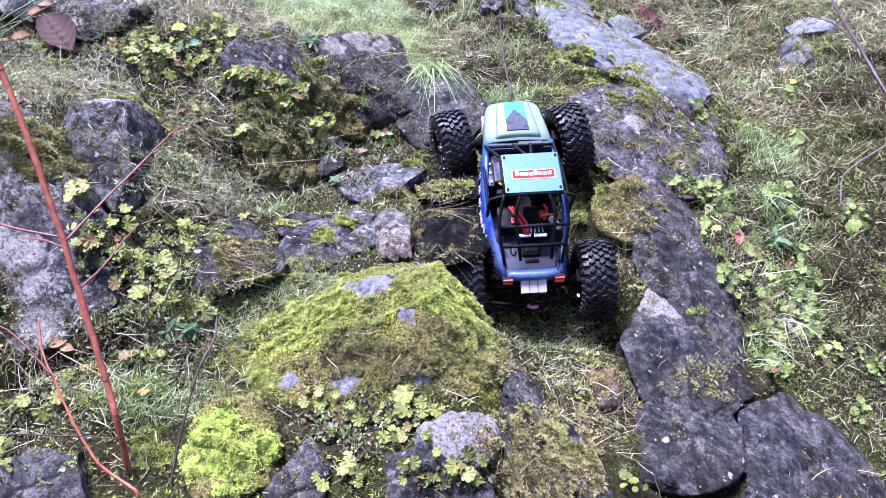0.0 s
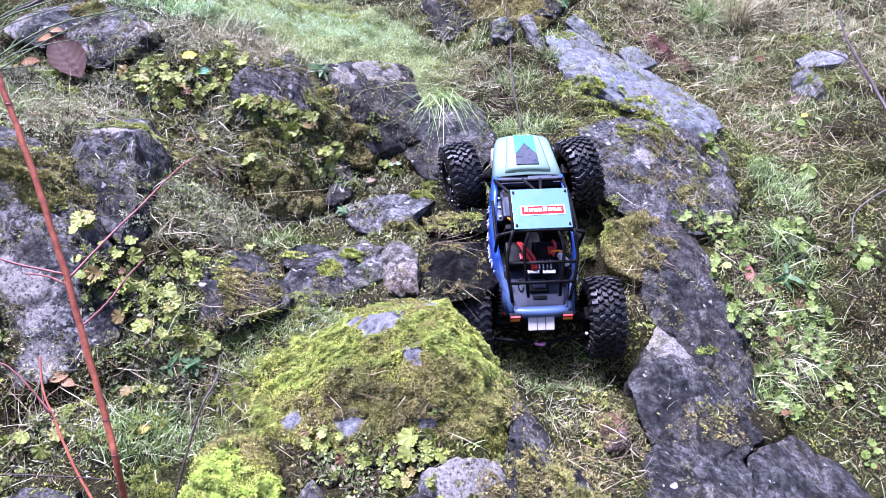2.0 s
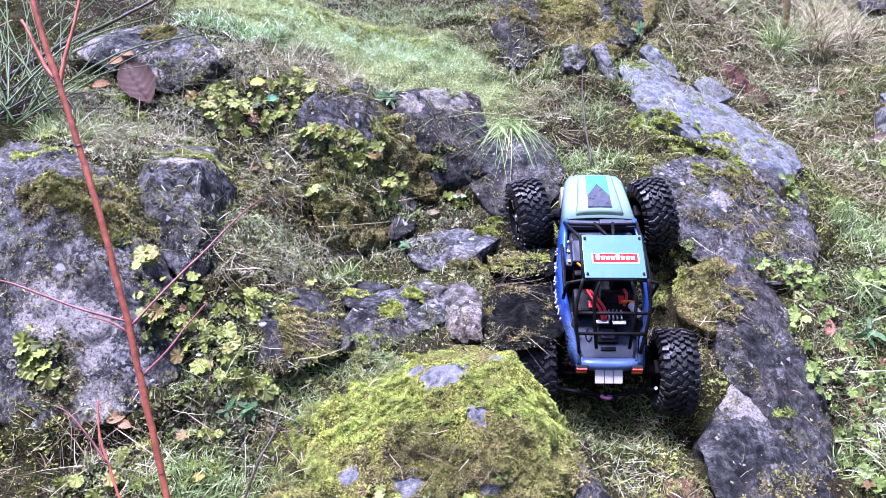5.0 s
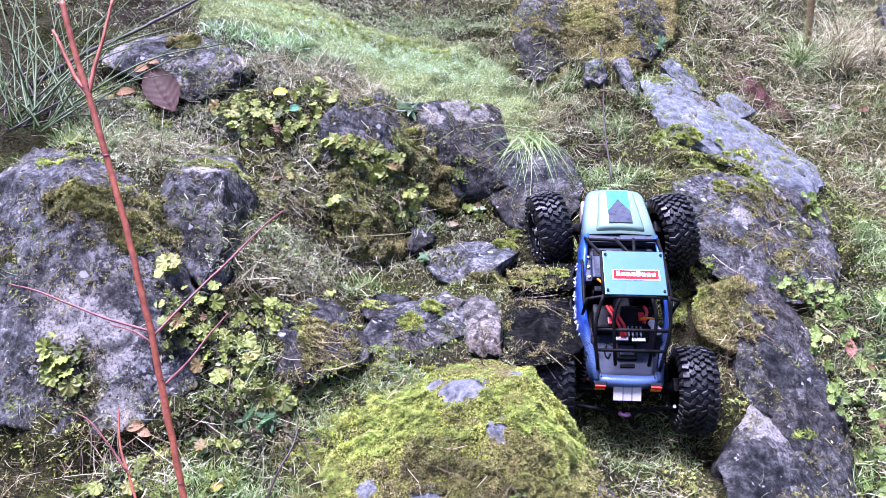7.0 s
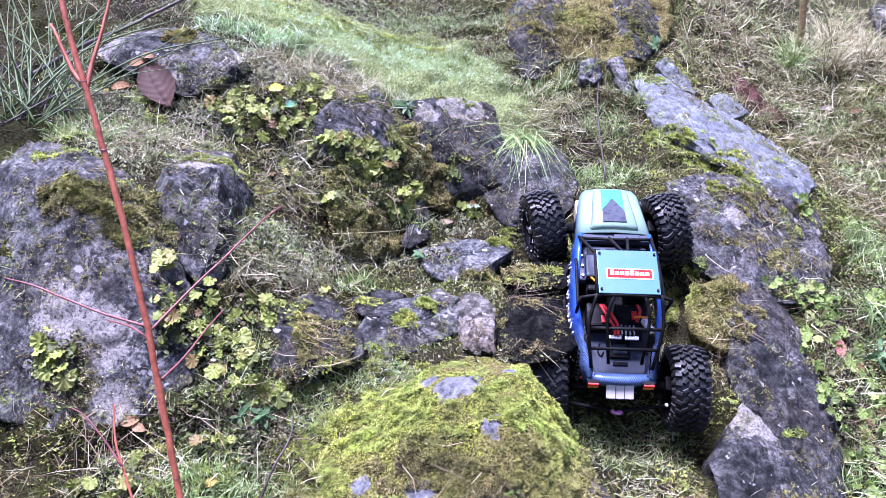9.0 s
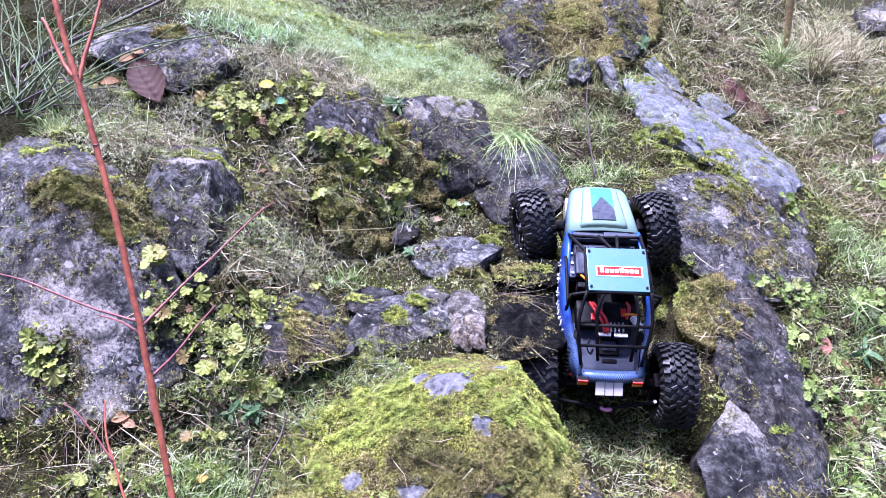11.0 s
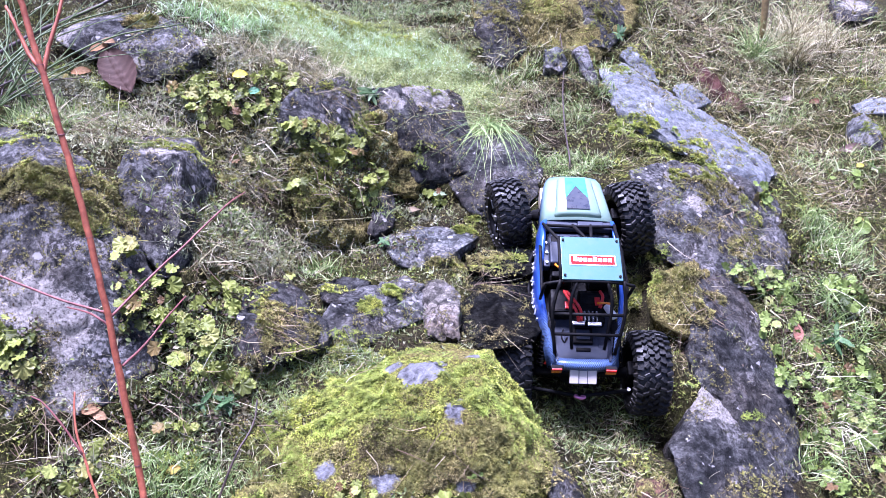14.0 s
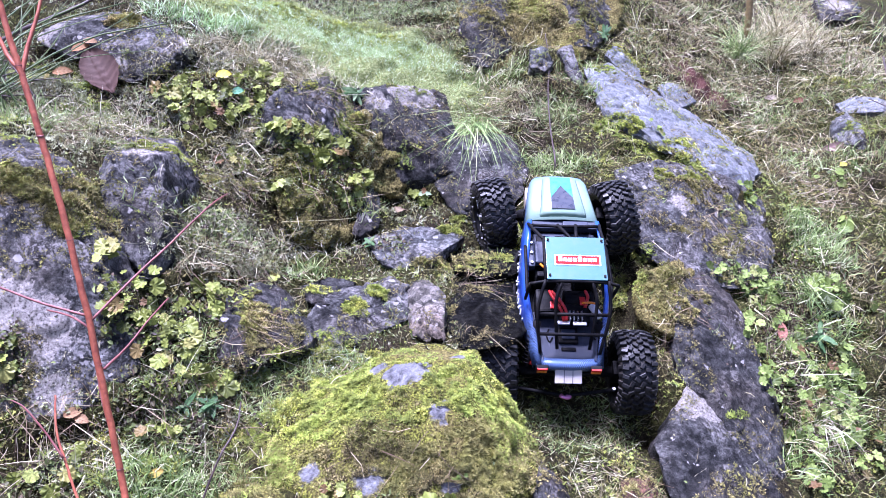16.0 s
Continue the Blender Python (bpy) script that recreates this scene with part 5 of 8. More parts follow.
scatter("moss", -0.507, 0.259, 0.119, 0.045, 2400, size=1.15)
scatter("moss", -0.625, 0.193, 0.064, 0.046, 1500, size=1.15)
scatter("moss", -0.798, 0.058, 0.064, 0.032, 1200, size=1.15)
scatter("straw", -0.687, 0.088, 0.094, 0.030, 244, size=0.8)
scatter("frost", -0.687, 0.088, 0.094, 0.030, 525)
scatter("straw", -0.490, 0.281, 0.111, 0.040, 700, size=0.8)
scatter("straw", -0.524, -0.088, 0.094, 0.051, 244, size=0.8)
scatter("frost", -0.524, -0.088, 0.094, 0.051, 525)
scatter("pale", 0.031, -0.411, 0.056, 0.036, 64, size=0.7)
scatter("pale", -0.022, -0.439, 0.046, 0.031, 200, size=0.7)
scatter("grass", -0.159, -0.115, 0.045, 0.009, 90, size=0.5)
scatter("grass", -0.093, -0.103, 0.037, 0.009, 70, size=0.5)
scatter("stalk", -0.133, -0.126, 0.063, 0.013, 60)
scatter("darkmoss", -0.150, -0.221, 0.049, 0.049, 900, size=0.8)
scatter("pale", -0.687, 0.088, 0.094, 0.030, 180, size=0.6)
scatter("pale", -0.765, 0.062, 0.065, 0.028, 180, size=0.6)
scatter("pale", -0.655, 0.206, 0.055, 0.037, 87, size=0.7)
scatter("frost", -0.655, 0.206, 0.055, 0.037, 187)
scatter("dew", -0.645, 0.318, 0.087, 0.034, 1120, size=0.38)
scatter("moss", -0.854, 0.193, 0.080, 0.053, 1800)
scatter("straw", 1.15, 1.12, 0.28, 0.22, 900, size=1.3)
scatter("darkmoss", 1.15, 1.12, 0.28, 0.22, 900, size=1.8)
scatter("grass", 1.15, 1.12, 0.28, 0.22, 450, size=1.2)
scatter("straw", 0.85, 1.15, 0.28, 0.22, 900, size=1.3)
scatter("darkmoss", 0.85, 1.15, 0.28, 0.22, 900, size=1.8)
scatter("grass", 0.85, 1.15, 0.28, 0.22, 450, size=1.2)
scatter("straw", 0.50, 1.15, 0.28, 0.22, 700, size=1.3)
scatter("darkmoss", 0.50, 1.15, 0.28, 0.22, 700, size=1.8)
scatter("grass", 0.50, 1.15, 0.28, 0.22, 350, size=1.2)
scatter("straw", 1.40, 1.00, 0.28, 0.22, 700, size=1.3)
scatter("darkmoss", 1.40, 1.00, 0.28, 0.22, 700, size=1.8)
scatter("grass", 1.40, 1.00, 0.28, 0.22, 350, size=1.2)
scatter("straw", 1.30, 0.75, 0.28, 0.22, 700, size=1.3)
scatter("darkmoss", 1.30, 0.75, 0.28, 0.22, 700, size=1.8)
scatter("grass", 1.30, 0.75, 0.28, 0.22, 350, size=1.2)
scatter("darkmoss", -0.686, -0.103, 0.035, 0.050, 3500, size=1.1)
scatter("darkmoss", -0.752, -0.077, 0.055, 0.045, 3500, size=1.1)
scatter("moss", -0.799, 0.005, 0.050, 0.020, 1200, size=1.0)
scatter("moss", -0.620, 0.043, 0.045, 0.012, 1500, size=1.0)
scatter("moss", 0.194, 0.262, 0.060, 0.030, 2500, size=1.1)
scatter("moss", 0.273, 0.194, 0.060, 0.025, 2500, size=1.1)
scatter("moss", 0.201, 0.460, 0.040, 0.030, 1000, size=1.2)
scatter("moss", 0.301, 0.538, 0.050, 0.030, 900, size=1.2)
scatter("darkmoss", -0.538, 0.041, 0.060, 0.040, 3000, size=1.1)
scatter("darkmoss", -0.289, 0.130, 0.030, 0.040, 1200, size=1.0)
scatter("moss", -0.354, 0.193, 0.025, 0.035, 1400, size=1.0)
scatter("moss", -0.166, -0.004, 0.030, 0.014, 2200, size=1.0)
scatter("moss", 0.120, -0.119, 0.030, 0.020, 1200, size=1.0)
scatter("darkmoss", 0.189, -0.126, 0.060, 0.060, 3500, size=1.1)
scatter("moss", -0.457, -0.212, 0.030, 0.050, 1200, size=0.9)
scatter("darkmoss", -0.452, -0.233, 0.030, 0.050, 2500, size=1.0)
scatter("darkmoss", -0.270, -0.405, 0.095, 0.030, 6000)
scatter("darkmoss", -0.195, -0.425, 0.075, 0.034, 5000)
scatter("darkmoss", -0.165, -0.392, 0.050, 0.018, 2500)
scatter("darkmoss", -0.250, -0.350, 0.045, 0.020, 1500)
scatter("moss", -0.533, -0.334, 0.060, 0.050, 3000, size=1.0)
scatter("grass", -0.533, -0.334, 0.070, 0.050, 900, size=0.6)
scatter("darkmoss", -0.475, -0.318, 0.050, 0.050, 2500, size=1.0)
scatter("moss", -0.564, -0.406, 0.070, 0.050, 3000, size=1.0)
scatter("grass", -0.534, -0.405, 0.070, 0.050, 900, size=0.6)
scatter("litter", -0.546, -0.364, 0.080, 0.060, 900, size=1.0)
scatter("pale", -0.548, -0.349, 0.080, 0.060, 122, size=0.8)
scatter("frost", -0.548, -0.349, 0.080, 0.060, 262)
scatter("moss", -0.454, -0.392, 0.040, 0.040, 2000, size=1.0)
scatter("pale", -0.503, -0.075, 0.060, 0.040, 180, size=0.6)
scatter("pale", -0.756, 0.094, 0.070, 0.040, 180, size=0.6)
scatter("pale", -0.510, -0.131, 0.060, 0.030, 180, size=0.6)
scatter("litter", -0.358, 0.083, 0.050, 0.060, 500, size=0.9)
scatter("darkmoss", 0.063, 0.617, 0.170, 0.110, 5000, size=1.3)
scatter("moss", 0.050, 0.642, 0.080, 0.060, 1000, size=1.3)
scatter("moss", -0.147, -0.097, 0.045, 0.010, 1100, size=0.9)
scatter("moss", -0.088, -0.081, 0.050, 0.012, 1200, size=0.9)
scatter("grass", -0.117, -0.081, 0.060, 0.015, 260, size=0.5)
scatter("darkmoss", -0.139, -0.173, 0.060, 0.050, 1200, size=0.9)
scatter("stalk", 0.724, 0.212, 0.140, 0.070, 350, size=1.2)
scatter("moss", 0.170, 0.263, 0.050, 0.030, 800, size=1.0)
scatter("moss", 0.277, 0.126, 0.045, 0.012, 1300, size=1.0)
scatter("moss", 0.379, 0.081, 0.018, 0.030, 700, size=1.0)
scatter("darkmoss", 0.314, 0.113, 0.080, 0.020, 1300, size=1.0)
scatter("darkmoss", 0.278, 0.008, 0.050, 0.030, 900, size=1.0)
scatter("moss", 0.104, -0.139, 0.025, 0.020, 900, size=1.0)
scatter("grass", 0.153, -0.182, 0.040, 0.050, 350, size=0.7)
scatter("darkmoss", 0.105, -0.246, 0.040, 0.050, 1500, size=1.0)
scatter("moss", -0.439, -0.332, 0.040, 0.050, 4000, size=1.0)
scatter("grass", -0.439, -0.332, 0.040, 0.050, 800, size=0.6)
scatter("frost", -0.455, -0.324, 0.040, 0.050, 900, size=1.0)
scatter("frost", -0.756, 0.102, 0.070, 0.035, 1800, size=1.0)
scatter("frost", -0.802, 0.177, 0.060, 0.030, 1300, size=1.0)
scatter("frost", -0.551, 0.292, 0.060, 0.025, 1500, size=1.1)
scatter("frost", -0.487, 0.332, 0.050, 0.025, 1000, size=1.1)
scatter("darkmoss", -0.725, 0.322, 0.032, 0.022, 2600, size=1.2)
scatter("frost", -0.345, -0.278, 0.050, 0.020, 800, size=1.0)
scatter("dew", -0.345, -0.278, 0.050, 0.020, 350, size=0.5)
scatter("frost", -0.521, -0.050, 0.050, 0.030, 1300, size=1.0)
scatter("frost", -0.494, -0.123, 0.050, 0.025, 1300, size=1.0)
scatter("frost", -0.520, -0.379, 0.070, 0.040, 900, size=0.9)
scatter("frost", -0.257, 0.047, 0.050, 0.020, 500, size=1.0)
scatter("moss", -0.388, 0.108, 0.050, 0.060, 1800, size=1.0)
scatter("moss", -0.429, 0.004, 0.040, 0.040, 900, size=1.0)
scatter("frost", -0.807, 0.138, 0.070, 0.030, 1800, size=1.1)
scatter("pale", -0.807, 0.147, 0.070, 0.030, 260, size=0.7)
scatter("frost", -0.649, 0.136, 0.060, 0.030, 1500, size=1.1)
scatter("pale", -0.649, 0.136, 0.060, 0.030, 200, size=0.7)
scatter("frost", -0.870, 0.181, 0.050, 0.040, 1000, size=1.1)
scatter("moss", -0.779, 0.177, 0.050, 0.015, 900, size=1.1)
scatter("frost", -0.579, 0.254, 0.045, 0.030, 1100, size=1.1)
scatter("pale", -0.579, 0.254, 0.050, 0.030, 260, size=0.8)
scatter("moss", -0.405, 0.148, 0.050, 0.025, 1700, size=1.1)
scatter("moss", -0.412, 0.075, 0.060, 0.050, 2200, size=1.1)
scatter("frost", -0.412, 0.066, 0.070, 0.060, 900, size=1.0)
scatter("moss", -0.365, 0.092, 0.030, 0.050, 1000, size=1.1)
scatter("moss", -0.339, 0.203, 0.022, 0.030, 1100, size=1.1)
scatter("grass", -0.324, 0.163, 0.030, 0.050, 420, size=0.7)
scatter("darkmoss", -0.319, 0.153, 0.035, 0.060, 1600, size=1.1)
scatter("frost", -0.319, 0.134, 0.030, 0.060, 500, size=1.0)
scatter("straw", -0.488, 0.126, 0.050, 0.040, 330, size=0.7)
scatter("frost", -0.497, 0.117, 0.060, 0.040, 1200, size=1.0)
scatter("straw", -0.499, 0.039, 0.060, 0.040, 260, size=0.7)
scatter("frost", -0.509, 0.047, 0.060, 0.050, 1000, size=1.0)
scatter("moss", -0.246, 0.325, 0.050, 0.012, 700, size=1.0)
scatter("grass", -0.257, 0.331, 0.060, 0.015, 220, size=0.6)
scatter("darkmoss", -0.109, 0.256, 0.050, 0.020, 1000, size=1.1)
scatter("grass", -0.108, 0.268, 0.060, 0.020, 300, size=0.7)
scatter("moss", 0.222, 0.206, 0.050, 0.030, 1500, size=1.1)
scatter("moss", 0.298, 0.181, 0.050, 0.018, 1400, size=1.1)
scatter("moss", 0.244, 0.132, 0.030, 0.020, 900, size=1.1)
scatter("moss", 0.437, 0.101, 0.020, 0.040, 1000, size=1.1)
scatter("darkmoss", 0.223, 0.010, 0.060, 0.030, 1200, size=1.1)
scatter("darkmoss", 0.319, -0.022, 0.060, 0.030, 1300, size=1.1)
scatter("darkmoss", 0.307, 0.075, 0.060, 0.025, 1000, size=1.0)
scatter("straw", 0.241, 0.008, 0.060, 0.050, 160, size=0.6)
scatter("darkmoss", 0.348, -0.089, 0.060, 0.020, 1000, size=1.1)
scatter("moss", 0.164, -0.056, 0.020, 0.020, 400, size=1.0)
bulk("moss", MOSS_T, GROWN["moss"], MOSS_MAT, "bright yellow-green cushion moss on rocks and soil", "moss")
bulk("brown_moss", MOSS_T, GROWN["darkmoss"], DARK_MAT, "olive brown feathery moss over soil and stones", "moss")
bulk("grass", GRASS_T, GROWN["grass"], GRASS_MAT, "short damp green grass on the bank", "grass")
bulk("dead_grass", STRAW_T, GROWN["straw"], STRAW_MAT, "tangled straw-coloured dead grass", "grass")
bulk("small_leaves", LITTER_T, GROWN["litter"], LITTER_MAT, "small green and brown leaves and leaf litter", "leaf litter")
bulk("dewy_grass", GRASS_T, GROWN["dew"], DEW_MAT, "pale dewy grass on the upper ledge", "grass")
bulk("bleached_grass", STRAW_T, GROWN["pale"], PALE_MAT, "pale bleached strands of dead grass", "grass")

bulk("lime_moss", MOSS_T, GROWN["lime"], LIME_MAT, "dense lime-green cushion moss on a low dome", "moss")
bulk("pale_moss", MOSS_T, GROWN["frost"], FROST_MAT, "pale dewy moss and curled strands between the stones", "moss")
bulk("dead_stalks", STALK_T, GROWN["stalk"], STALK_MAT, "thin brown dead stalks and root hairs lying down the bank", "dead stalks")


# ---- shrub, twigs and single leaves: where they stand ----
STEM = [(-0.536, -0.478, -0.038), (-0.541, -0.466, -0.009), (-0.555, -0.439, 0.060), (-0.573, -0.405, 0.144), (-0.591, -0.376, 0.217), (-0.607, -0.353, 0.274), (-0.622, -0.334, 0.323), (-0.636, -0.316, 0.367), (-0.646, -0.305, 0.395), (-0.655, -0.292, 0.428), (-0.662, -0.282, 0.454)]
BRANCHES = [
    [(-0.636, -0.316, 0.367), (-0.632, -0.297, 0.394), (-0.626, -0.278, 0.422), (-0.621, -0.257, 0.453)],
    [(-0.573, -0.404, 0.146), (-0.625, -0.396, 0.159), (-0.687, -0.384, 0.180), (-0.721, -0.378, 0.187)],
    [(-0.569, -0.410, 0.134), (-0.598, -0.388, 0.138), (-0.628, -0.369, 0.135)],
    [(-0.570, -0.406, 0.143), (-0.542, -0.357, 0.165), (-0.511, -0.308, 0.187), (-0.481, -0.260, 0.209), (-0.467, -0.218, 0.211)],
    [(-0.558, -0.424, 0.098), (-0.546, -0.387, 0.102), (-0.532, -0.347, 0.114), (-0.522, -0.310, 0.119)],
    [(-0.546, -0.456, 0.018), (-0.564, -0.427, 0.066), (-0.573, -0.406, 0.093)],
    [(-0.639, -0.314, 0.372), (-0.652, -0.304, 0.384), (-0.668, -0.288, 0.411), (-0.678, -0.278, 0.426)],
]
SHOOT = [(-0.517, -0.522, -0.097), (-0.533, -0.510, -0.091), (-0.557, -0.496, -0.077), (-0.577, -0.477, -0.050), (-0.594, -0.456, -0.020), (-0.606, -0.438, 0.002), (-0.616, -0.423, 0.018), (-0.621, -0.408, 0.034), (-0.624, -0.394, 0.048)]
SHOOT_SIDE = [(-0.605, -0.442, 0.004), (-0.624, -0.429, 0.026), (-0.646, -0.417, 0.048), (-0.661, -0.411, 0.054)]
TWIG_A = [(-0.498, -0.500, -0.141), (-0.481, -0.465, -0.079), (-0.457, -0.430, -0.016), (-0.441, -0.395, 0.005), (-0.441, -0.360, 0.015)]
TWIG_A2 = [(-0.500, -0.470, -0.141), (-0.458, -0.455, -0.128), (-0.414, -0.440, -0.118)]
TWIG_A3 = [(-0.656, -0.500, -0.029), (-0.581, -0.495, -0.038), (-0.531, -0.490, -0.052)]
TWIG_B = [(0.039, 0.350, 0.084), (0.045, 0.453, 0.124), (0.056, 0.563, 0.175), (0.069, 0.642, 0.220), (0.070, 0.718, 0.270)]
BRANCH_R = [(0.855, 0.267, -0.038), (0.819, 0.331, 0.037), (0.826, 0.449, 0.101), (0.923, 0.740, 0.153), (1.020, 0.966, 0.193)]
BRANCH_R2 = [(0.905, 0.369, -0.070), (0.844, 0.349, -0.088), (0.766, 0.317, -0.113), (0.727, 0.288, -0.129), (0.700, 0.237, -0.161)]
BRANCH_R3 = [(0.826, 0.449, 0.101), (0.870, 0.634, 0.125), (0.885, 0.763, 0.125)]
PALE_STALK = [(-0.450, 0.097, 0.053), (-0.398, 0.125, 0.045), (-0.346, 0.183, 0.027), (-0.303, 0.246, 0.012)]
DEAD_LOG = [(-0.932, 0.169, 0.287), (-0.890, 0.276, 0.319), (-0.832, 0.368, 0.346), (-0.751, 0.455, 0.387), (-0.713, 0.573, 0.414)]
BROOM_ROOT = (-0.836, 0.039, 0.257)
BROOM_TIPS = [(-1.051, 0.342, 0.401), (-1.032, 0.351, 0.420), (-0.971, 0.302, 0.414), (-0.913, 0.236, 0.357), (-0.978, 0.255, 0.382), (-0.924, 0.071, 0.330), (-0.838, 0.257, 0.355), (-0.772, 0.262, 0.368), (-0.695, 0.225, 0.375), (-0.622, 0.214, 0.347), (-0.840, 0.297, 0.387), (-0.814, 0.098, 0.334), (-0.920, 0.055, 0.291), (-0.988, 0.201, 0.362), (-0.896, 0.135, 0.353), (-0.835, 0.370, 0.399)]
BROWN_LEAF = (-0.740, 0.221, 0.253)
GREEN_LEAF = (-0.532, 0.239, 0.232)
YELLOW_LEAF = (-0.554, 0.248, 0.254)
PURPLE_LEAF = (-0.654, 0.110, 0.229)
DRY_LEAF_A = (-0.265, 0.283, 0.005)
DRY_LEAF_B = (0.840, 0.804, -0.030)
YELLOW_B = (0.797, 0.700, -0.046)
YELLOW_C = (-0.539, -0.385, -0.060)
TUFT = (-0.112, 0.472, 0.128)
STRAW_TUFT = (0.881, 1.375, 0.165)
TRUNK = (0.841, 1.422, 0.200)
PALE_LEAF = (-0.213, 0.315, 0.025)
RED_LEAF = (0.418, 0.086, -0.141)
FAR_LEAF = (0.817, 1.092, 0.074)
FAR_LEAF2 = (0.871, 1.061, 0.054)


def leaf_colour(name, stops, rough=0.45):
    m, n, l, b = material(name, rough, 0, 0.2)
    r = n.new("ShaderNodeObjectInfo").outputs["Random"]
    co = n.new("ShaderNodeTexCoord").outputs["Object"]
    c = ramp(n, l, r, stops)
    c = mix(n, l, 0.7, c, ramp(n, l, tex_noise(n, l, co, 5, 6, 0.7), [(0.36, (0.35, 0.36, 0.30)), (0.62, (1.25, 1.2, 1.15))]), "MULTIPLY")
    l.new(c, b.inputs["Base Color"])
    t = n.new("ShaderNodeBsdfTranslucent")
    l.new(c, t.inputs["Color"])
    s = n.new("ShaderNodeMixShader")
    s.inputs["Fac"].default_value = 0.25
    l.new(b.outputs["BSDF"], s.inputs[1])
    l.new(t.outputs["BSDF"], s.inputs[2])
    l.new(s.outputs["Shader"], n["Material Output"].inputs["Surface"])
    return m


LEAF = leaf_colour("weed_leaf", [(0.0, (0.07, 0.085, 0.020)), (0.25, (0.17, 0.20, 0.040)), (0.6, (0.28, 0.33, 0.070)), (0.85, (0.38, 0.43, 0.12)), (0.94, (0.26, 0.20, 0.07)), (1.0, (0.16, 0.09, 0.045))])
FRESH_LEAF = leaf_colour("fresh_weed_leaf", [(0.0, (0.055, 0.08, 0.020)), (0.3, (0.14, 0.20, 0.043)), (0.65, (0.235, 0.32, 0.075)), (0.9, (0.33, 0.42, 0.12)), (0.97, (0.22, 0.18, 0.07)), (1.0, (0.16, 0.09, 0.045))])
DEEP_LEAF = leaf_colour("deep_green_leaf", [(0.0, (0.05, 0.11, 0.04)), (0.5, (0.10, 0.19, 0.075)), (1.0, (0.20, 0.30, 0.14))])


def leaf_mesh(kind, seed, mat):
    """A leaf of unit length from its stalk at the origin along +y: toothed and lobed, round or lance-shaped, with a folded midrib."""
    r = random.Random(seed)
    bm = bmesh.new()
    n = {"lobed": 42, "round": 18, "lance": 14}[kind]
    tip = []
    for k in range(n + 1):
        a = math.pi * (2 * k / n - 1) * 0.95
        if kind == "lobed":
            lobes = abs(math.cos(3.5 * a)) ** 0.7
            rad = 0.37 + 0.10 * lobes + 0.022 * ((k % 2) - 0.5) + r.uniform(-0.03, 0.03)
            x, y = rad * math.sin(a) * 1.12, 0.46 + rad * math.cos(a)
        elif kind == "round":
            rad = 0.46 + 0.02 * (k % 2)
            x, y = rad * math.sin(a), 0.5 + rad * math.cos(a)
        else:
            x, y = 0.17 * math.sin(a) * (1 - 0.25 * math.cos(a)), 0.5 + 0.5 * math.cos(a)
        tip.append((x, y, a))
    curl, fold = r.uniform(-0.3, 0.05), r.uniform(0.05, 0.25)
    wave = 0.045 if kind == "lobed" else 0.03

    def z(x, y, a):
        rim = math.hypot(x, y - 0.46)
        return fold * abs(x) + curl * y * y + wave * rim * 2 * math.cos(7 * a + seed) + 0.04 * math.sin(23 * x + seed) * math.cos(19 * y)

    heart = bm.verts.new((0, 0.22 if kind == "lobed" else 0.45, 0.0))
    inner = [bm.verts.new((x * 0.55, 0.40 + (y - 0.40) * 0.55, z(x * 0.55, 0.40 + (y - 0.40) * 0.55, a) + (0.015 if k % 6 < 3 else -0.01))) for k, (x, y, a) in enumerate(tip)]
    ring = [bm.verts.new((x, y, z(x, y, a))) for x, y, a in tip]
    for p, q, u, v in zip(ring, ring[1:], inner, inner[1:]):
        bm.faces.new((p, q, v, u))
        bm.faces.new((u, v, heart))
    stalk = [bm.verts.new(p) for p in ((-0.018, 0.02, 0), (0.018, 0.02, 0), (0.014, -0.55, -0.35), (-0.014, -0.55, -0.35))]
    bm.faces.new(stalk)
    me = bpy.data.meshes.new("leaf")
    bm.to_mesh(me)
    bm.free()
    me.materials.append(mat)
    me.polygons.foreach_set("use_smooth", [True] * len(me.polygons))
    return me


LEAVES = {k: [leaf_mesh(shape, s, mat) for s in range(5)] for k, shape, mat in (("lobed", "lobed", LEAF), ("fresh", "lobed", FRESH_LEAF), ("round", "round", FRESH_LEAF), ("lance", "lance", DEEP_LEAF))}
WEED_LABEL = {"fresh": "fresh green creeping weed with toothed lobed leaves", "lobed": "yellow-green weed with toothed lobed leaves on the bank", "round": "small weed with round bright green leaves", "lance": "rosette of narrow blue-green leaves in the moss"}


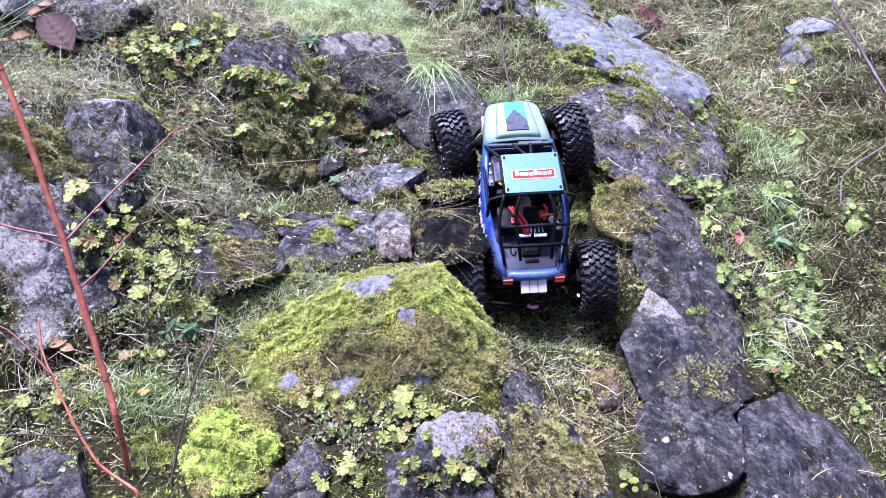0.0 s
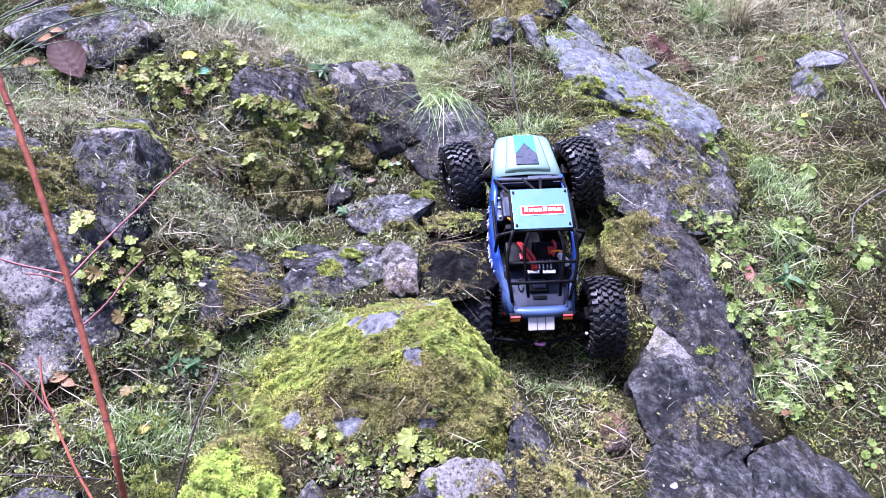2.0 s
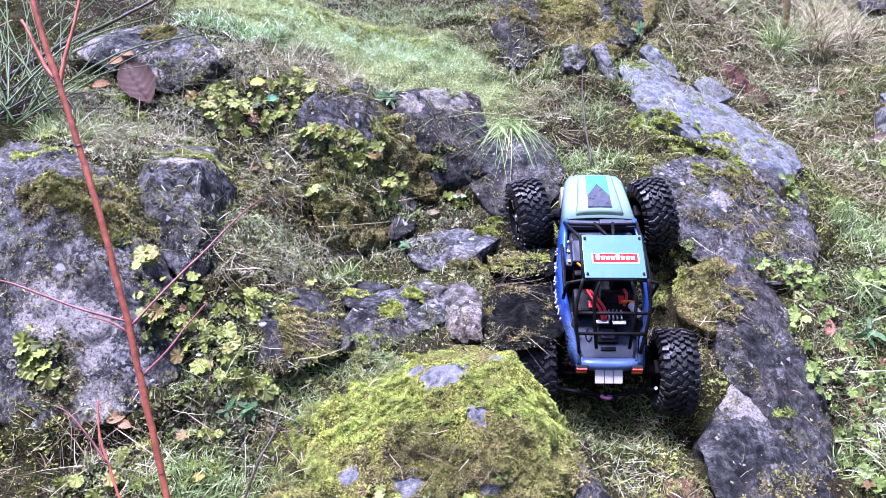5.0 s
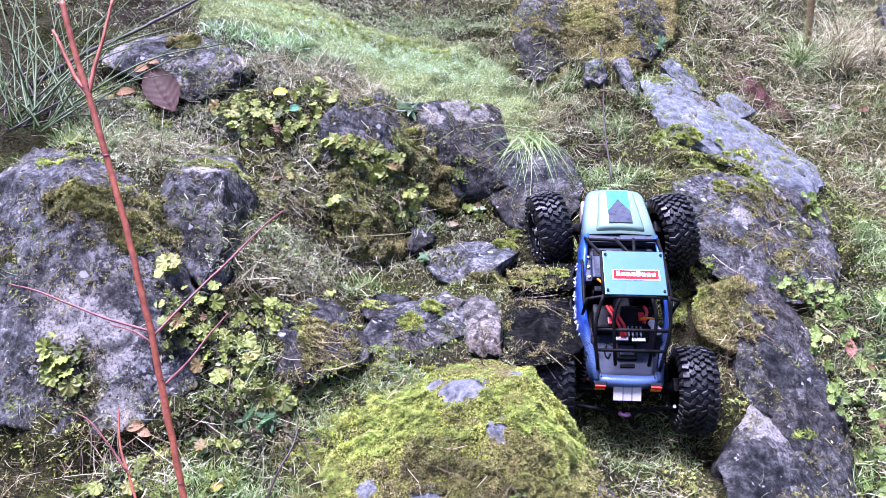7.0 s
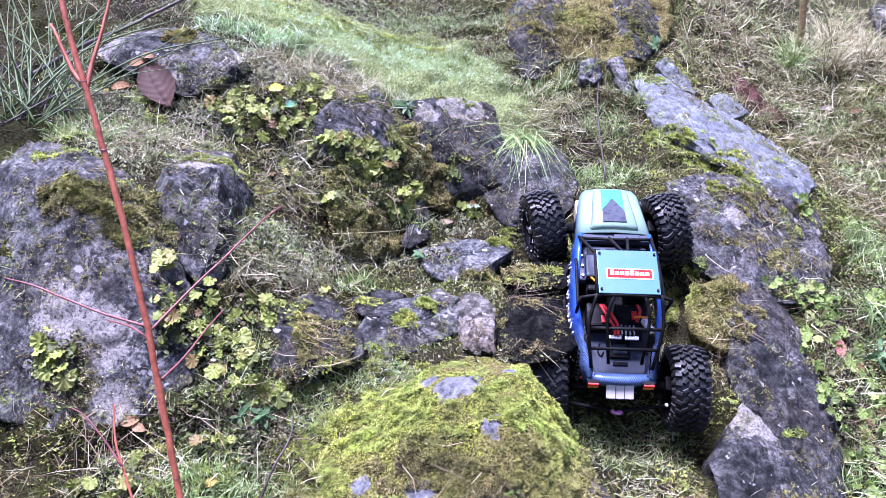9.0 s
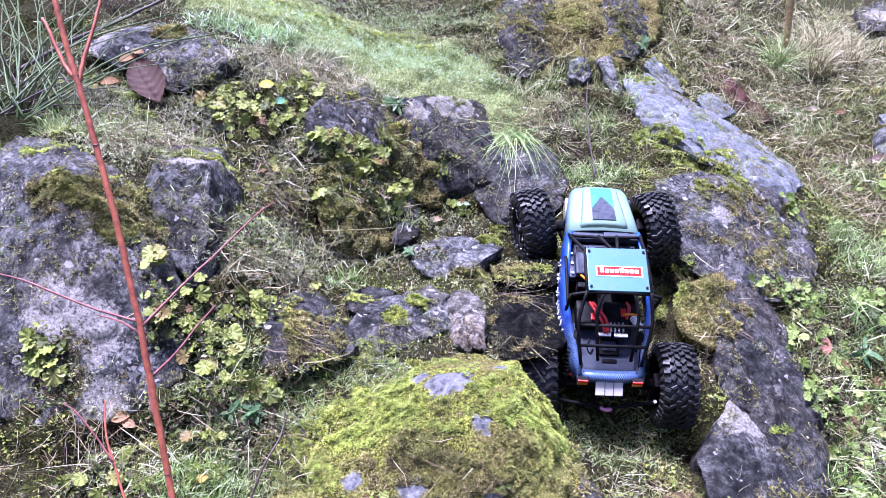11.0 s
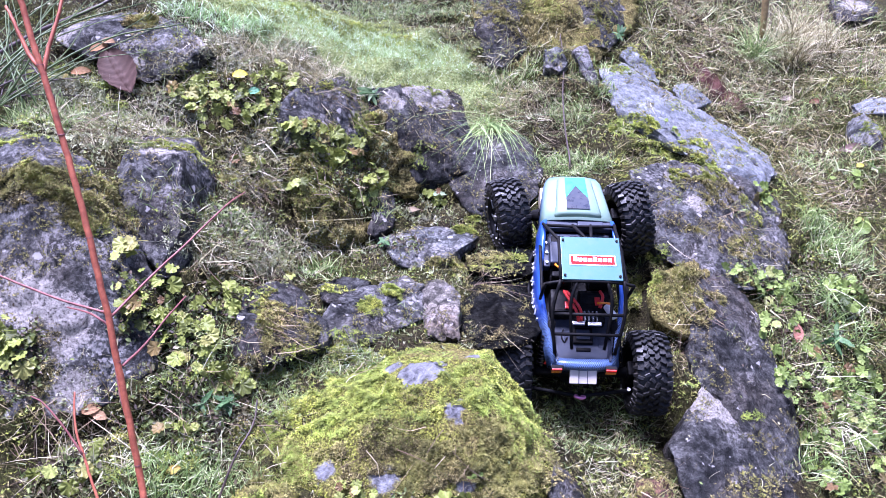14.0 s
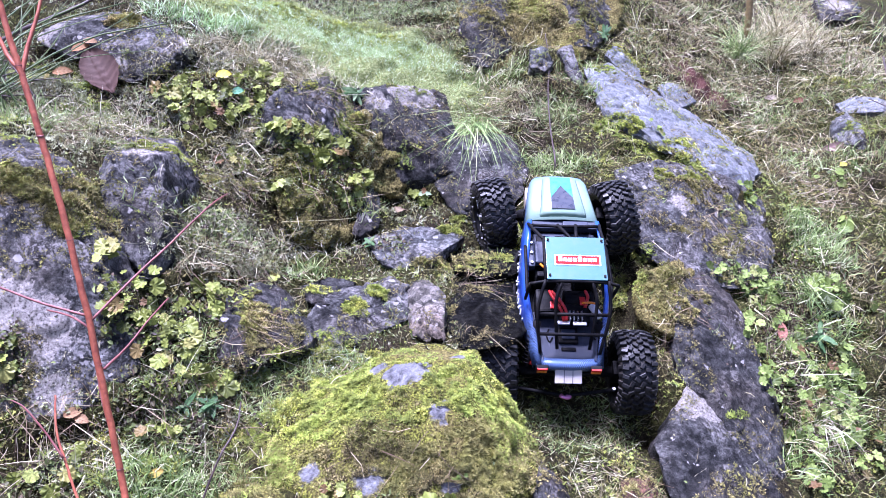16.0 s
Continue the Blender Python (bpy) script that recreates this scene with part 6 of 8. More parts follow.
def weed(kind, u, v, ru, rv, count, size):
    """One plant: leaves spread over a patch of the bank, each on its own stalk."""
    d = drop(u, v)
    if d is None:
        return
    rnd = random.Random(int(1000 * (u + 4)) * 31 + int(1000 * (v + 4)))
    root = new("leafy_weed")
    root.location = d[0]
    tagged(root, WEED_LABEL[kind], "weed", "weeds on the bank")
    for _ in range(int(1.45 * count) if kind in ("lobed", "fresh") else count):
        a, r = rnd.uniform(0, 6.283), math.sqrt(rnd.random())
        h = drop(u + ru * r * math.cos(a), v + rv * r * math.sin(a)) if kind != "lance" else d
        if h is None or not clear_of_car(h[0] + h[1] * 0.01):
            continue
        face = (h[1] * 0.35 + PLANE_N * 0.5 + Vector((rnd.gauss(0, 0.45), rnd.gauss(0, 0.4), 0.25 + rnd.gauss(0, 0.35)))).normalized()
        along = Vector((math.cos(a), -0.5 * abs(math.sin(a)) - 0.2, math.sin(a) * 0.6))
        if kind == "lance":
            along = Vector((math.cos(a), math.sin(a) * 0.7, math.sin(a) * 0.5))
        along = (along - face * along.dot(face)).normalized()
        s = size * rnd.uniform(0.45, 1.1)
        leaf = new("leaf", rnd.choice(LEAVES[kind]))
        m = Matrix((along.cross(face), along, face)).transposed().to_4x4()
        m.translation = h[0] + h[1] * rnd.uniform(0.004, 0.016) - along * s * (0.5 if kind != "lance" else 0.0)
        leaf.parent = root
        leaf.matrix_basis = Matrix.Translation(-d[0]) @ m @ Matrix.Diagonal((s, s, s, 1))


weed("lobed", -0.632, 0.180, 0.045, 0.030, 17, 0.0251)
weed("lobed", -0.594, 0.151, 0.050, 0.040, 17, 0.0233)
weed("lobed", -0.530, 0.179, 0.052, 0.047, 20, 0.0227)
weed("lobed", -0.515, 0.256, 0.044, 0.027, 9, 0.0218)
weed("lobed", -0.429, 0.122, 0.075, 0.032, 26, 0.0269)
weed("lobed", -0.359, 0.105, 0.045, 0.056, 17, 0.0264)
weed("lobed", -0.461, 0.028, 0.023, 0.010, 5, 0.0225)
weed("lobed", -0.348, 0.052, 0.025, 0.022, 7, 0.0262)
weed("lobed", -0.632, -0.169, 0.018, 0.021, 3, 0.0234)
weed("lobed", -0.599, -0.222, 0.036, 0.044, 12, 0.0216)
weed("lobed", -0.555, -0.268, 0.044, 0.036, 13, 0.0213)
weed("lobed", -0.525, -0.186, 0.022, 0.017, 6, 0.0186)
weed("lobed", -0.512, -0.214, 0.017, 0.017, 5, 0.0182)
weed("lobed", -0.534, -0.294, 0.028, 0.020, 7, 0.0185)
weed("lobed", -0.496, -0.324, 0.025, 0.016, 6, 0.0222)
weed("lance", -0.499, -0.349, 0.027, 0.015, 11, 0.0218)
weed("lobed", -0.454, -0.139, 0.013, 0.009, 2, 0.0233)
weed("lobed", -0.723, -0.305, 0.029, 0.029, 8, 0.0221)
weed("lobed", -0.743, -0.278, 0.018, 0.022, 5, 0.0210)
weed("lobed", -0.549, -0.389, 0.022, 0.015, 5, 0.0159)
weed("lobed", -0.320, -0.458, 0.014, 0.007, 3, 0.0117)
weed("fresh", 0.411, -0.105, 0.052, 0.046, 14, 0.0238)
weed("fresh", 0.318, -0.083, 0.039, 0.028, 9, 0.0199)
weed("fresh", 0.452, -0.193, 0.055, 0.049, 16, 0.0273)
weed("fresh", 0.360, -0.292, 0.046, 0.056, 16, 0.0254)
weed("fresh", 0.475, -0.326, 0.064, 0.059, 19, 0.0309)
weed("fresh", 0.395, -0.358, 0.041, 0.036, 11, 0.0227)
weed("fresh", 0.560, -0.238, 0.033, 0.045, 9, 0.0247)
weed("fresh", 0.569, -0.080, 0.048, 0.036, 9, 0.0284)
weed("lance", 0.500, -0.188, 0.045, 0.034, 9, 0.0355)
weed("round", 0.696, 0.091, 0.019, 0.013, 4, 0.0261)
weed("fresh", 0.431, 0.113, 0.031, 0.031, 6, 0.0223)
weed("fresh", 0.331, -0.197, 0.026, 0.042, 9, 0.0188)
weed("fresh", 0.536, -0.386, 0.043, 0.054, 12, 0.0268)
weed("fresh", 0.381, -0.436, 0.049, 0.029, 11, 0.0229)
weed("round", 0.764, 0.248, 0.037, 0.022, 6, 0.0224)
weed("lance", -0.342, 0.271, 0.026, 0.029, 11, 0.0331)
weed("lance", 0.223, 0.594, 0.024, 0.015, 9, 0.0247)
weed("lobed", -0.848, 0.177, 0.029, 0.019, 5, 0.0210)
weed("lobed", -0.224, 0.093, 0.035, 0.017, 5, 0.0198)
weed("lance", -0.306, -0.048, 0.032, 0.021, 6, 0.0195)
weed("round", -0.201, -0.441, 0.010, 0.007, 3, 0.0103)
weed("lobed", -0.527, 0.068, 0.031, 0.020, 5, 0.0204)
weed("round", 0.261, 0.247, 0.025, 0.019, 7, 0.0148)
weed("lobed", -0.308, -0.484, 0.032, 0.025, 7, 0.0168)
weed("lobed", -0.263, -0.499, 0.032, 0.028, 7, 0.0165)
weed("lobed", -0.214, -0.490, 0.024, 0.021, 7, 0.0245)
weed("lobed", -0.227, -0.523, 0.021, 0.017, 6, 0.0195)
weed("lobed", -0.188, -0.561, 0.033, 0.020, 10, 0.0188)
weed("lobed", -0.334, -0.463, 0.022, 0.015, 6, 0.0160)
weed("lobed", -0.231, -0.565, 0.020, 0.017, 5, 0.0180)
weed("lobed", -0.591, -0.224, 0.046, 0.050, 15, 0.0224)
weed("lobed", -0.542, -0.260, 0.033, 0.042, 10, 0.0223)
weed("lobed", -0.521, -0.202, 0.026, 0.026, 7, 0.0219)
weed("lance", -0.528, -0.351, 0.028, 0.020, 8, 0.0212)
weed("lobed", -0.496, -0.320, 0.024, 0.020, 5, 0.0246)
weed("lobed", -0.655, -0.427, 0.036, 0.029, 7, 0.0192)
weed("fresh", 0.632, -0.435, 0.035, 0.035, 14, 0.0175)
weed("round", 0.715, -0.124, 0.051, 0.043, 28, 0.0211)
weed("fresh", 0.490, -0.277, 0.051, 0.045, 14, 0.0266)
weed("fresh", 0.525, -0.326, 0.046, 0.040, 12, 0.0284)
weed("fresh", 0.414, -0.350, 0.038, 0.033, 9, 0.0241)
weed("round", 0.558, -0.529, 0.032, 0.032, 12, 0.0162)
weed("fresh", 0.374, -0.086, 0.042, 0.030, 9, 0.0229)
weed("fresh", 0.443, -0.094, 0.037, 0.024, 8, 0.0252)
weed("round", 0.707, 0.095, 0.025, 0.014, 6, 0.0214)
weed("lobed", -0.310, -0.557, 0.034, 0.020, 8, 0.0170)
weed("lobed", 0.033, -0.596, 0.023, 0.015, 5, 0.0166)
weed("lobed", -0.662, -0.492, 0.020, 0.027, 5, 0.0181)


def bark(name, a, b, scale=90, rough=0.5):
    m, n, l, s = material(name, rough, 0, 0.4)
    co = n.new("ShaderNodeTexCoord").outputs["Object"]
    c = ramp(n, l, tex_noise(n, l, co, scale, 6, 0.7), [(0.3, a), (0.7, b)])
    l.new(c, s.inputs["Base Color"])
    bump(n, l, s, tex_noise(n, l, co, scale * 3, 5, 0.7), 0.5, 0.001)
    return m


RED_BARK = bark("red_bark", (0.17, 0.040, 0.022), (0.42, 0.125, 0.060))
PINK_BARK = bark("pink_bark", (0.11, 0.030, 0.030), (0.28, 0.105, 0.090))
DARK_BARK = bark("dark_bark", (0.02, 0.014, 0.012), (0.09, 0.06, 0.05))
DEAD_BARK = bark("grey_dead_bark", (0.045, 0.036, 0.032), (0.21, 0.175, 0.15), 60)
GREEN_BARK = bark("broom_green", (0.025, 0.042, 0.010), (0.10, 0.145, 0.035))


def rough_rod(points, r, taper, seed, steps=6, sides=8):
    rnd = random.Random(seed)
    p = smooth_path(points, steps)
    p = [q + Vector((rnd.gauss(0, 1), rnd.gauss(0, 1), rnd.gauss(0, 1))) * r * 0.08 for q in p]
    return rod(p, r, sides, taper=taper)


def root_thing(name, at, label, category):
    ob = new(name)
    ob.location = at
    return tagged(ob, label, category)


def rel(points, at):
    return [Vector(p) - Vector(at) for p in points]


# the stem's foot reaches the soil
def grounded(points):
    foot = Vector(points[0])
    hit = TREE.ray_cast(foot + Vector((0, 0, 0.3)), Vector((0, 0, -1)), 2)[0]
    return [hit - Vector((0, 0, 0.01))] + [Vector(p) for p in points] if hit and hit.z < foot.z else [Vector(p) for p in points]


stem_line = grounded(STEM)
foot = stem_line[0]
shrub = root_thing("red_stemmed_shrub", foot, "bare leafless shrub with a thin red-brown stem", "shrub")
part("stem", rough_rod(rel(stem_line, foot), 0.0038, 0.8, 1), RED_BARK, shrub, "red-brown smooth stem", smooth=True)
for k, line in enumerate(BRANCHES):
    part("branch", rough_rod(rel(line, foot), 0.0026 if k in (0, 6) else 0.0014, 0.55, k + 2), RED_BARK if k in (0, 6) else PINK_BARK, shrub, "thin pinkish side branch", smooth=True)
for k in (5, 9, 14, 20, 27, 33):
    q = rel(smooth_path(stem_line, 4), foot)[min(k, 40)]
    bm = bmesh.new()
    bmesh.ops.create_icosphere(bm, subdivisions=2, radius=0.0036, matrix=Matrix.Translation(q) @ Matrix.Diagonal((1.08, 1.08, 0.45, 1)))
    part("bud_scar", bm, PINK_BARK, shrub, smooth=True)
for line, side in ((SHOOT, SHOOT_SIDE),):
    line = grounded(line)
    s = root_thing("red_shoot", line[0], "thin brown-red shoot rising from the moss", "twig")
    part("stem", rough_rod(rel(line, line[0]), 0.0020, 0.5, 30), RED_BARK, s, smooth=True)
    part("side_shoot", rough_rod(rel(side, line[0]), 0.0013, 0.5, 31), PINK_BARK, s, smooth=True)
for name, line, r, mat, label in (("dark_twig", TWIG_A, 0.0016, DARK_BARK, "thin dark twig standing in the moss"), ("dark_twig", TWIG_A2, 0.0011, DARK_BARK, "thin dark twig lying low"), ("dark_twig", TWIG_A3, 0.0010, DARK_BARK, "thin dark twig lying flat"),
                                ("dark_twig", TWIG_B, 0.0020, DARK_BARK, "thin black twig standing in the grass"), ("dead_stalk", PALE_STALK, 0.0011, STRAW_MAT, "pale dry grass stalk across the moss"), ("dead_branch", DEAD_LOG, 0.0042, DARK_BARK, "brown dead branch lying on the bank"),
                                ("bare_branch", BRANCH_R2, 0.0024, DEAD_BARK, "grey bare twig over the grass")):
    line = grounded(line) if name == "dark_twig" else line
    s = root_thing(name, line[0], label, "twig")
    part("stem", rough_rod(rel(line, line[0]), r, 0.5, len(label)), mat, s, smooth=True)
s = root_thing("bare_branch", BRANCH_R[0], "dark bare branch hanging over the slope", "branch")
part("stem", rough_rod(rel(BRANCH_R, BRANCH_R[0]), 0.0052, 0.45, 41), DARK_BARK, s, smooth=True)
part("side_twig", rough_rod(rel(BRANCH_R3, BRANCH_R[0]), 0.0022, 0.5, 42), DARK_BARK, s, smooth=True)

broom = root_thing("broom_shrub", BROOM_ROOT, "green broom bush with thin leafless stems", "shrub")
rnd = random.Random(12)
for k, tip in enumerate(BROOM_TIPS):
    for j in range(4):
        t = Vector(tip) + Vector((rnd.gauss(0, 0.04), rnd.gauss(0, 0.04), rnd.gauss(0, 0.03))) * (j > 0)
        b = Vector(BROOM_ROOT) + Vector((rnd.gauss(-0.05, 0.04), rnd.gauss(0.02, 0.03), -0.01))
        if j == 3:
            t = b.lerp(t, 0.6) - Vector((0, 0, rnd.uniform(0.02, 0.06)))
        bend = b.lerp(t, 0.5) + Vector((rnd.gauss(0, 0.01), 0, rnd.uniform(0.0, 0.04)))
        part("stem", rough_rod(rel([b, bend, t], BROOM_ROOT), (0.0019, 0.0013, 0.0010, 0.0014)[j], 0.5, 60 + k + j, 4, 6), DARK_BARK if j == 3 else GREEN_BARK, broom, "dead brown stem" if j == 3 else "", smooth=True)

trunk = root_thing("sapling", TRUNK, "slim yellow-brown sapling trunk among straw", "tree")
part("trunk", rough_rod([(0, 0, -0.03), (-0.005, 0.01, 0.15), (0.01, 0.03, 0.35), (0.02, 0.04, 0.7)], 0.012, 0.6, 71), bark("sapling_bark", (0.12, 0.08, 0.03), (0.34, 0.25, 0.11)), trunk, smooth=True)
part("limb", rough_rod([(0.01, 0.03, 0.35), (0.08, 0.05, 0.5), (0.12, 0.05, 0.65)], 0.006, 0.5, 72), DEAD_BARK, trunk, smooth=True)


def single_leaf(name, at, length, width, colours, label, turn, veins=7, tilt=0.6, lift=0.01):
    """A fallen or single leaf: a curved blade with raised veins."""
    m = leaf_colour(name + "_surface", colours, 0.7)
    ny, nx = 26, 14
    v, f = [], []
    for i in range(ny + 1):
        t = i / ny
        w = width * math.sin(math.pi * min(1, t * 0.97 + 0.02)) ** 0.75 * (1 - 0.25 * t) + 0.0004
        for j in range(nx + 1):
            s = 2 * j / nx - 1
            ridge = abs(((t * veins - abs(s) * 1.1) % 1) - 0.5) * 0.20 * width + (0.14 * width if j == nx // 2 else 0)
            v.append((s * w * (1 + 0.04 * math.sin(t * 40)), (t - 0.5) * length, ridge + 0.25 * width * s * s - 0.25 * length * (t - 0.5) ** 2))
    for i in range(ny):
        for j in range(nx):
            k = i * (nx + 1) + j
            f.append((k, k + 1, k + nx + 2, k + nx + 1))
    ob = mesh_object(name, v, f, m)
    up = (PLANE_N * tilt + Vector((0, 0, 1 - tilt))).normalized()
    y = (Vector((math.sin(radians(turn)), 0, math.cos(radians(turn)))))
    y = (y - up * y.dot(up)).normalized()
    r = Matrix((y.cross(up), y, up)).transposed().to_4x4()
    seat = TREE.ray_cast(Vector(at) + PLANE_N * 0.2, -PLANE_N, 0.6)[0] or Vector(at)
    r.translation = seat + PLANE_N * lift
    ob.matrix_basis = r
    return tagged(ob, label, "leaf")


BROWNS = [(0.0, (0.055, 0.030, 0.024)), (0.5, (0.085, 0.050, 0.041)), (1.0, (0.12, 0.074, 0.060))]
YELLOWS = [(0.0, (0.55, 0.50, 0.04)), (1.0, (0.70, 0.66, 0.10))]
single_leaf("dead_leaf", BROWN_LEAF, 0.100, 0.032, BROWNS, "large wet purple-brown dead leaf with ribs", -22, 7, 0.8, 0.03)
single_leaf("dead_leaf", PURPLE_LEAF, 0.018, 0.006, BROWNS, "small dark purple dead leaf in dry grass", 5, 5, 0.7, 0.006)
single_leaf("green_leaf", GREEN_LEAF, 0.020, 0.009, [(0.0, (0.12, 0.30, 0.17)), (1.0, (0.16, 0.36, 0.22))], "single round blue-green leaf on moss", 70, 3, 0.7, 0.014)
single_leaf("yellow_leaf", YELLOW_LEAF, 0.026, 0.011, YELLOWS, "yellow leaf lying on the weeds", 75, 4, 0.6, 0.018)
single_leaf("dead_leaf", DRY_LEAF_A, 0.030, 0.008, [(0.0, (0.22, 0.16, 0.10)), (1.0, (0.35, 0.27, 0.18))], "curled tan dead leaf by the stones", 65, 5, 0.5, 0.008)
single_leaf("pale_leaf", PALE_LEAF, 0.034, 0.007, [(0.0, (0.25, 0.36, 0.20)), (1.0, (0.35, 0.45, 0.28))], "pale green fallen leaf under the rock", 80, 5, 0.5, 0.010)
single_leaf("dead_leaf", DRY_LEAF_B, 0.085, 0.014, [(0.0, (0.15, 0.10, 0.085)), (1.0, (0.22, 0.15, 0.13))], "brown dead leaf on trodden earth", 80, 6, 0.9, 0.006)
single_leaf("yellow_leaf", YELLOW_B, 0.020, 0.008, YELLOWS, "small yellow leaf on trodden earth", 40, 4, 0.5, 0.012)
single_leaf("yellow_leaf", YELLOW_C, 0.016, 0.006, [(0.0, (0.50, 0.36, 0.08)), (1.0, (0.60, 0.45, 0.12))], "small orange-yellow leaf in the grass", 40, 4, 0.5, 0.012)
single_leaf("dead_leaf", RED_LEAF, 0.036, 0.010, [(0.0, (0.26, 0.11, 0.08)), (1.0, (0.36, 0.17, 0.12))], "withered red-brown leaf among the ivy", 8, 5, 0.8, 0.018)
single_leaf("dead_leaf", FAR_LEAF, 0.045, 0.009, [(0.0, (0.34, 0.28, 0.24)), (1.0, (0.4, 0.33, 0.28))], "pale dead leaf on the far slope", 80, 5, 0.9, 0.006)
single_leaf("dead_leaf", FAR_LEAF2, 0.05, 0.009, [(0.0, (0.22, 0.10, 0.07)), (1.0, (0.28, 0.14, 0.1))], "rust-brown dead leaf on the far slope", 70, 5, 0.9, 0.004)

TANS = [(0.0, (0.30, 0.17, 0.08)), (0.5, (0.36, 0.22, 0.12)), (1.0, (0.42, 0.30, 0.18))]
for at, turn, long in (((-0.784, 0.259, 0.290), 40, 0.030), ((-0.769, 0.271, 0.294), 110, 0.024), ((-0.810, 0.206, 0.282), 75, 0.032), ((-0.639, -0.334, -0.014), 60, 0.022), ((-0.628, -0.335, -0.023), 130, 0.018)):
    q = TREE.ray_cast(Vector(at) + PLANE_N * 0.15, -PLANE_N, 0.6)[0] or Vector(at)
    single_leaf("dead_leaf", q, long, long * 0.34, TANS, "small curled orange-tan dead leaf in the moss", turn, 5, 0.6, 0.006)


def tuft(name, at, count, length, width, mat, label, lean, droop, seed):
    """A clump of long blades from one root."""
    r = random.Random(seed)
    temps = [blade_template(r, droop * r.uniform(0.6, 1.3), width) for _ in range(8)]
    d = TREE.ray_cast(Vector(at) + PLANE_N * 0.3, -PLANE_N, 1.5)[0] or Vector(at)
    places = []
    for _ in range(count):
        up = (Vector((0, 0, 1)) + Vector(lean) + Vector((r.gauss(0, 0.4), r.gauss(0, 0.3), 0))).normalized()
        yaw = r.gauss(-1.57, 0.6) if droop > 1 else r.uniform(0, 6.283)
        places.append((d + Vector((r.gauss(0, 0.014), r.gauss(0, 0.010), -0.004)), up, yaw, length * r.uniform(0.5, 1.1), r.uniform(0.8, 1.1)))
    bulk(name, temps, places, mat, label, "grass", "stuff")


tuft("grass_tuft", TUFT, 150, 0.11, 0.009, GRASS_MAT, "drooping tuft of long green grass on the rock ledge", (0.10, -0.5, 0.1), 1.9, 3)
for k, (dx, dy) in enumerate(((0, 0), (0.07, 0.05), (-0.08, -0.06), (0.15, -0.05), (0.03, -0.12))):
    tuft("straw_tuft", (STRAW_TUFT[0] + dx, STRAW_TUFT[1] + dy, STRAW_TUFT[2]), 230, 0.17, 0.008, (GRASS_MAT if k == 2 else STRAW_MAT), "tall clump of straw-coloured dry grass", (0.05, -0.2, 0), 0.9, 20 + k)
tuft("dry_grass_tuft", (0.433, -0.024, -0.257), 34, 0.075, 0.012, PALE_MAT, "flattened clump of pale dry grass among the weeds", (0.3, -0.7, -0.5), 1.1, 41)
tuft("dry_grass_tuft", drop(0.413, -0.183)[0], 26, 0.055, 0.012, STALK_MAT, "small withered brown clump among the creeping weeds", (0.1, -0.6, -0.3), 0.8, 42)
for k, (u, v, mat) in enumerate(((0.445, -0.060, GRASS_MAT), (0.500, -0.075, GRASS_MAT), (0.560, 0.110, GRASS_MAT), (0.475, -0.030, PALE_MAT))):
    tuft("grass_tuft", drop(u, v)[0], 45 if mat is GRASS_MAT else 18, 0.085, 0.011, mat, "loose tuft of long blades trailing down the bank", (0.75, -0.45, -0.35), 1.3, 50 + k)


# ---- the radio-controlled rock crawler ----
def hood_paint():
    """Silvery teal that fades to blue down the flanks."""
    m, n, l, b = material("silver_teal_paint", 0.42, 0.1, 0.4)
    co = n.new("ShaderNodeTexCoord").outputs["Object"]
    sep = n.new("ShaderNodeSeparateXYZ")
    l.new(co, sep.inputs[0])
    c = ramp(n, l, sep.outputs["Z"], [(0.045, (0.015, 0.035, 0.25)), (0.068, (0.12, 0.21, 0.26)), (0.086, (0.20, 0.295, 0.225))])
    d = ramp(n, l, tex_noise(n, l, co, 70, 6, 0.7), [(0.5, grey(0)), (0.8, grey(0.3))])
    l.new(mix(n, l, d, c, (0.33, 0.33, 0.30)), b.inputs["Base Color"])
    b.inputs["Coat Weight"].default_value = 0.2
    b.inputs["Coat Roughness"].default_value = 0.2
    return m


def flank_paint():
    """Deep blue flank with a small dark check towards the tail."""
    m, n, l, b = material("blue_checked_paint", 0.3, 0.2, 0.5)
    co = n.new("ShaderNodeTexCoord").outputs["Object"]
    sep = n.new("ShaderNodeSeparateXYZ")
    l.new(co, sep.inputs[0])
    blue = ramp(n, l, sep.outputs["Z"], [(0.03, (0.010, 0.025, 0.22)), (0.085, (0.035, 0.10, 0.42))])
    chk = n.new("ShaderNodeTexChecker")
    chk.inputs["Scale"].default_value = 640
    chk.inputs["Color1"].default_value, chk.inputs["Color2"].default_value = (0.006, 0.008, 0.016, 1), (0.13, 0.21, 0.42, 1)
    l.new(co, chk.inputs["Vector"])
    back = n.new("ShaderNodeMapRange")
    back.inputs["From Min"].default_value, back.inputs["From Max"].default_value = -0.075, -0.105
    l.new(sep.outputs["Y"], back.inputs["Value"])
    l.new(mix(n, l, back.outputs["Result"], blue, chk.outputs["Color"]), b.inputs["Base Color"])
    b.inputs["Coat Weight"].default_value = 0.4
    return m


